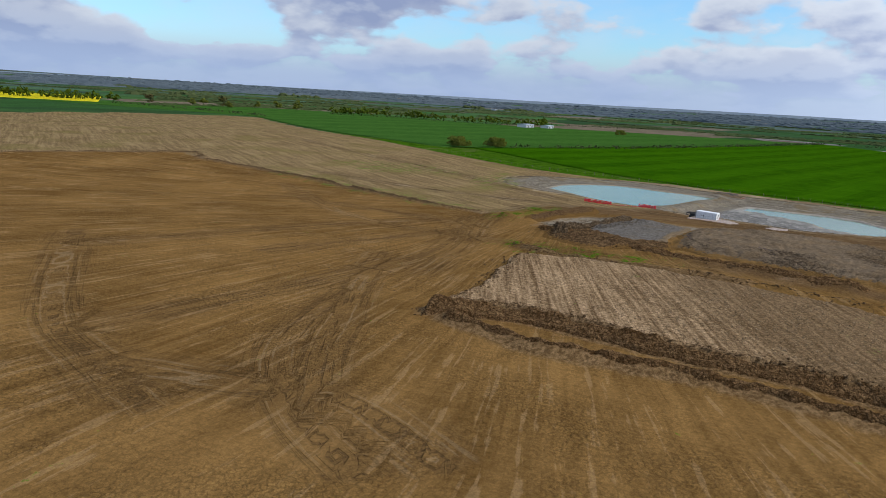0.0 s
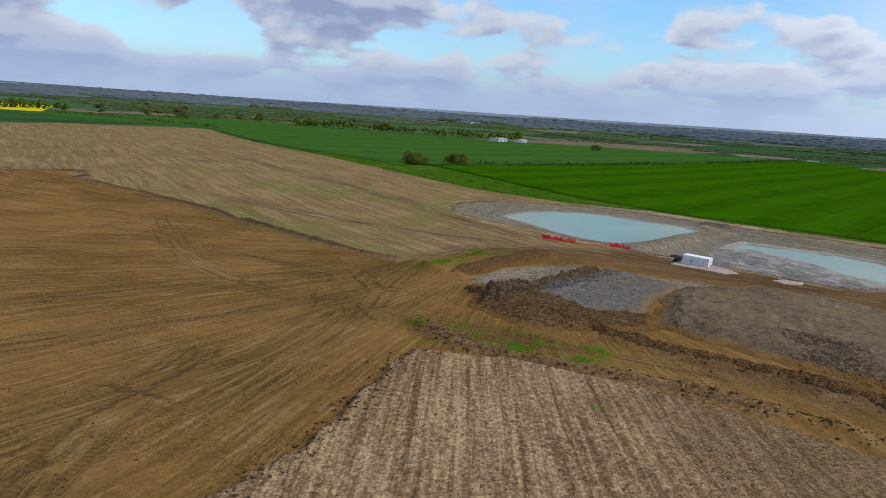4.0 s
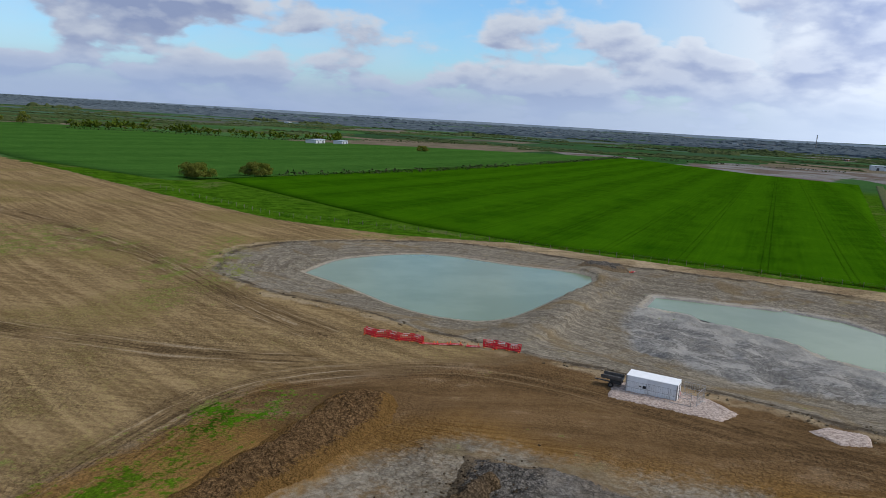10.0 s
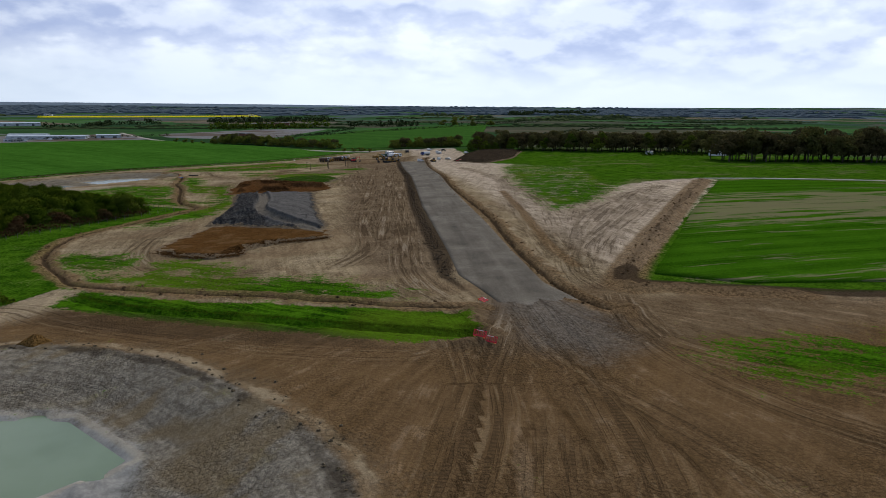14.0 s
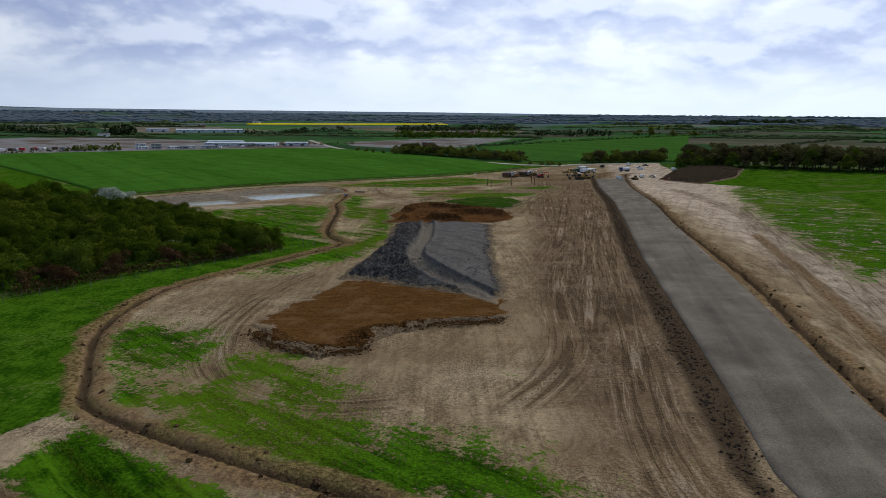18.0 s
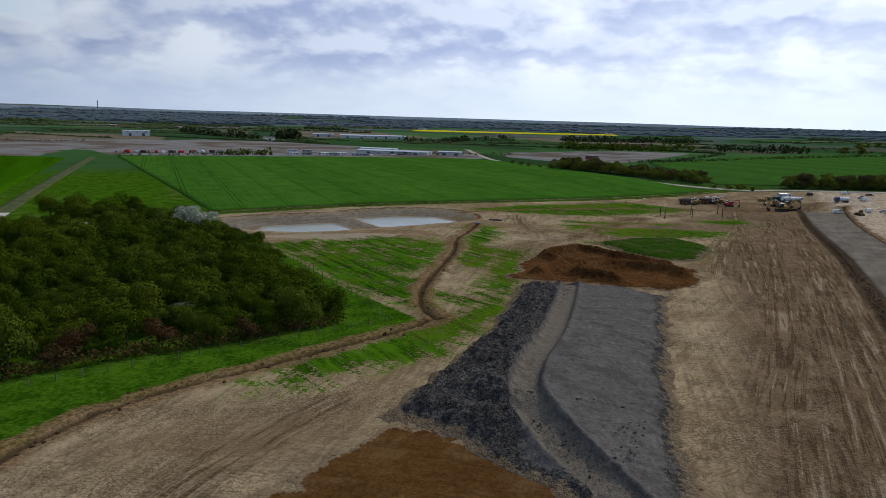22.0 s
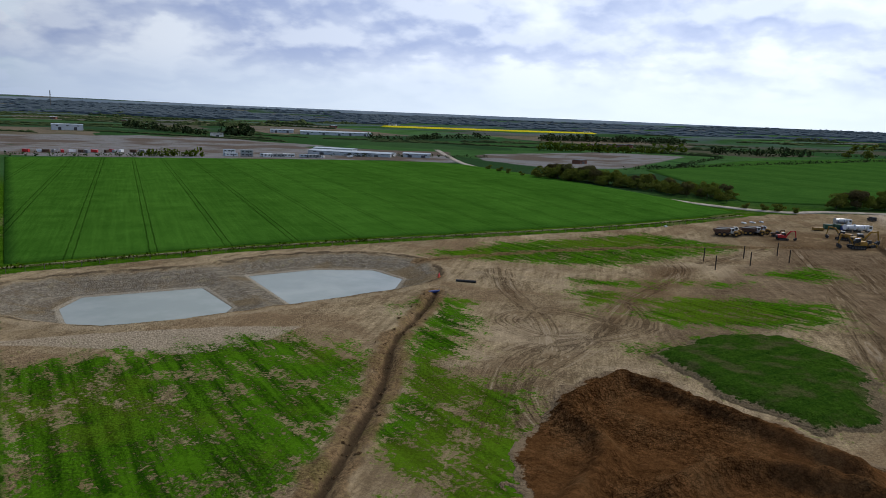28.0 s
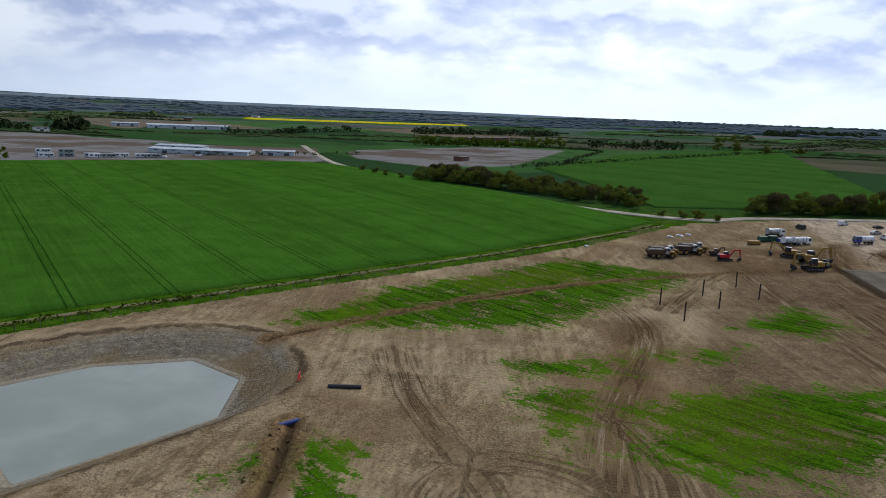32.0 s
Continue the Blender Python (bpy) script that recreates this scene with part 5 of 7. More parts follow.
def build_clods():
    mt = heap_material("loose_clods", (0.085, 0.050, 0.024), (0.25, 0.165, 0.09), (0.12, 0.08, 0.045), 0.4, 2.5)
    lines = [bend([(8, 101), (3, 88), (-1, 76), (-9, 63)]), BERM_WEST,
             bend([(10, 115), (14, 107), (20, 102), (32, 96), (45, 88), (60, 72)]), bend([(19, 137), (28, 124), (42, 105), (53, 97), (64, 86)])]
    lumps("loose_clods", scatter_lines(lines, 9.0, 1.2, 0.24, 81) + scatter_lines([bend([(-11, 63), (1, 63), (10, 57), (22, 48), (35, 39), (60, 12)])], 16.0, 1.1, 0.20, 80), mt, "loose clods along the cut banks")
    rim = scatter_lines([RIM_12 + RIM_12[:1]], 3.0, 1.4, 0.22, 82)
    lumps("loose_clods", rim, heap_material("pale_clods", (0.13, 0.10, 0.065), (0.30, 0.24, 0.16), (0.2, 0.16, 0.1), 0.4, 2.5), "pale clods round the pond rim", 83)
    more = scatter_lines([TRENCH_ROAD, TRENCH_STRIP, TRENCH_POND, bend([(344, 8), (262, 58), (185, 103), (176, 98)])], 1.4, 1.3, 0.34, 84)
    r = np.random.RandomState(86)
    slope = []
    while len(slope) < 1300:
        x, y = r.uniform(258, 356), r.uniform(164, 197)
        if inside(np.array(x), np.array(y), MOUND) > 2.5 and (y > 186 + r.rand() * 4 or (x < 282 and y > 166 and r.rand() < 0.7)):
            t = min(0.26 * max(0.0, 196.5 - y), 3.2) if x > 280 else min(0.2 * (x - 256), 2.0)
            slope.append((x, y, float(land(x, y)) + max(0.0, t) * (1 - 0.6 * max(0.0, (x - 300) / 60)) - 0.02, 0.06 + 0.16 * r.rand() ** 2))
    lumps("loose_clods", slope, heap_material("grey_clods", (0.060, 0.058, 0.055), (0.20, 0.19, 0.175), (0.12, 0.11, 0.09), 0.4, 2.0), "dark clay clods on the mound side", 87)
    crest = scatter_lines([CREST], 40.0, 2.6, 0.14, 88)
    lumps("loose_clods", [(x, y, z + 1.0, s) for x, y, z, s in crest], heap_material("crest_clods", (0.050, 0.036, 0.024), (0.190, 0.140, 0.088), (0.12, 0.09, 0.05), 0.4, 2.5), "large clods on the clay heap crest", 89)
    rub = scatter_lines([bend([(52, 126), (58, 116), (66, 106)])], 50.0, 1.1, 0.28, 90)
    lumps("loose_clods", [(x, y, z + 1.6, s) for x, y, z, s in rub], heap_material("pink_rubble", (0.10, 0.075, 0.065), (0.27, 0.21, 0.185), (0.2, 0.15, 0.13), 0.4, 2.5), "pinkish rubble on the broad heap", 91)
    front = scatter_lines([FRONT], 55.0, 1.0, 0.20, 92)
    lumps("loose_clods", [(x, y, z + 0.35, s) for x, y, z, s in front], heap_material("orange_clods", (0.07, 0.032, 0.012), (0.22, 0.12, 0.048), (0.15, 0.08, 0.03), 0.4, 2.5), "orange-brown clods along the spoil edge", 93)
    light = heap_material("dry_clods", (0.24, 0.165, 0.095), (0.50, 0.37, 0.235), (0.34, 0.24, 0.14), 0.4, 2.5)
    lumps("loose_clods", strew(PALE, 5600, 0.15, 94, 4.0), light, "dry pale clods on the stripped cut", 95)
    lumps("loose_clods", strew([(-40, 60), (-10, 66), (2, 90), (12, 112), (2, 140), (-40, 120)], 900, 0.13, 96), mt, "small clods on the stripped soil", 97)
    lumps("loose_clods", strew([(44, 119), (60, 147), (94, 128), (104, 100), (84, 78), (54, 104)], 1800, 0.22, 98), mt, "clods at the foot of the broad heap", 99)
    lumps("loose_clods", strew([(170, 160), (200, 150), (300, 145), (420, 140), (560, 130), (560, 150), (430, 160), (300, 160), (215, 172)], 2200, 0.10, 301), light, "small clods beside the gravel road", 302)
    bank = scatter_lines([[(597, 119), (430, 125), (297, 132), (253, 133.2), (215, 134.2), (190, 135)]], 9.0, 0.9, 0.22, 304)
    lumps("loose_clods", bank, heap_material("dark_road_clods", (0.060, 0.045, 0.033), (0.155, 0.120, 0.088), (0.10, 0.08, 0.06), 0.4, 2.5), "dark clods along the gravel road edge", 305)
    lumps("loose_clods", more, mt, "clods of spoil along the trenches", 85)


build_clods()


# ---- trees and hedges ----
def leaf_material(name, low, high, warm, amount=0.3, thin=0.0):
    g = Mat(name, 0.9, 0.0)
    own = g.n("ShaderNodeObjectInfo").outputs["Random"]
    isl = g.n("ShaderNodeNewGeometry").outputs["Random Per Island"]
    c = g.mix(g.math("MULTIPLY_ADD", isl, 0.6, g.math("MULTIPLY", g.step(g.noise(0.35, 3), 0.3, 0.7), 0.4)), low, high)
    c = g.mix(g.math("MULTIPLY", own, amount), c, warm)
    g.finish(c)
    if thin:
        # light comes through young leaves
        glow = g.n("ShaderNodeBsdfTranslucent", Color=c)
        both = g.n("ShaderNodeMixShader", i0=thin, i1=g.b.outputs[0], i2=glow.outputs[0])
        g.nt.links.new(both.outputs[0], g.nt.nodes["Material Output"].inputs[0])
    return g.m


BARK = plain("bark", (0.085, 0.068, 0.05), 0.9, 0.25, 6.0)
LEAVES = {
    "thicket": leaf_material("thicket_leaves", (0.017, 0.033, 0.002), (0.046, 0.076, 0.005), (0.085, 0.108, 0.009), 0.60),
    "bright": leaf_material("fresh_leaves", (0.040, 0.070, 0.006), (0.075, 0.110, 0.012), (0.12, 0.13, 0.018), 0.5, 0.2),
    "budding": leaf_material("budding_twigs", (0.040, 0.031, 0.016), (0.115, 0.092, 0.042), (0.105, 0.110, 0.028), 0.6, 0.3),
    "belt": leaf_material("belt_leaves", (0.075, 0.098, 0.012), (0.165, 0.185, 0.030), (0.115, 0.125, 0.028), 0.7, 0.4),
    "row": leaf_material("hedge_row_leaves", (0.030, 0.046, 0.016), (0.062, 0.084, 0.034), (0.06, 0.07, 0.03), 0.5),
    "russet": leaf_material("russet_twigs", (0.035, 0.016, 0.008), (0.095, 0.050, 0.022), (0.06, 0.05, 0.02), 0.4),
    "blossom": leaf_material("white_blossom", (0.07, 0.10, 0.03), (0.62, 0.63, 0.56), (0.3, 0.34, 0.22), 0.3),
    # woods near the skyline: haze mixed into the leaf colour
    "far": leaf_material("hazed_foliage", (0.052, 0.070, 0.084), (0.092, 0.114, 0.130), (0.08, 0.10, 0.11), 0.5),
}


def crown_mesh(name, wide, tall, base, count, leaf, seed, lobes=11, material=None):
    """A crown of many small leaf clumps, gathered in uneven lobes."""
    r = np.random.RandomState(seed)
    mids = []
    for k in range(lobes):
        a, q = r.rand() * 6.28, r.rand() ** 0.6
        h = 0.15 + 0.75 * r.rand()
        spread = wide * 0.5 * q * (1 - 0.55 * max(0, h - 0.4))
        mids.append((math.cos(a) * spread, math.sin(a) * spread, base + (tall - base) * h, wide * (0.17 + 0.16 * r.rand())))
    mids = np.array(mids)
    pick = mids[r.randint(0, lobes, count)]
    n = r.randn(count, 3)
    n /= np.linalg.norm(n, axis=1, keepdims=True)
    n[:, 2] = np.where(n[:, 2] < -0.3, -n[:, 2], n[:, 2])
    c = pick[:, :3] + n * pick[:, 3:4] * (0.72 + 0.36 * r.rand(count, 1)) * np.array([1, 1, 0.85])
    c[:, 2] = np.maximum(c[:, 2], base * 0.6)
    face = n + 0.24 * r.randn(count, 3)
    face /= np.linalg.norm(face, axis=1, keepdims=True)
    t = np.cross(face, r.randn(count, 3))
    t /= np.linalg.norm(t, axis=1, keepdims=True) + 1e-9
    b = np.cross(face, t)
    s = leaf * (0.5 + 0.8 * r.rand(count, 1))
    v = np.stack([c + t * s, c + b * s * 0.7 + face * s * 0.2, c - t * s, c - b * s * 0.7 - face * s * 0.1], 1).reshape(-1, 3)
    me = bpy.data.meshes.new(name)
    me.from_pydata(v.tolist(), [], np.arange(count * 4).reshape(-1, 4).tolist())
    me.materials.append(material)
    return me


def limb(bm, a, b, ra, rb, sides=6):
    a, b = Vector(a), Vector(b)
    q = (b - a).to_track_quat("Z", "Y").to_matrix()
    rings = []
    for p, rad in ((a, ra), (b, rb)):
        rings.append([bm.verts.new(p + q @ Vector((rad * math.cos(6.2832 * k / sides), rad * math.sin(6.2832 * k / sides), 0))) for k in range(sides)])
    for k in range(sides):
        bm.faces.new((rings[0][k], rings[0][(k + 1) % sides], rings[1][(k + 1) % sides], rings[1][k]))
    bm.faces.new(rings[1])


def make_tree(name, kind, wide, tall, base, count, leaf, seed, label, category="tree", group="", lobes=11):
    r = random.Random(seed)
    ob = new(name)
    tagged(ob, label, category, group)
    bm = bmesh.new()
    top = base + (tall - base) * 0.55
    limb(bm, (0, 0, -0.3), (0, 0, top), tall * 0.028, tall * 0.012)
    for k in range(6):
        a, h = k * 1.05 + r.random(), base * 0.7 + (top - base * 0.7) * (0.2 + 0.13 * k)
        limb(bm, (0, 0, h), (math.cos(a) * wide * 0.34, math.sin(a) * wide * 0.34, h + tall * 0.22), tall * 0.010, tall * 0.004, 5)
    part("trunk", bm, BARK, ob, "grey-brown bark")
    crown = new("crown", crown_mesh("crown", wide, tall, base, count, leaf, seed, lobes, LEAVES[kind]))
    crown.parent = ob
    return ob


WOOD = [(253, 258), (277, 243), (294, 231), (311, 220), (318, 224), (352, 261), (396, 316), (402, 335), (385, 372), (340, 345), (290, 300)]


def plant(first, places, seed):
    """Copies of some tree models over the given places (x, y, size)."""
    r = random.Random(seed)
    used = set()
    for x, y, s, k in places:
        m = pose(x, y, height(x, y) - 0.1, 0, 0, r.uniform(0, 360)) @ Matrix.Diagonal((s, s, s * r.uniform(0.85, 1.15), 1))
        src = first[k]
        if k not in used:
            used.add(k)
            src.matrix_basis = m
        else:
            made = copy_thing(src, pose(0, 0, 0))
            made.matrix_basis = m
    return used


def spread_in(poly, gap, seed, jitter=0.4):
    q = np.array(poly)
    r = np.random.RandomState(seed)
    xs, ys = np.meshgrid(np.arange(q[:, 0].min(), q[:, 0].max(), gap), np.arange(q[:, 1].min(), q[:, 1].max(), gap * 0.87), indexing="ij")
    xs = xs + np.where(np.arange(xs.shape[1]) % 2, gap / 2, 0)[None]
    xs, ys = xs + r.randn(*xs.shape) * gap * jitter * 0.5, ys + r.randn(*ys.shape) * gap * jitter * 0.5
    keep = inside(xs, ys, poly) > 0.6
    return list(zip(xs[keep].tolist(), ys[keep].tolist())), r


def build_trees():
    thicket = [make_tree("bush", "thicket", 5.8, 4.0 + 0.35 * k, 0.4, 4600, 0.14, 100 + k, "dark green thicket bush in fresh leaf", "bush", "bushes of the thicket", 10 + k) for k in range(4)]
    bright = [make_tree("bush", "bright", 5.4, 4.4, 0.4, 4600, 0.135, 110 + k, "fresh yellow-green thicket bush", "bush", "bushes of the thicket", 12) for k in range(2)]
    russet = [make_tree("bush", "russet", 4.6, 3.4, 0.3, 2200, 0.14, 120, "russet bare-twigged bush on the thicket edge", "bush", "bushes of the thicket", 10)]
    blossom = [make_tree("blossom_tree", "blossom", 6.5, 5.2, 0.6, 2600, 0.17, 125, "hawthorn white with blossom in the thicket", "tree", "", 12)]
    tall = [make_tree("thicket_tree", "thicket", 8.5, 8.5, 1.2, 6500, 0.17, 130 + k, "tall dark tree standing above the thicket", "tree", "tall thicket trees", 14) for k in range(2)]
    spots, r = spread_in(WOOD, 6.1, 7)
    edge = inside(np.array([p[0] for p in spots]), np.array([p[1] for p in spots]), WOOD)
    models = thicket + bright + russet + blossom + tall
    places = []
    for (x, y), e in zip(spots, edge):
        k = r.randint(0, 4) if r.rand() < 0.78 else 4 + r.randint(0, 2)
        if x < 300 and e < 7 and y < 262 and r.rand() < 0.65:
            k = 6
        s = 0.8 + 0.75 * r.rand() ** 1.5
        if math.dist((x, y), (386, 318)) < 5.5 or math.dist((x, y), (300, 249)) < 2.2 or math.dist((x, y), (363, 335)) < 3:
            k, s = 7, (1.15 if x > 350 else 0.6)
        elif (math.dist((x, y), (330, 322)) < 14 or math.dist((x, y), (295, 296)) < 12 or math.dist((x, y), (378, 350)) < 12) and r.rand() < 0.7:
            k, s = 8 + r.randint(0, 2), 0.75 + 0.35 * r.rand()
        places.append((x, y, s, k))
    places = [p for p in places if p[3] != 7] + [(386, 316, 1.5, 7), (391, 322, 1.3, 7), (381, 311, 1.2, 7), (390, 313, 1.1, 7), (300, 247, 0.85, 7), (360, 334, 0.9, 7)]
    plant(models, places, 11)

    belt = [make_tree("belt_tree", ("belt", "belt", "budding")[k % 3], 8.6, 8.6, 0.3, 2200, 0.36, 140 + k, ("fresh yellow-green tree of the roadside belt", "leafy green tree of the roadside belt", "budding brown tree of the roadside belt")[k % 3], "tree", "roadside tree belt", 12) for k in range(5)]
    places, r = [], np.random.RandomState(3)
    for row in range(3):
        for t in np.linspace(0, 1, 26):
            x, y = 796 - 76 * t + row * 5.5 + r.randn() * 1.5, 288 - 118 * t - row * 3 + r.randn() * 1.5
            places.append((x, y, (1.0 - 0.25 * t) * (0.75 + 0.4 * r.rand()), r.randint(0, 5)))
    for t in np.linspace(0, 1, 24):
        places.append((716 + 12 * r.rand() + 10 * t, 116 - 62 * t, 0.75 + 0.35 * r.rand(), (0, 2, 3)[r.randint(0, 3)]))
    for x, y in ((700, 160), (698, 152), (696, 146), (694, 138), (704, 143), (800, 300), (812, 312), (826, 322), (842, 335)):
        places.append((x, y, 0.38 + 0.15 * r.rand(), 1))
    for x, y in ((14, 450), (18, 449), (22, 453), (43, 481), (47, 481), (51, 485), (268, 930), (272, 938), (262, 926)):
        places.append((x, y, 0.85 + 0.2 * r.rand(), 1))
    for x, y in ((-386, 1016), (-330, 1032), (-325, 1068), (-276, 1027), (-255, 1112), (-230, 1141), (-192, 1103), (-290, 1040), (1390, -14), (1357, -29), (1328, -60), (1272, -81), (1704, -80), (1760, -105), (1809, -133), (1847, -169)):
        places.append((x, y, 1.1 + 0.5 * r.rand(), r.randint(0, 5)))
    plant(belt, places, 12)

    south = [make_tree("woodland_tree", ("budding", "budding", "bright", "budding")[k], 10.5, 13.5, 1.6, 1300, 0.60, 150 + k, ("bare budding tree of the southern wood", "brown budding tree of the southern wood", "fresh green tree of the southern wood", "thin budding tree of the southern wood")[k], "tree", "southern wood", 13) for k in range(4)]
    places, r = [], np.random.RandomState(5)
    for row in range(5):
        for t in np.linspace(0, 1, 30):
            x, y = np.interp(t, [0, 0.2, 0.6, 1], [684, 652, 600, 556]) + row * 7, np.interp(t, [0, 0.2, 0.6, 1], [46, -6, -72, -124]) - row * 2
            k = r.randint(0, 2) if row else (2 if r.rand() < 0.4 else 3)
            places.append((x + r.randn() * 2, y + r.randn() * 2, (0.6 if row == 0 and r.rand() < 0.5 else 1.1) * (0.7 + 0.3 * r.rand()), k))
    for row in range(4):
        for t in np.linspace(0, 1, 18):
            places.append((486 - 26 * t + row * 9 + r.randn() * 2, -84 - 120 * t + r.randn() * 2, 1.05 + 0.3 * r.rand(), r.randint(0, 2)))
    for t in np.linspace(0, 1, 16):
        places.append((668 + 20 * r.rand(), 52 - 40 * t, 0.5 + 0.25 * r.rand(), 2 if r.rand() < 0.5 else 3))
    plant(south, places, 13)


build_trees()


def clump_cloud(name, places, material, label, category, seed, leaf, per):
    """Far foliage: many small clumps in one mesh. places: x, y, width, height."""
    r = np.random.RandomState(seed)
    p = np.repeat(np.array(places), per, axis=0)
    n = len(p)
    d = r.randn(n, 3)
    d /= np.linalg.norm(d, axis=1, keepdims=True)
    z0 = land(p[:, 0], p[:, 1])
    q = r.rand(n, 1) ** 0.35
    c = np.stack([p[:, 0], p[:, 1], z0 + p[:, 3] * 0.5], -1) + d * q * np.stack([p[:, 2] / 2, p[:, 2] / 2, p[:, 3] / 2], -1)
    f = r.randn(n, 3)
    f /= np.linalg.norm(f, axis=1, keepdims=True)
    t = np.cross(f, r.randn(n, 3))
    t /= np.linalg.norm(t, axis=1, keepdims=True)
    b = np.cross(f, t)
    s = (leaf * p[:, 3] * (0.5 + 0.8 * r.rand(n)))[:, None]
    v = np.stack([c + t * s, c + b * s * 0.8, c - t * s, c - b * s * 0.8], 1).reshape(-1, 3)
    me = bpy.data.meshes.new(name)
    me.from_pydata(v.tolist(), [], np.arange(n * 4).reshape(-1, 4).tolist())
    me.materials.append(material)
    return tagged(new(name, me), label, category, kind="stuff")


def row_of(pts, gap, wide, tall, r, gaps=0.1):
    out = []
    p = resample(pts, max(2, int(sum(math.dist(a, b) for a, b in zip(pts, pts[1:])) / gap)))
    for x, y in p:
        if r.rand() > gaps:
            k = 0.6 + 0.7 * r.rand()
            out.append((x + r.randn() * gap * 0.2, y + r.randn() * gap * 0.2, wide * k, tall * k))
    return out


def hedge_strips(lines, gap, wide, tall, material, label, seed):
    """Far hedges and woods: uneven strips with a lumpy top, all in one mesh."""
    r = np.random.RandomState(seed)
    vs, fs, base = [], [], 0
    for pts in lines:
        p = resample(pts, max(4, int(math.dist(*pts) / gap)))
        n = len(p)
        d = np.array(pts[1]) - np.array(pts[0])
        off = np.array([-d[1], d[0]]) / np.hypot(*d)
        ends = np.minimum(1, np.minimum(np.arange(n), np.arange(n)[::-1]) / 1.5 + 0.15)
        h = tall * (0.45 + 0.8 * r.rand(n)) * r.uniform(0.7, 1.3) * ends
        w = wide * (0.35 + 0.3 * r.rand(n)) * ends
        z = land(p[:, 0], p[:, 1]) - 0.3
        for side, up in ((-1.0, 0.0), (-0.8, 0.7), (0.0, 1.0), (0.8, 0.7), (1.0, 0.0)):
            q = p + off * (side * w * (0.8 + 0.4 * r.rand(n)))[:, None]
            vs.append(np.column_stack([q, z + h * up * (0.85 + 0.3 * r.rand(n))]))
        k = np.arange(n - 1)
        for c in range(4):
            o = base + c * n
            fs += np.column_stack([o + k, o + k + 1, o + n + k + 1, o + n + k]).tolist()
        base += 5 * n
    me = bpy.data.meshes.new("far_woods")
    me.from_pydata(np.concatenate(vs).tolist(), [], fs)
    me.materials.append(material)
    return tagged(new("far_woods", me), label, "wood", kind="stuff")


def build_far():
    r = np.random.RandomState(21)
    hedge = []
    for pts in ([(190, 608), (330, 752), (626, 1066)], [(60, 492), (190, 605)], [(-131, 1014), (-53, 1060), (23, 1030), (112, 1040), (203, 1174)], [(-400, 930), (-330, 905), (-180, 800)],
                [(626, 1066), (900, 900)], [(203, 1174), (600, 1400)], [(940, 225), (1180, 60), (1600, -250)], [(760, 10), (900, -60), (1200, -260)], [(920, 240), (960, 200), (1040, 190), (1230, 150)],
                [(700, 660), (780, 590)], [(900, 500), (1000, 380)]):
        hedge += row_of(pts, 4.0, 5.0, 3.2, r, 0.12)
    clump_cloud("hedgerow", hedge, LEAVES["row"], "dark field hedges between the farms", "hedge", 31, 0.22, 14)
    low = row_of([(400, 358), (427, 343), (473, 313), (520, 278)], 1.3, 2.0, 0.9, r, 0.05) + row_of([(520, 278), (600, 220), (675, 165)], 1.5, 1.6, 0.7, r, 0.10)
    clump_cloud("hedgerow", low, LEAVES["thicket"], "low scrubby hedge along the wheat field", "hedge", 32, 0.3, 16)
    ditch = row_of([(191, 213), (199, 219), (222, 239), (250, 261)], 0.9, 1.7, 1.0, r, 0.05) + row_of([(116, 289), (150, 262), (186, 224)], 1.6, 1.5, 0.8, r, 0.35)
    clump_cloud("ditch_weeds", ditch, LEAVES["thicket"], "dark rank growth along a field ditch", "weeds", 40, 0.2, 22)
    skirt = row_of([(256, 256), (277, 244.5), (294, 232.5), (310, 222)], 1.1, 3.4, 2.2, r, 0.0)
    clump_cloud("undergrowth", skirt, LEAVES["russet"], "russet brambles along the thicket edge", "brambles", 43, 0.10, 60)
    skirt = row_of([(311, 222), (318, 226), (352, 263), (394, 314)], 1.3, 3.0, 2.0, r, 0.1)
    clump_cloud("undergrowth", skirt, LEAVES["thicket"], "low green growth along the thicket edge", "brambles", 44, 0.10, 60)
    reed = [(x + 0.5, y, w, h) for x, y, w, h in row_of(STRIP_DITCH, 0.5, 1.3, 0.5, r, 0.05)]
    clump_cloud("ditch_weeds", reed, LEAVES["thicket"], "dark rank weeds filling a grassy ditch", "weeds", 39, 0.16, 26)
    strip = row_of([(-135, 1090), (-95, 1130), (-55, 1150)], 5.0, 13.0, 11.0, r, 0.05) + row_of([(-50, 1150), (71, 1100), (195, 1124), (210, 1200)], 6.0, 10.0, 9.0, r, 0.12) + row_of([(-571, 973), (-475, 1012), (-440, 1044)], 6.0, 12.0, 11.0, r, 0.1) + row_of([(770, 605), (805, 571)], 3.0, 8.0, 6.0, r, 0.0) + row_of([(1242, 373), (1256, 293), (1312, 201)], 5.0, 14.0, 10.0, r, 0.05)
    clump_cloud("far_copse", strip, LEAVES["bright"], "yellow-green copse beyond the wheat", "wood", 33, 0.2, 30)
    rows = row_of([(1315, 1119), (1249, 985), (1181, 850)], 6.0, 12.0, 11.0, r, 0.1) + row_of([(1200, 835), (1240, 815)], 4.0, 14.0, 16.0, r, 0.0) + row_of([(1316, 650), (1342, 596), (1502, 609), (1626, 545)], 7.0, 12.0, 9.0, r, 0.15)
    rows += row_of([(1354, 156), (1348, 88), (1375, 39)], 6.0, 14.0, 10.0, r, 0.1) + row_of([(1463, -2), (1426, -75), (1687, -244)], 6.0, 6.0, 4.0, r, 0.1)
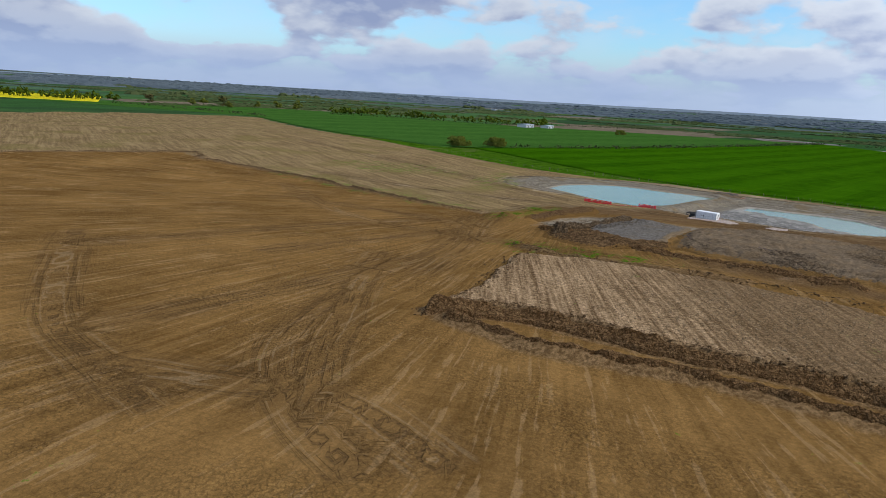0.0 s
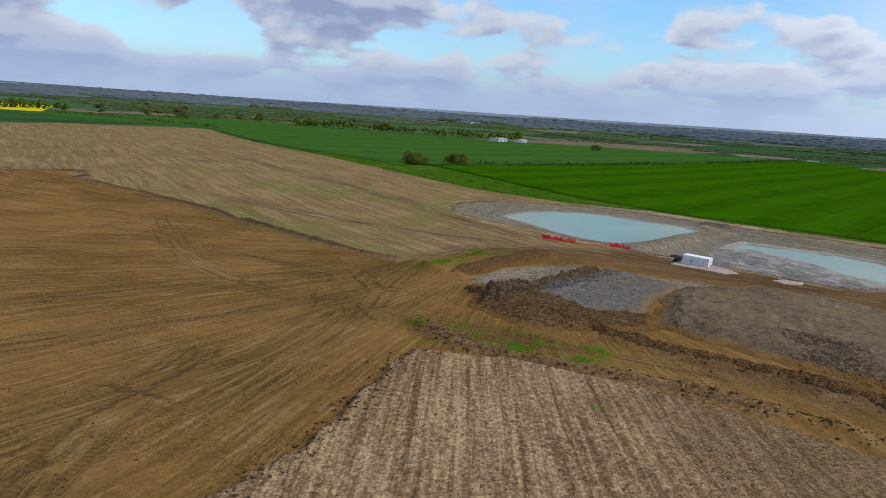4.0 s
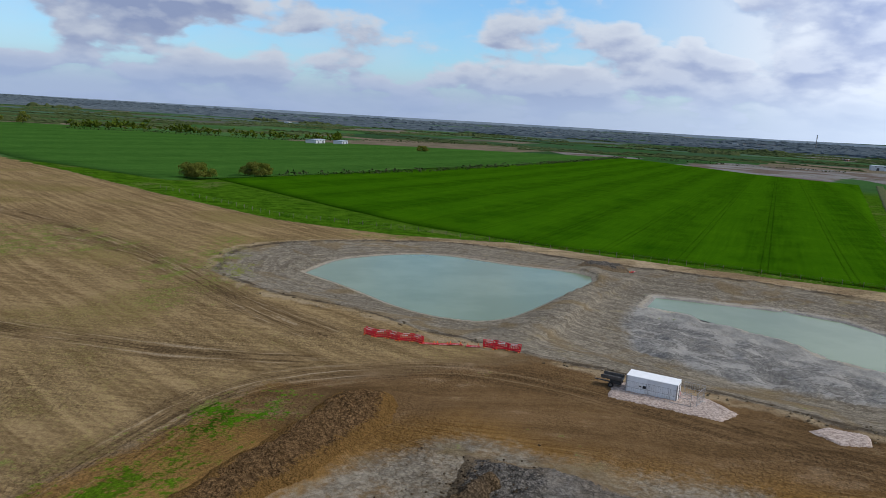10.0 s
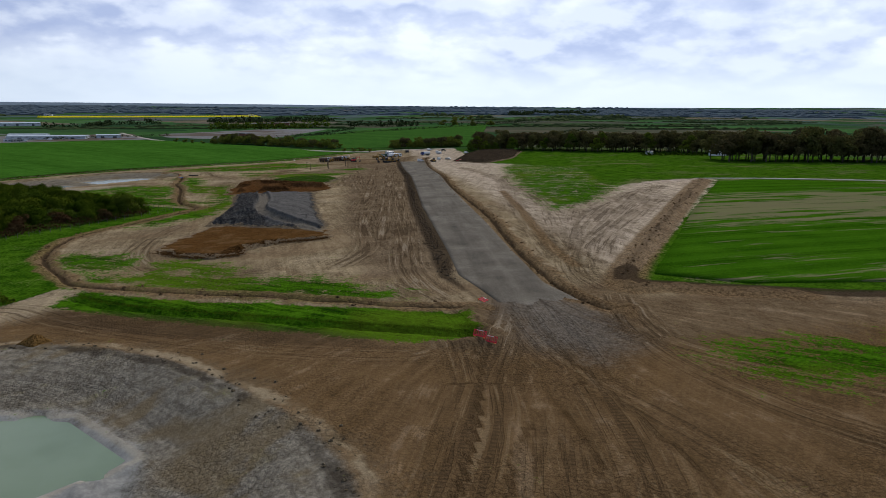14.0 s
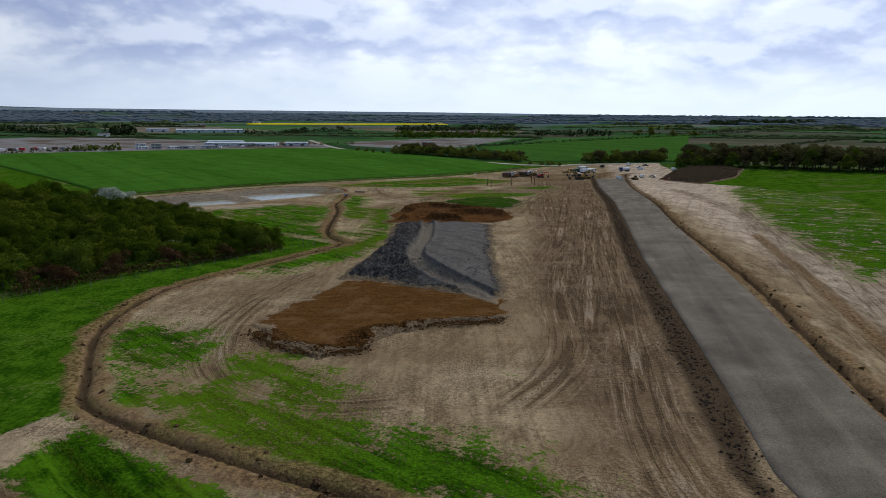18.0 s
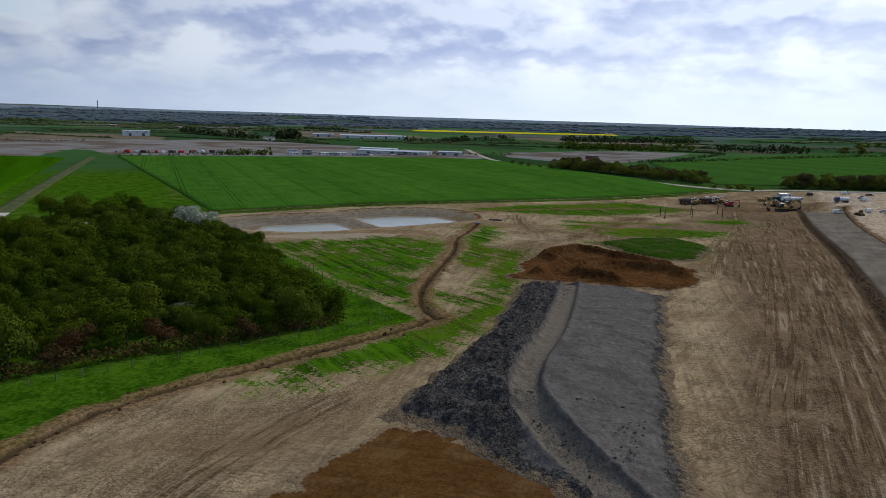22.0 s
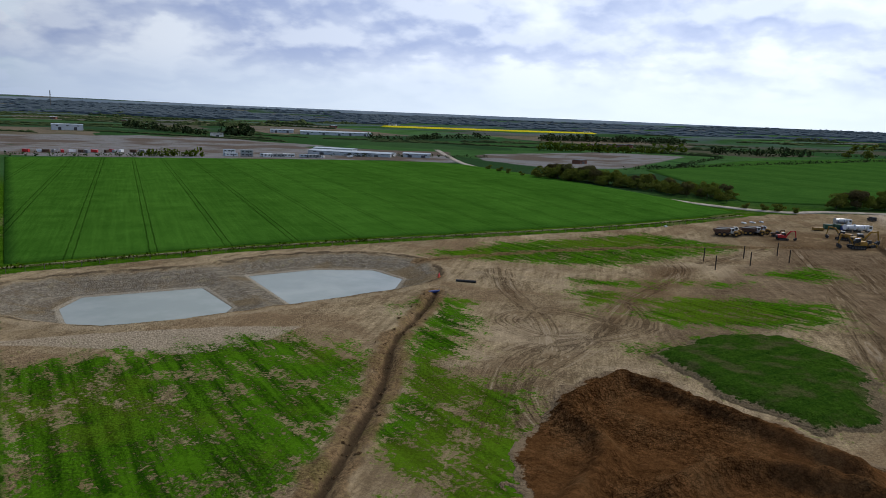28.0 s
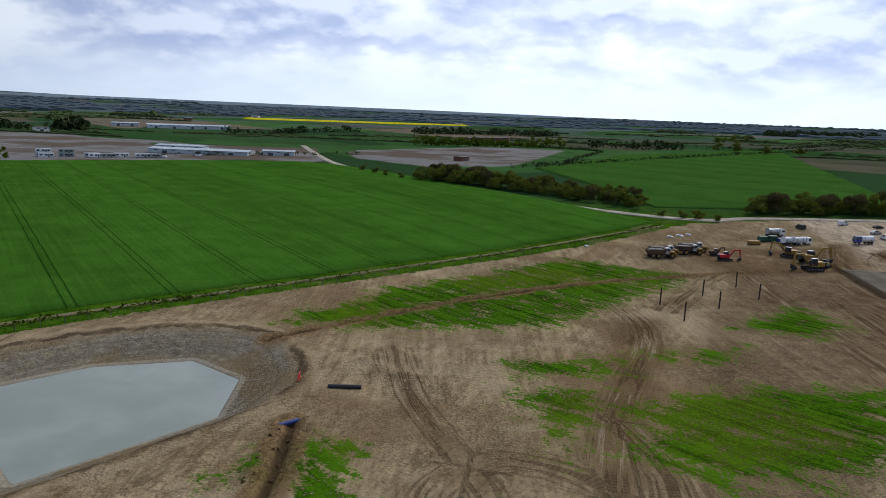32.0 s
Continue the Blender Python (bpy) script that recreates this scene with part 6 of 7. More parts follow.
    for k in range(3):
        rows += row_of([(1659 + 20 * k, 453), (1728 + 20 * k, 329), (1750 + 20 * k, 200)], 8.0, 16.0, 11.0, r, 0.1) + row_of([(2425 + 30 * k, -373), (2534 + 30 * k, -526), (2700 + 30 * k, -760)], 11.0, 22.0, 14.0, r, 0.1)
    clump_cloud("far_woods", rows, LEAVES["row"], "dark tree rows round the industrial estate", "wood", 38, 0.2, 26)
    rape = [(2100, 1020), (2330, 1110), (2660, 480), (2430, 400)]
    clear = [(1500, 750), (2330, 1110), (2660, 480), (1700, 330)]

    def lines(count, near, far, lo, hi, lean, keep_off):
        out = []
        while len(out) < count:
            a, d = r.uniform(-0.6, 2.2), near + (far - near) * r.rand()
            x, y = 250 + d * math.sin(a), 180 + d * math.cos(a)
            turn, ll = r.uniform(-lean, lean) + a + 1.57, r.uniform(lo, hi)
            ends = [(x - ll / 2 * math.sin(turn), y - ll / 2 * math.cos(turn)), (x + ll / 2 * math.sin(turn), y + ll / 2 * math.cos(turn))]
            if inside(np.array([p[0] for p in ends]), np.array([p[1] for p in ends]), keep_off).max() < -30:
                out.append(ends)
        return out

    hedge_strips(lines(150, 1050, 2300, 80, 420, 0.9, clear), 5.0, 7.0, 3.4, LEAVES["row"], "hedges and copses in the middle distance", 34)
    hedge_strips(lines(26, 1500, 2400, 50, 160, 0.6, clear), 6.0, 26.0, 8.0, LEAVES["row"], "small copses among the far fields", 37)
    hedge_strips(lines(260, 2300, 4400, 200, 900, 0.3, rape), 14.0, 30.0, 7.5, LEAVES["far"], "woods on the flat horizon with blue-grey haze in their colour", 35)


build_far()


def build_backdrop():
    # added skyline sheet that glows blue-grey in place of distant haze
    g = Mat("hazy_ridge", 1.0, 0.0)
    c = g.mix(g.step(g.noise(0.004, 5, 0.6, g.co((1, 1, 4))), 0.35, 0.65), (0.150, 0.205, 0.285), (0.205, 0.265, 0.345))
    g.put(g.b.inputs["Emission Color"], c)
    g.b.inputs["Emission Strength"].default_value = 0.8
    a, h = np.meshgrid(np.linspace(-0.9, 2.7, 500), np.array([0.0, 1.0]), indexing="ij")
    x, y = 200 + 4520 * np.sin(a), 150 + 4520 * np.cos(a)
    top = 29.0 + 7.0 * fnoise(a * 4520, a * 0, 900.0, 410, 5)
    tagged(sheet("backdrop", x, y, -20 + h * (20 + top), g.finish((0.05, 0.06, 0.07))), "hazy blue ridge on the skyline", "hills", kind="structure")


build_backdrop()


# ---- built things ----
def box(bm, x0, y0, z0, x1, y1, z1, bevel=0.0, taper=0.0):
    """A block between two corners, with rounded edges; taper narrows its top."""
    made = bmesh.ops.create_cube(bm, size=1)["verts"]
    for v in made:
        k = 1 - taper * (v.co.z + 0.5)
        v.co = Vector(((x0 + x1) / 2 + v.co.x * (x1 - x0) * k, (y0 + y1) / 2 + v.co.y * (y1 - y0) * k, (z0 + z1) / 2 + v.co.z * (z1 - z0)))
    if bevel:
        edges = list({e for v in made for e in v.link_edges})
        bmesh.ops.bevel(bm, geom=edges, offset=bevel, segments=1, affect="EDGES")
    return bm


def block(*a, **k):
    return box(bmesh.new(), *a, **k)


def drum(bm, x, y, z, rad, length, along="y", sides=16, bevel=0.0):
    made = bmesh.ops.create_cone(bm, cap_ends=True, segments=sides, radius1=rad, radius2=rad, depth=length)["verts"]
    turn = {"x": Matrix.Rotation(math.pi / 2, 3, "Y"), "y": Matrix.Rotation(math.pi / 2, 3, "X"), "z": Matrix.Identity(3)}[along]
    for v in made:
        v.co = turn @ v.co + Vector((x, y, z))
    if bevel:
        edges = [e for e in {e for v in made for e in v.link_edges} if len(e.link_faces) == 2 and e.calc_face_angle(0) > 1.0]
        bmesh.ops.bevel(bm, geom=edges, offset=bevel, segments=2, affect="EDGES")
    return bm


def prism(bm, outline, y0, y1):
    """A plate with an outline in x and z, from y0 to y1."""
    a = [bm.verts.new((x, y0, z)) for x, z in outline]
    b = [bm.verts.new((x, y1, z)) for x, z in outline]
    bm.faces.new(a)
    bm.faces.new(b[::-1])
    for k in range(len(a)):
        bm.faces.new((a[k], b[k], b[(k + 1) % len(b)], a[(k + 1) % len(a)]))
    bmesh.ops.recalc_face_normals(bm, faces=bm.faces)
    return bm


P = {
    "white": plain("white_paint", (0.72, 0.73, 0.74), 0.45, 0.06, 1.5), "yellow": plain("machine_yellow", (0.40, 0.215, 0.030), 0.6, 0.3, 2.0), "red": plain("red_paint", (0.50, 0.018, 0.018), 0.45, 0.12, 2.0),
    "plastic": plain("red_plastic", (0.62, 0.012, 0.03), 0.5, 0.12, 3.0), "tyre": plain("tyre_rubber", (0.022, 0.021, 0.02), 0.9, 0.25, 3.0), "steel": plain("worn_steel", (0.16, 0.15, 0.14), 0.5, 0.25, 3.0, 0.6),
    "dark": plain("dark_paint", (0.030, 0.030, 0.032), 0.6, 0.2, 2.0), "glass": plain("dark_glass", (0.02, 0.026, 0.03), 0.08, 0.05, 1.0, 0.0, 0.0, 0.8), "rust": plain("muddy_steel", (0.115, 0.060, 0.035), 0.85, 0.3, 1.5),
    "post": plain("tarred_timber", (0.030, 0.024, 0.020), 0.9, 0.25, 4.0), "fence": plain("weathered_timber", (0.15, 0.125, 0.095), 0.9, 0.25, 4.0), "galv": plain("galvanised_steel", (0.36, 0.37, 0.38), 0.4, 0.12, 4.0, 0.7),
    "green": plain("green_paint", (0.02, 0.085, 0.05), 0.5, 0.15, 2.0), "blue": plain("blue_paint", (0.02, 0.05, 0.22), 0.5, 0.15, 2.0), "silver": plain("silver_paint", (0.45, 0.46, 0.47), 0.35, 0.08, 1.5, 0.5),
    "slate": plain("slate_roof", (0.075, 0.078, 0.09), 0.7, 0.2, 2.0), "render": plain("white_render", (0.62, 0.61, 0.58), 0.8, 0.1, 1.0), "brick": plain("red_brick", (0.22, 0.09, 0.055), 0.85, 0.2, 3.0),
    "cladding": plain("pale_cladding", (0.50, 0.53, 0.56), 0.5, 0.08, 0.4), "roof": plain("grey_sheet_roof", (0.34, 0.39, 0.44), 0.45, 0.1, 0.3), "lamp": plain("clear_lamp_lens", (0.7, 0.7, 0.66), 0.15, 0.05, 2.0),
    "orange": plain("orange_plastic", (0.75, 0.16, 0.02), 0.5, 0.1, 3.0), "concrete": plain("pale_concrete", (0.42, 0.40, 0.36), 0.9, 0.15, 0.8),
}


def wheel(parent, x, y, rad, wide, rim="yellow"):
    w = part("wheel", drum(bmesh.new(), x, y, rad, rad, wide, "y", 18, rad * 0.12), P["tyre"], parent)
    part("rim", drum(bmesh.new(), x, y, rad, rad * 0.52, wide * 1.06, "y", 12), P[rim], w)


def dump_truck(x, y, turn):
    ob = thing("dump_truck", x, y, turn, None, "articulated dump truck, muddy brown body and yellow cab", "dump truck", "parked dump trucks")
    for wx in (-3.4, -1.5, 3.3):
        for s in (-1, 1):
            wheel(ob, wx, s * 1.15, 0.92, 0.68)
    bm = prism(bmesh.new(), [(-5.3, 2.5), (-4.7, 1.45), (0.1, 1.45), (0.9, 2.2), (1.1, 3.15), (0.5, 3.2), (0.3, 2.9), (-4.9, 2.95)], -1.45, 1.45)
    tub = part("tipping_body", bm, P["rust"], ob, "muddy steel tipping body")
    part("load_floor", prism(bmesh.new(), [(-4.7, 2.96), (0.2, 2.92), (0.2, 2.98), (-4.7, 3.02)], -1.25, 1.25), P["dark"], tub)
    part("chassis", block(-4.6, -0.45, 0.95, 1.6, 0.45, 1.44, 0.06), P["dark"], ob)
    part("bonnet", prism(bmesh.new(), [(2.4, 1.0), (5.0, 1.0), (5.1, 1.6), (4.6, 2.1), (2.6, 2.4)], -1.2, 1.2), P["yellow"], ob)
    cab = part("cab", prism(bmesh.new(), [(1.3, 1.3), (2.9, 1.3), (3.0, 2.4), (2.7, 3.35), (1.45, 3.4)], -0.75, 0.75), P["white"], ob, "white cab roof and pillars")
    part("windscreen", prism(bmesh.new(), [(2.98, 2.45), (3.02, 2.45), (2.76, 3.2), (2.72, 3.2)], -0.66, 0.66), P["glass"], cab)
    for s in (-1, 1):
        part("side_window", block(1.6, s * 0.752 - 0.01, 2.4, 2.6, s * 0.752 + 0.01, 3.15), P["glass"], cab)
        part("mudguard", prism(bmesh.new(), [(2.2, 1.85), (4.3, 1.85), (4.4, 1.95), (2.1, 2.0)], s * 1.15 - 0.4, s * 1.15 + 0.4), P["yellow"], ob)
        part("headlight", block(5.06, s * 0.85 - 0.15, 1.25, 5.14, s * 0.85 + 0.15, 1.45), P["lamp"], ob)
    part("exhaust", drum(bmesh.new(), 1.9, -1.0, 2.7, 0.09, 1.3, "z", 8), P["steel"], ob)
    return ob


def excavator(x, y, turn, swing, size, paint, label, reach=1.0):
    """A tracked excavator; swing turns its house over the tracks."""
    ob = thing("excavator", x, y, turn, None, label, "excavator", "parked excavators")
    c, s_ = math.cos(radians(swing)), math.sin(radians(swing))

    def up(bm):
        for v in bm.verts:
            v.co = Vector(((v.co.x * c - v.co.y * s_), (v.co.x * s_ + v.co.y * c), v.co.z)) * size
        return bm

    for s in (-1, 1):
        bm = prism(bmesh.new(), [(-2.2, 0.45), (-1.9, 0.05), (1.9, 0.05), (2.2, 0.45), (1.95, 0.9), (-1.95, 0.9)], s * 1.15 - 0.3, s * 1.15 + 0.3)
        for v in bm.verts:
            v.co *= size
        t = part("track", bm, P["tyre"], ob)
        for k in range(5):
            bm = drum(bmesh.new(), -1.5 + 0.75 * k, s * 1.15, 0.42, 0.26, 0.64, "y", 10)
            for v in bm.verts:
                v.co *= size
            part("roller", bm, P["steel"], t)
    part("turntable", up(drum(bmesh.new(), 0, 0, 0.95, 0.75, 0.35, "z", 16)), P["dark"], ob)
    part("house", up(prism(bmesh.new(), [(-2.2, 1.1), (1.2, 1.1), (1.2, 1.7), (0.2, 2.15), (-1.9, 2.2), (-2.3, 1.9)], -1.2, 1.2)), P[paint], ob)
    part("counterweight", up(block(-2.75, -1.15, 1.15, -2.2, 1.15, 2.1, 0.12)), P["dark"], ob)
    cab = part("cab", up(prism(bmesh.new(), [(-0.3, 1.3), (1.35, 1.3), (1.4, 2.1), (1.05, 2.95), (-0.25, 2.95)], 0.25, 1.2)), P["dark"], ob, "dark framed cab")
    part("windscreen", up(prism(bmesh.new(), [(1.41, 1.5), (1.43, 2.1), (1.1, 2.85), (1.07, 2.85)], 0.33, 1.12)), P["glass"], cab)
    part("cab_roof", up(block(-0.32, 0.22, 2.95, 1.1, 1.23, 3.03, 0.02)), P["white"], cab, "white cab roof")
    k = reach
    part("boom", up(prism(bmesh.new(), [(0.9, 1.5), (1.4, 1.5), (2.9 * k, 3.5), (4.8 * k, 3.75), (4.85 * k, 4.05), (2.7 * k, 4.0)], -0.25, 0.12)), P[paint], ob)
    part("boom_ram", up(prism(bmesh.new(), [(1.4, 1.35), (1.6, 1.35), (2.9 * k, 3.3), (2.75 * k, 3.4)], -0.14, 0.0)), P["steel"], ob)
    part("dipper_arm", up(prism(bmesh.new(), [(4.5 * k, 4.2), (5.0 * k, 4.1), (5.35 * k, 1.3), (5.1 * k, 1.25)], -0.2, 0.08)), P[paint], ob)
    part("bucket", up(prism(bmesh.new(), [(5.45 * k, 1.4), (5.0 * k, 1.2), (4.35 * k, 0.7), (4.5 * k, 0.12), (5.1 * k, 0.08), (5.5 * k, 0.6)], -0.6, 0.5)), P["dark"], ob, "dark steel bucket")
    return ob


def tanker(x, y, turn, label, cab_paint="white", tank="white"):
    ob = thing("tanker_truck", x, y, turn, None, label, "tanker truck", "tanker trucks")
    for wx in (-2.6, -1.3, 2.8):
        for s in (-1, 1):
            wheel(ob, wx, s * 0.98, 0.5, 0.34, "steel")
    part("chassis", block(-3.6, -0.45, 0.7, 3.4, 0.45, 0.98, 0.04), P["dark"], ob)
    t = part("tank", drum(bmesh.new(), -0.9, 0, 2.05, 1.1, 5.2, "x", 20, 0.25), P[tank], ob)
    part("hatch", drum(bmesh.new(), -0.9, 0, 3.18, 0.3, 0.14, "z", 12), P["steel"], t)
    for bx in (-2.4, 0.4):
        part("tank_band", drum(bmesh.new(), bx, 0, 2.05, 1.13, 0.12, "x", 20), P["blue"], t)
    cab = part("cab", prism(bmesh.new(), [(2.0, 0.75), (4.1, 0.75), (4.15, 1.7), (3.95, 2.9), (2.0, 3.0)], -1.15, 1.15), P[cab_paint], ob)
    part("windscreen", prism(bmesh.new(), [(4.16, 1.75), (4.19, 1.75), (4.0, 2.7), (3.97, 2.7)], -1.0, 1.0), P["glass"], cab)
    for s in (-1, 1):
        part("side_window", block(2.7, s * 1.152 - 0.01, 1.75, 3.8, s * 1.152 + 0.01, 2.6), P["glass"], cab)
        part("headlight", block(4.13, s * 0.85 - 0.16, 0.95, 4.19, s * 0.85 + 0.16, 1.15), P["lamp"], cab)
    return ob


def car(x, y, turn, paint, label, van=False):
    ob = thing("van" if van else "car", x, y, turn, None, label, "van" if van else "car", "parked cars and vans")
    shape = [(-2.3, 0.35), (2.3, 0.35), (2.35, 0.9), (1.6, 1.15), (0.9, 1.9), (-2.2, 1.95), (-2.35, 0.8)] if van else [(-2.1, 0.35), (2.1, 0.35), (2.2, 0.75), (1.2, 0.98), (0.5, 1.45), (-1.0, 1.47), (-1.9, 1.0), (-2.2, 0.85)]
    part("body", prism(bmesh.new(), shape, -0.88, 0.88), P[paint], ob)
    glass = [(1.45, 1.2), (0.92, 1.78), (0.2, 1.8), (0.2, 1.2)] if van else [(1.05, 1.0), (0.48, 1.38), (-0.95, 1.4), (-1.65, 1.02)]
    for s in (-1, 1):
        part("side_window", prism(bmesh.new(), glass, s * 0.885 - 0.008, s * 0.885 + 0.008), P["glass"], ob)
        for wx in (-1.4, 1.4):
            wheel(ob, wx, s * 0.8, 0.34, 0.24, "silver")
        part("headlight", block(2.14, s * 0.6 - 0.15, 0.62, 2.24, s * 0.6 + 0.15, 0.76), P["lamp"], ob)
    part("windscreen", prism(bmesh.new(), [(1.6, 1.17), (1.64, 1.17), (0.95, 1.88), (0.91, 1.86)] if van else [(1.2, 1.0), (1.24, 1.0), (0.53, 1.44), (0.49, 1.43)], -0.76, 0.76), P["glass"], ob)
    return ob


def tank_unit(x, y, turn, paint, label, ll=3.0, hh=1.9, name="fuel_tank"):
    ob = thing(name, x, y, turn, None, label, "storage tank", "site tanks and bins")
    b = part("body", block(-ll / 2, -1.1, 0.18, ll / 2, 1.1, hh, 0.08, 0.03), P[paint], ob)
    part("lid", block(-ll / 2 - 0.04, -1.14, hh, ll / 2 + 0.04, 1.14, hh + 0.08, 0.02), P[paint], b)
    for s in (-1, 1):
        part("skid", block(-ll / 2, s * 0.8 - 0.1, 0.0, ll / 2, s * 0.8 + 0.1, 0.2), P["dark"], ob)
        for k in range(4):
            part("rib", block(-ll / 2 + 0.3 + k * (ll - 0.6) / 3 - 0.05, s * 1.1 - 0.03, 0.25, -ll / 2 + 0.3 + k * (ll - 0.6) / 3 + 0.05, s * 1.1 + 0.03, hh - 0.1), P[paint], b)
    return ob


def dozer(x, y, turn, label):
    ob = thing("bulldozer", x, y, turn, None, label, "bulldozer")
    for s in (-1, 1):
        part("track", prism(bmesh.new(), [(-1.9, 0.5), (-1.5, 0.05), (1.5, 0.05), (1.9, 0.5), (1.6, 1.0), (-1.6, 1.0)], s * 1.1 - 0.3, s * 1.1 + 0.3), P["tyre"], ob)
    part("body", prism(bmesh.new(), [(-1.7, 0.6), (1.7, 0.6), (1.8, 1.6), (0.3, 1.7), (-1.7, 1.5)], -0.75, 0.75), P["yellow"], ob)
    part("cab", block(-1.3, -0.7, 1.5, 0.2, 0.7, 2.7, 0.08, 0.12), P["dark"], ob)
    part("blade", prism(bmesh.new(), [(2.3, 0.1), (2.5, 0.1), (2.35, 0.6), (2.5, 1.15), (2.3, 1.15), (2.2, 0.6)], -1.7, 1.7), P["yellow"], ob)
    return ob


def build_compound():
    dump_truck(612.5, 173.0, -72)
    dump_truck(616.5, 171.5, -75)
    dump_truck(622.0, 162.5, -74)
    dump_truck(627.0, 160.0, -70)
    excavator(623.5, 153.5, -100, 10, 0.75, "rust", "small muddy brown excavator by the dump trucks", 0.8)
    excavator(615.5, 152.0, -75, -6, 0.95, "red", "red tracked excavator with its arm raised")
    excavator(608.5, 127.0, 100, 8, 1.35, "yellow", "large yellow excavator reaching over bare soil")
    excavator(620.0, 124.0, -78, 0, 1.35, "yellow", "large yellow excavator with its bucket grounded")
    excavator(628.0, 128.0, 60, 15, 1.2, "yellow", "yellow excavator parked behind the others")
    dozer(614.0, 121.5, -40, "yellow bulldozer between the excavators")
    dozer(604.0, 92.0, 30, "yellow bulldozer beside the gravel road")
    tank_unit(647.5, 134.5, -70, "yellow", "yellow steel skip on bare ground", 4.2, 1.3, "skip")
    tank_unit(655.0, 129.5, -72, "green", "green steel fuel tank", 3.2, 2.0)
    tank_unit(655.5, 125.8, -72, "green", "dark green steel fuel tank", 3.0, 2.2)
    tank_unit(653.0, 123.2, -72, "blue", "blue steel tank beside the green ones", 2.6, 1.8)
    tanker(650.5, 120.8, -66, "white tanker truck with a dark chassis")
    tanker(651.5, 117.0, -66, "white bowser truck parked alongside")
    tanker(666.5, 122.0, -66, "silver tanker truck behind the fuel tanks", "white", "silver")
    tanker(657.5, 92.5, 108, "white tanker with blue cab on the compound", "blue", "white")
    car(686, 106, 20, "dark", "dark four-wheel-drive parked on the compound", True)
    car(698, 85, -60, "white", "white van parked by the entrance", True)
    car(679, 79.6, -70, "silver", "silver car parked on the compound")
    car(692, 73.3, -70, "dark", "dark car parked on the compound")
    car(668.6, 80.0, 40, "white", "white pickup van on the compound", True)
    car(619, 86, 10, "white", "white van beside the gravel road", True)
    car(596, 73.0, 60, "red", "red car beside the topsoil stockpile")
    car(618, 79, 60, "silver", "silver car beside the gravel road")
    car(610, 101, -80, "white", "white van at the road end", True)
    car(663, 57.5, -40, "white", "white van near the wood", True)
    for k, (x, y) in enumerate(((546, 183), (531, 180), (561, 170), (547, 169), (576, 158), (561, 156))):
        ob = thing("warning_post", x, y, 0, None, "black timber pole standing in bare soil", "post", "black timber poles")
        bm = drum(bmesh.new(), 0, 0, 2.0, 0.17, 4.6, "z", 10)
        if k == 4:
            for v in bm.verts:
                v.co.x += 0.10 * v.co.z
        part("pole", bm, P["post"], ob)
        part("cap", drum(bmesh.new(), 0.43 if k == 4 else 0, 0, 4.32, 0.19, 0.08, "z", 10), P["dark"], ob)
    # sheets and bales on the verge
    for x, y, s in ((655, 160, 1.6), (659, 156, 1.2), (652, 164, 1.4), (621, 197, 0.8)):
        ob = thing("sheeting_bundle", x, y, 30 * s, None, "white bundle of plastic sheeting on the verge", "bundle", "white bundles")
        part("wrap", block(-s, -0.6, 0, s, 0.6, 0.55, 0.15, 0.2), P["white"], ob)
        part("strap", block(-0.08, -0.615, 0, 0.08, 0.615, 0.57, 0.0, 0.16), P["dark"], ob)


build_compound()


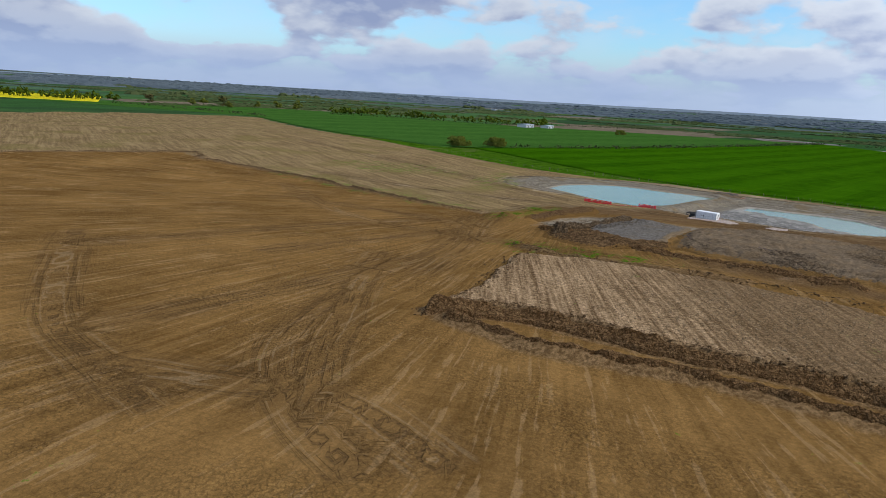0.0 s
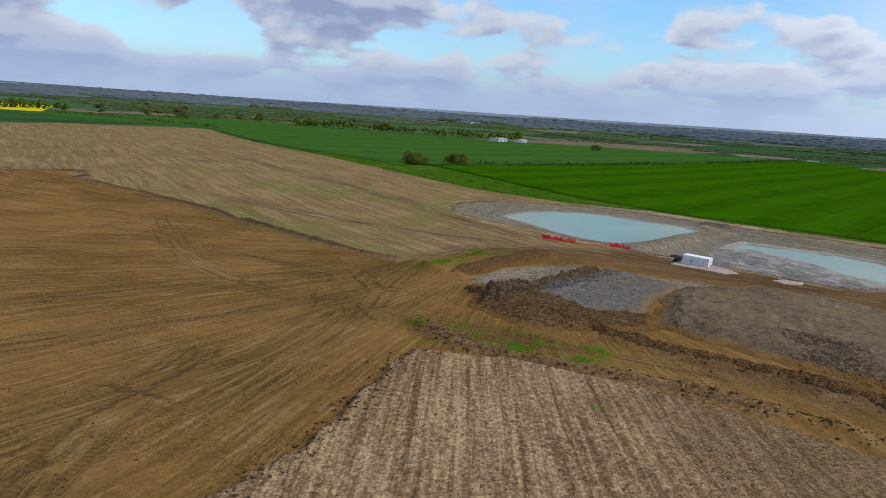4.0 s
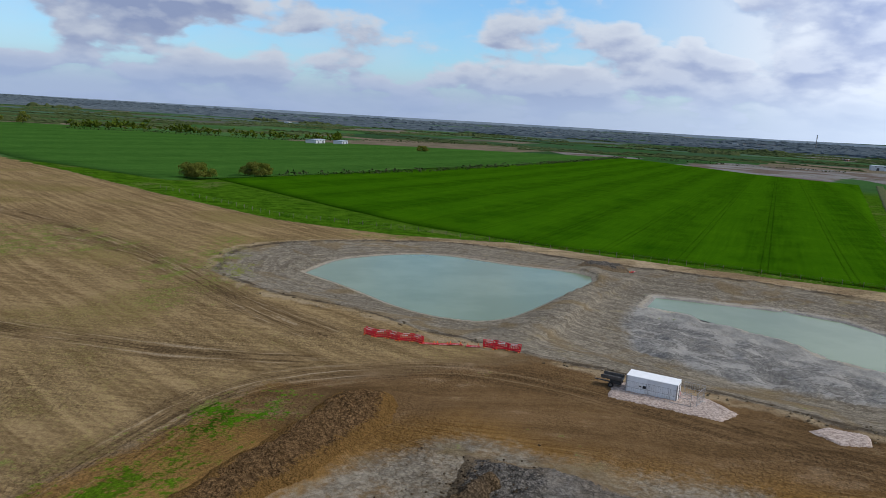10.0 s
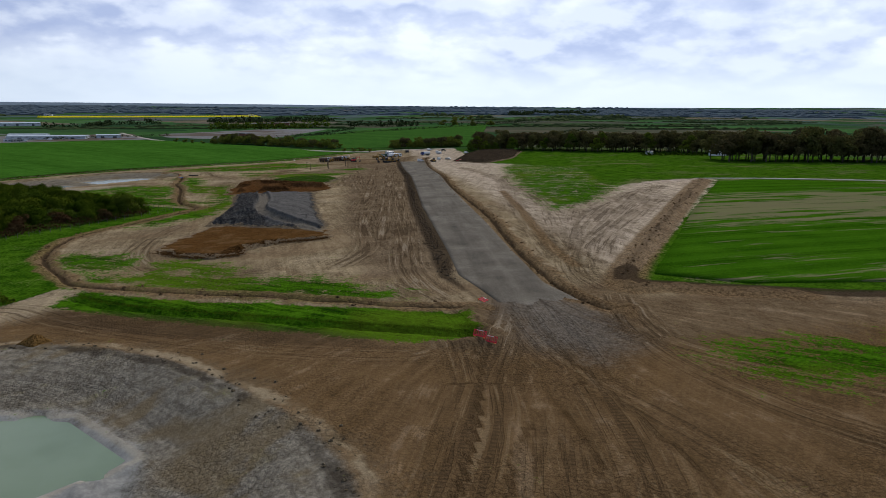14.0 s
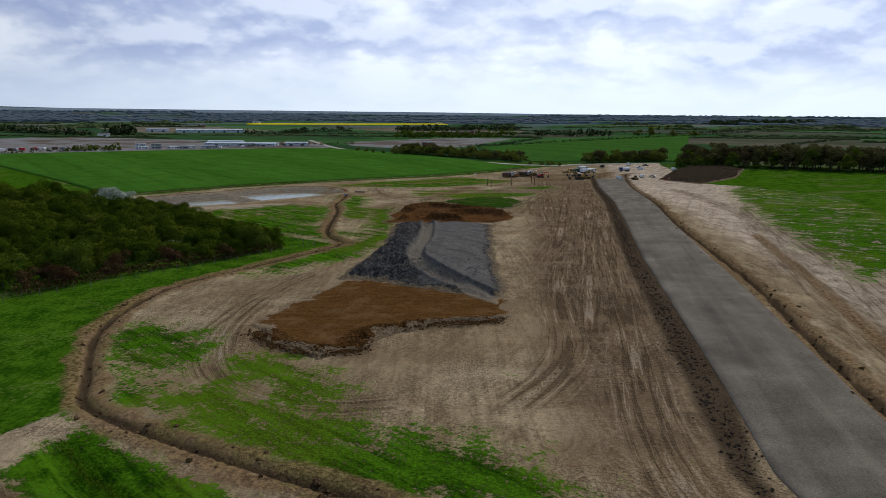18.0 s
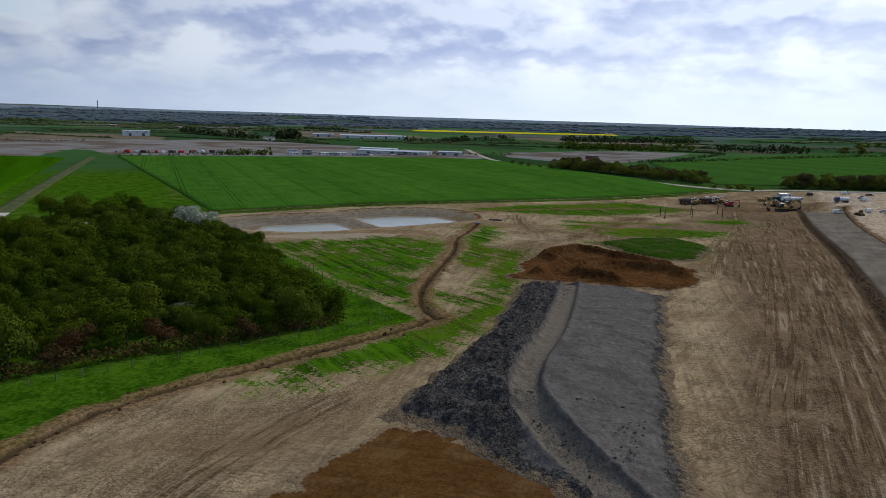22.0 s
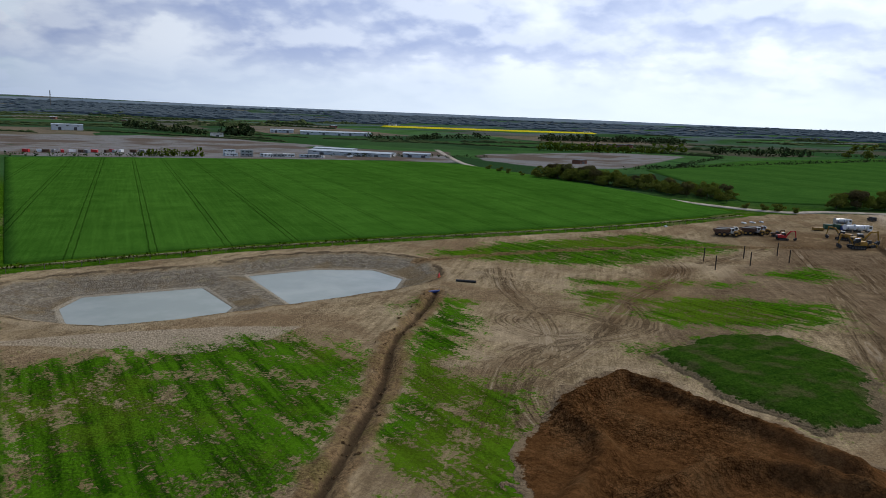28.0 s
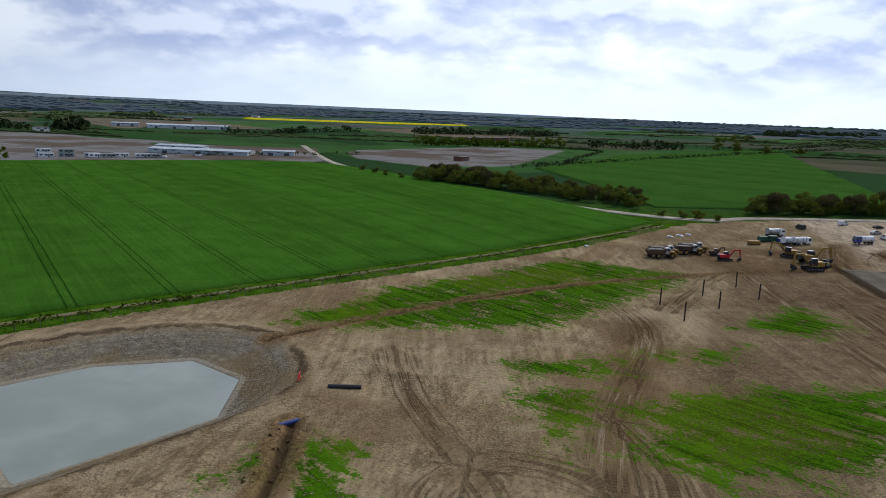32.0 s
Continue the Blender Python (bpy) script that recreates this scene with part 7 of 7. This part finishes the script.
# ---- the white container by the ponds ----
def build_container():
    turn = -45.6
    x, y = 75.4, 174.9
    ob = thing("pump_container", x, y, turn, -3.25, "white steel container standing on a rubble pad", "container")
    body = part("body", block(-3.03, -1.22, 0.15, 3.03, 1.22, 2.6, 0.03), P["white"], ob)
    part("roof", block(-3.06, -1.25, 2.6, 3.06, 1.25, 2.68, 0.02), P["white"], ob)
    for sx in (-1, 1):
        for sy in (-1, 1):
            part("corner_post", block(sx * 3.0 - 0.07, sy * 1.19 - 0.07, 0.0, sx * 3.0 + 0.07, sy * 1.19 + 0.07, 2.66), P["galv"], body)
    for sy in (-1, 1):
        part("bottom_rail", block(-3.0, sy * 1.2 - 0.05, 0.0, 3.0, sy * 1.2 + 0.05, 0.16), P["dark"], body)
        for k in range(17):
            px = -2.8 + 0.35 * k
            part("corrugation", block(px - 0.08, sy * 1.225 - 0.015, 0.25, px + 0.08, sy * 1.225 + 0.015, 2.5), P["white"], body)
    part("vent", block(-1.0, -1.26, 1.35, -0.6, -1.22, 1.7), P["dark"], body)
    part("socket_box", block(-1.45, -1.26, 1.5, -1.2, -1.22, 1.62), P["dark"], body)
    for s in (-1, 1):
        d = part("door", block(3.03, s * 0.58 - 0.55, 0.25, 3.07, s * 0.58 + 0.55, 2.5), P["white"], ob)
        part("lock_bar", block(3.07, s * 0.25 - 0.02, 0.3, 3.11, s * 0.25 + 0.02, 2.45), P["steel"], d)
    part("warning_panel", block(3.08, 0.8, 0.5, 3.10, 1.1, 1.2), P["red"], ob)
    g = thing("trailer_pump", x - 3.3, y + 3.5, turn, None, "dark trailer pump with a flat grey deck", "pump")
    part("deck", block(-1.5, -0.75, 1.0, 1.1, 0.75, 1.12, 0.03), P["steel"], g)
    part("engine_box", block(-0.4, -0.55, 0.45, 1.0, 0.55, 1.0, 0.05), P["dark"], g)
    for s in (-1, 1):
        wheel(g, -0.2, s * 0.75, 0.34, 0.2, "steel")
        part("side_rail", block(-1.5, s * 0.72 - 0.03, 1.12, 1.1, s * 0.72 + 0.03, 1.45), P["steel"], g)
    part("drawbar", block(-2.4, -0.06, 0.42, -0.5, 0.06, 0.54), P["steel"], g)
    # mesh panels round the pad
    f = Matrix.Rotation(radians(turn), 2)
    site = thing("mesh_fence", x, y, 0, -3.2, "galvanised mesh fence round the container pad", "fence")
    for k, (lx, ly, a) in enumerate(((-1.6, -2.1, 0), (1.0, -2.2, 0), (3.6, -2.2, 4), (5.6, -0.6, 80), (4.6, 1.8, 0))):
        q = f @ Vector((lx, ly))
        m = pose(q.x, q.y, height(x + q.x, y + q.y) + 3.2, 0, 0, turn + a)
        bm = bmesh.new()
        for s in (-1, 1):
            drum(bm, s * 1.2, 0, 0.9, 0.025, 1.8, "z", 6)
        for z in (0.2, 1.0, 1.75):
            drum(bm, 0, 0, z, 0.022, 2.4, "x", 6)
        for k2 in range(9):
            drum(bm, -1.05 + k2 * 0.26, 0, 0.97, 0.010, 1.5, "z", 4)
        p = part("mesh_panel", bm, P["galv"], site)
        p.matrix_basis = m
        for s in (-1, 1):
            part("foot_block", block(s * 1.2 - 0.12, -0.35, 0.0, s * 1.2 + 0.12, 0.35, 0.12, 0.03), P["concrete"], p)


build_container()


def rubble_pad(name, poly, label, seed):
    g = Mat("crushed_stone_" + str(seed), 0.95, 0.1)
    co = g.co()
    c = g.mix(g.step(g.noise(3.0, 6, 0.7, co), 0.35, 0.65), (0.20, 0.15, 0.125), (0.46, 0.38, 0.33))
    heap(name, poly, lambda x, y, d: np.minimum(0.25 * d, 0.14), g.finish(c, g.noise(9, 4), 0.1, 0.8), label, 0.3, 0.7, seed, None, None, False)


rubble_pad("rubble_pad", [(69, 175), (74, 169.5), (78, 165.5), (82, 167), (81.5, 172), (78, 177), (73, 180)], "pinkish crushed-stone pad under the container", 201)
rubble_pad("rubble_pad", [(86, 161.5), (89, 161.5), (91.5, 158.5), (89.5, 155.5), (86, 157)], "round pad of pale crushed stone", 203)


# ---- red plastic barriers ----
def barrier():
    ob = new("plastic_barrier")
    tagged(ob, "red plastic pedestrian barrier on bare clay", "barrier", "red plastic barriers")
    bm = bmesh.new()
    box(bm, -1.0, -0.03, 0.88, 1.0, 0.03, 1.0, 0.01)
    box(bm, -1.0, -0.03, 0.12, 1.0, 0.03, 0.3, 0.01)
    for s in (-1, 1):
        box(bm, s * 0.96 - 0.04, -0.03, 0.12, s * 0.96 + 0.04, 0.03, 1.0)
    part("barrier_frame", bm, P["plastic"], ob)
    for k in range(7):
        part("slat", block(-0.78 + 0.26 * k - 0.05, -0.02, 0.3, -0.78 + 0.26 * k + 0.05, 0.02, 0.88), P["plastic"], ob)
    part("reflector_strip", block(-0.5, -0.036, 0.90, 0.5, 0.036, 0.98), P["white"], ob, "white reflective strip")
    for s in (-1, 1):
        part("barrier_foot", block(s * 0.75 - 0.06, -0.28, 0.0, s * 0.75 + 0.06, 0.28, 0.13, 0.02), P["orange"], ob)
    return ob


def build_barriers():
    first = barrier()
    r = random.Random(4)
    poses = []
    for side in (0, 1):
        for k in range(5):
            t = k / 4
            poses.append((46.3 + 6.2 * t + side * 0.5, 204.2 - 4.2 * t + side * 0.9, -34 + (18 if k % 2 else -18) + r.uniform(-5, 5), 0))
    for k in range(3):
        poses.append((62.0 + 1.5 * k, 195.4 - 1.0 * k, -34 + (15 if k % 2 else -15), 0))
        poses.append((62.4 + 1.5 * k, 196.2 - 1.0 * k, -34 - (15 if k % 2 else -15), 0))
    for x, y in ((54.3, 199.8), (56.2, 199.2), (58.0, 198.6), (60.2, 197.2)):
        poses.append((x, y, -18, 84))
    poses += [(152.3, 136.2, 50, 25), (151.4, 134.9, 55, 20), (173.6, 132.2, 20, 70), (122.8, 254.0, 40, 75), (471.5, 247.6, 10, 0)]
    for k, (x, y, a, tip) in enumerate(poses):
        m = pose(x, y, height(x, y) + (0.05 if tip > 40 else 0.0), tip, 0, a)
        if k == 0:
            first.matrix_basis = m
        else:
            copy_thing(first, m)


build_barriers()


# ---- fences ----
def fence(pts, gap, label, high=1.3, name="fence"):
    p = resample(pts, max(2, int(sum(math.dist(a, b) for a, b in zip(pts, pts[1:])) / gap)))
    ob = thing(name, p[0][0], p[0][1], 0, 0.0, label, "fence", "field fences")
    bm = drum(bmesh.new(), 0, 0, high / 2 - 0.1, 0.075, high + 0.2, "z", 6)
    me = bpy.data.meshes.new("post")
    bm.to_mesh(me)
    bm.free()
    me.materials.append(P["fence"])
    tops = []
    for k, (x, y) in enumerate(p):
        q = new("post", me)
        q.parent = ob
        q.location = (x - p[0][0], y - p[0][1], height(x, y))
        tops.append(Vector(q.location))
    for z in (0.45, 0.85, 1.22):
        bm, last = bmesh.new(), None
        for a in tops:
            ring = [bm.verts.new(a + Vector((dx, dx, z + dz))) for dx, dz in ((-0.005, -0.005), (0.005, -0.005), (0.0, 0.006))]
            if last:
                for k in range(3):
                    bm.faces.new((last[k], last[(k + 1) % 3], ring[(k + 1) % 3], ring[k]))
            last = ring
        part("wire", bm, P["fence"], ob)


fence([(240, 262), (274, 240), (297, 226), (315, 213), (335, 233), (361, 263), (410, 323)], 3.2, "timber post and wire fence round the thicket")
fence([(410, 342), (427, 338), (473, 309), (535, 262), (635, 189), (668, 165)], 4.0, "timber post and wire fence along the wheat field")
fence([(6, 400), (44, 338), (80, 318), (116, 287), (150, 261), (190, 222)], 4.5, "timber post and wire fence above the ponds")


# ---- lanes and tracks ----
def lane_material(name, low, high, scale=1.5):
    g = Mat(name, 0.95, 0.1)
    co = g.co()
    c = g.mix(g.step(g.math("MULTIPLY_ADD", g.noise(scale, 6, 0.7, co), 0.5, g.math("MULTIPLY", g.noise(0.2, 4, 0.6, co), 0.5)), 0.35, 0.65), low, high)
    return g.finish(c, g.noise(scale * 4, 4), 0.1, 0.6)


def lane(name, pts, wide, mt, label, n=80):
    p = resample(bend(pts), n)
    d = np.gradient(p, axis=0)
    d /= np.linalg.norm(d, axis=1, keepdims=True)
    off = np.stack([-d[:, 1], d[:, 0]], -1) * wide / 2
    w = 1 + 0.25 * (np.random.RandomState(n).rand(n, 1) - 0.5)
    tagged(loft(name, (p + off * w).tolist(), (p - off * w).tolist(), n, 5, 0.22, mt, 0.3), label, "track", kind="structure")


PALE_LANE, GRASS_LANE = lane_material("pale_stone_lane", (0.20, 0.17, 0.13), (0.40, 0.36, 0.30)), lane_material("grassy_track", (0.018, 0.042, 0.004), (0.090, 0.088, 0.030), 0.7)
WORN = lane_material("worn_path", (0.085, 0.085, 0.030), (0.200, 0.165, 0.090), 0.9)
lane("service_road", [(1121, 475), (999, 421), (899, 374), (832, 332), (788, 303), (739, 257), (717, 211), (700, 172), (695, 141), (706, 118), (712, 60)], 6.0, PALE_LANE, "pale stone service road past the tree belt", 120)
lane("farm_track", [(352, 6), (349, -30), (345, -60), (330, -140)], 3.5, PALE_LANE, "pale farm track along the wheat", 40)
lane("farm_track", [(192, 218), (261, 284), (410, 424), (664, 652)], 6.5, GRASS_LANE, "grassy farm track with worn wheel lines", 120)
lane("farm_track", [(424, 346), (473, 315), (535, 268), (637, 195), (676, 163)], 1.6, WORN, "worn headland path along the wheat", 90)
slab = thing("concrete_slab", 381, 398, 40, None, "small pale concrete slab beside the track", "slab")
part("slab_top", block(-5, -3.5, 0, 5, 3.5, 0.4, 0.08), P["concrete"], slab)


# ---- buildings ----
def shed(x, y, turn, ll, ww, hh, label, wall="cladding", roof="roof", doors=3, bays=6):
    ob = thing("industrial_shed", x, y, turn, float(land(x, y)), label, "industrial building", "sheds of the industrial estate")
    w = part("wall", block(-ll / 2, -ww / 2, 0, ll / 2, ww / 2, hh, 0.05), P[wall], ob)
    rise = ww * 0.035
    part("roof", prism(bmesh.new(), [(-ww / 2 - 0.5, hh), (ww / 2 + 0.5, hh), (ww / 2 + 0.5, hh + 0.3), (0, hh + rise + 0.3), (-ww / 2 - 0.5, hh + 0.3)], -ll / 2 - 0.5, ll / 2 + 0.5), P[roof], ob).rotation_euler = (0, 0, math.pi / 2)
    for k in range(doors):
        for s in (-1, 1):
            px = -ll / 2 + (k + 0.5) * ll / doors
            part("door", block(px - 2.0, s * ww / 2 - 0.08, 0, px + 2.0, s * ww / 2 + 0.08, min(4.5, hh * 0.65)), P["slate"], w)
    for k in range(bays):
        px = -ll / 2 + (k + 0.5) * ll / bays
        for s in (-1, 1):
            part("window", block(px - 1.6, s * ww / 2 - 0.06, hh * 0.72, px + 1.6, s * ww / 2 + 0.06, hh * 0.86), P["glass"], w)
    return ob


def cabin(x, y, turn, paint, label, storeys=1):
    ob = thing("site_cabin", x, y, turn, float(land(x, y)), label, "site cabin", "site cabins")
    for k in range(storeys):
        c = part("cabin_unit", block(-5, -1.5, 0.2 + 2.8 * k, 5, 1.5, 2.9 + 2.8 * k, 0.05), P[paint], ob)
        for px in (-3.2, 0, 3.2):
            part("window", block(px - 0.8, -1.55, 1.2 + 2.8 * k, px + 0.8, -1.48, 2.2 + 2.8 * k), P["glass"], c)
        part("door", block(1.2, -1.55, 0.25 + 2.8 * k, 2.0, -1.48, 2.25 + 2.8 * k), P["slate"], c)


def build_estate():
    shed(934, 496, -80, 80, 26, 3.2, "long low white industrial shed")
    shed(956, 438, -72, 26, 18, 3.4, "short pale grey industrial shed", doors=2, bays=3)
    shed(965, 530, -80, 40, 20, 4.0, "pale industrial shed behind the long one", doors=2, bays=4)
    shed(1442, 799, -60, 80, 40, 5, "large pale warehouse roof in the distance")
    shed(1471, 748, -60, 50, 34, 5, "pale warehouse beside the large one", doors=2)
    shed(1439, 880, -60, 40, 26, 5, "white warehouse among far trees", doors=2)
    shed(1120, 1040, -40, 40, 20, 8, "white farm shed beyond the fields", doors=2, bays=3)
    shed(150, 1010, 60, 30, 14, 4.5, "pale farm shed at the copse end", doors=2, bays=3)
    shed(185, 1030, 60, 22, 12, 4.0, "low farm shed at the copse end", doors=2, bays=3)
    shed(980, 285, -20, 14, 8, 3.5, "small site building on far bare ground", "brick", "slate", 1, 2)
    shed(1148, 806, -40, 16, 9, 6, "white farmhouse before dark trees", "render", "slate", 1, 2)
    for k in range(7):
        shed(1420 + 10 * k, 331 - 9 * k, 30 * k, 14, 9, 5, "distant brick house behind a tree belt", "brick", "slate", 1, 2)
    r = random.Random(9)
    for k in range(9):
        x, y = 828 + 5 * k + r.uniform(-3, 3), 556 - 6.5 * k + r.uniform(-6, 16)
        cabin(x, y, -52, ("white", "cladding", "galv")[k % 3], ("white site cabin at the estate edge", "pale grey site cabin at the estate edge", "silver site cabin at the estate edge")[k % 3], 2 if k in (1, 2) else 1)
    for k in range(16):
        x, y = 742 + 4.4 * k + r.uniform(-2, 2), 682 - 3.0 * k + r.uniform(-2, 9)
        tank_unit(x, y, r.uniform(0, 180), ("red", "white", "rust", "galv")[k % 4], ("red storage box in the far yard", "white storage box in the far yard", "rusty skip in the far yard", "silver storage box in the far yard")[k % 4], 5.5, 2.4, "storage_box")
    for k in range(12):
        car(870 + 9 * k + r.uniform(-3, 3), 500 - 4 * k + r.uniform(-8, 14), r.uniform(0, 360), ("white", "silver", "dark")[k % 3], ("white van on the estate yard", "silver car on the estate yard", "dark car on the estate yard")[k % 3], k % 3 == 0)
    # villages on the skyline
    for k in range(15):
        a, d = r.uniform(-0.5, 1.9), r.uniform(1500, 3200)
        x, y = 250 + d * math.sin(a), 180 + d * math.cos(a)
        shed(x, y, r.uniform(0, 180), r.uniform(12, 30), r.uniform(8, 13), r.uniform(3.5, 6), "distant pale farm building among hedges", ("render", "cladding", "brick")[k % 3], ("slate", "roof", "roof")[k % 3], 1, 2)
    mast = thing("radio_mast", 2600, 2660, 0, float(land(2600.0, 2660.0)), "thin tall radio mast on the skyline", "mast")
    part("tower", drum(bmesh.new(), 0, 0, 30, 1.6, 62, "z", 6), P["steel"], mast)
    for k in range(3):
        part("antenna", drum(bmesh.new(), 0, 0, 44 + 7 * k, 3.0, 1.5, "z", 8), P["galv"], mast)


build_estate()


def house(x, y, turn, label):
    ob = thing("cottage", x, y, turn, None, label, "house")
    for name, x0, x1, w, h in (("wall", -8.0, 1.0, 6.5, 5.2), ("wall", 1.0, 11.0, 5.5, 3.6)):
        wl = part(name, block(x0, -w / 2, -0.3, x1, w / 2, h, 0.03), P["render"], ob)
        rf = part("roof", prism(bmesh.new(), [(-w / 2 - 0.4, h - 0.1), (w / 2 + 0.4, h - 0.1), (0, h + w * 0.45)], -x1 - 0.3, -x0 + 0.3), P["slate"], ob)
        rf.rotation_euler = (0, 0, math.pi / 2)
        for k in range(int((x1 - x0) / 2.4)):
            px = x0 + 1.4 + 2.4 * k
            for z in ((0.9, 3.3) if h > 5 else (0.9,)):
                win = part("window", block(px - 0.55, -w / 2 - 0.03, z, px + 0.55, -w / 2 + 0.05, z + 1.2), P["glass"], wl)
                part("window_frame", block(px - 0.62, -w / 2 - 0.05, z - 0.08, px + 0.62, -w / 2 - 0.02, z), P["white"], win)
    for px in (-7.2, 0.6, 10.2):
        part("chimney", block(px - 0.5, -0.45, 5.5 if px < 5 else 4.5, px + 0.5, 0.45, 9.4 if px < 5 else 7.2, 0.03), P["brick"], ob)
    part("gable_wall", prism(bmesh.new(), [(-3.25, 5.1), (3.25, 5.1), (0, 8.0)], 7.95, 8.02), P["render"], ob).rotation_euler = (0, 0, math.pi / 2)


house(551, -110, -72, "white cottage with dark slate roofs by the wood")
hut = thing("garden_hut", 573, -66, -72, None, "small white hut behind a garden hedge", "hut")
part("hut_wall", block(-2.5, -1.5, 0, 2.5, 1.5, 2.2, 0.03), P["render"], hut)
part("hut_roof", prism(bmesh.new(), [(-1.8, 2.2), (1.8, 2.2), (0, 3.1)], -2.7, 2.7), P["slate"], hut).rotation_euler = (0, 0, math.pi / 2)
clump_cloud("garden_hedge", row_of([(567, -58), (550, -96)], 1.0, 2.2, 2.4, np.random.RandomState(8), 0.0), LEAVES["thicket"], "clipped dark garden hedge before the cottage", "hedge", 36, 0.2, 20)
for hx, hy in ((470, 240), (456, 243.5)):
    ob = thing("drain_pipe", hx, hy, 100 if hx > 460 else -40, None, "dark plastic pipe end in a trench", "pipe", "drain pipes")
    part("pipe_wall", drum(bmesh.new(), 0, 0, 0.3, 0.3, 5.0 if hx > 460 else 3.0, "x", 12), P["dark" if hx > 460 else "blue"], ob)
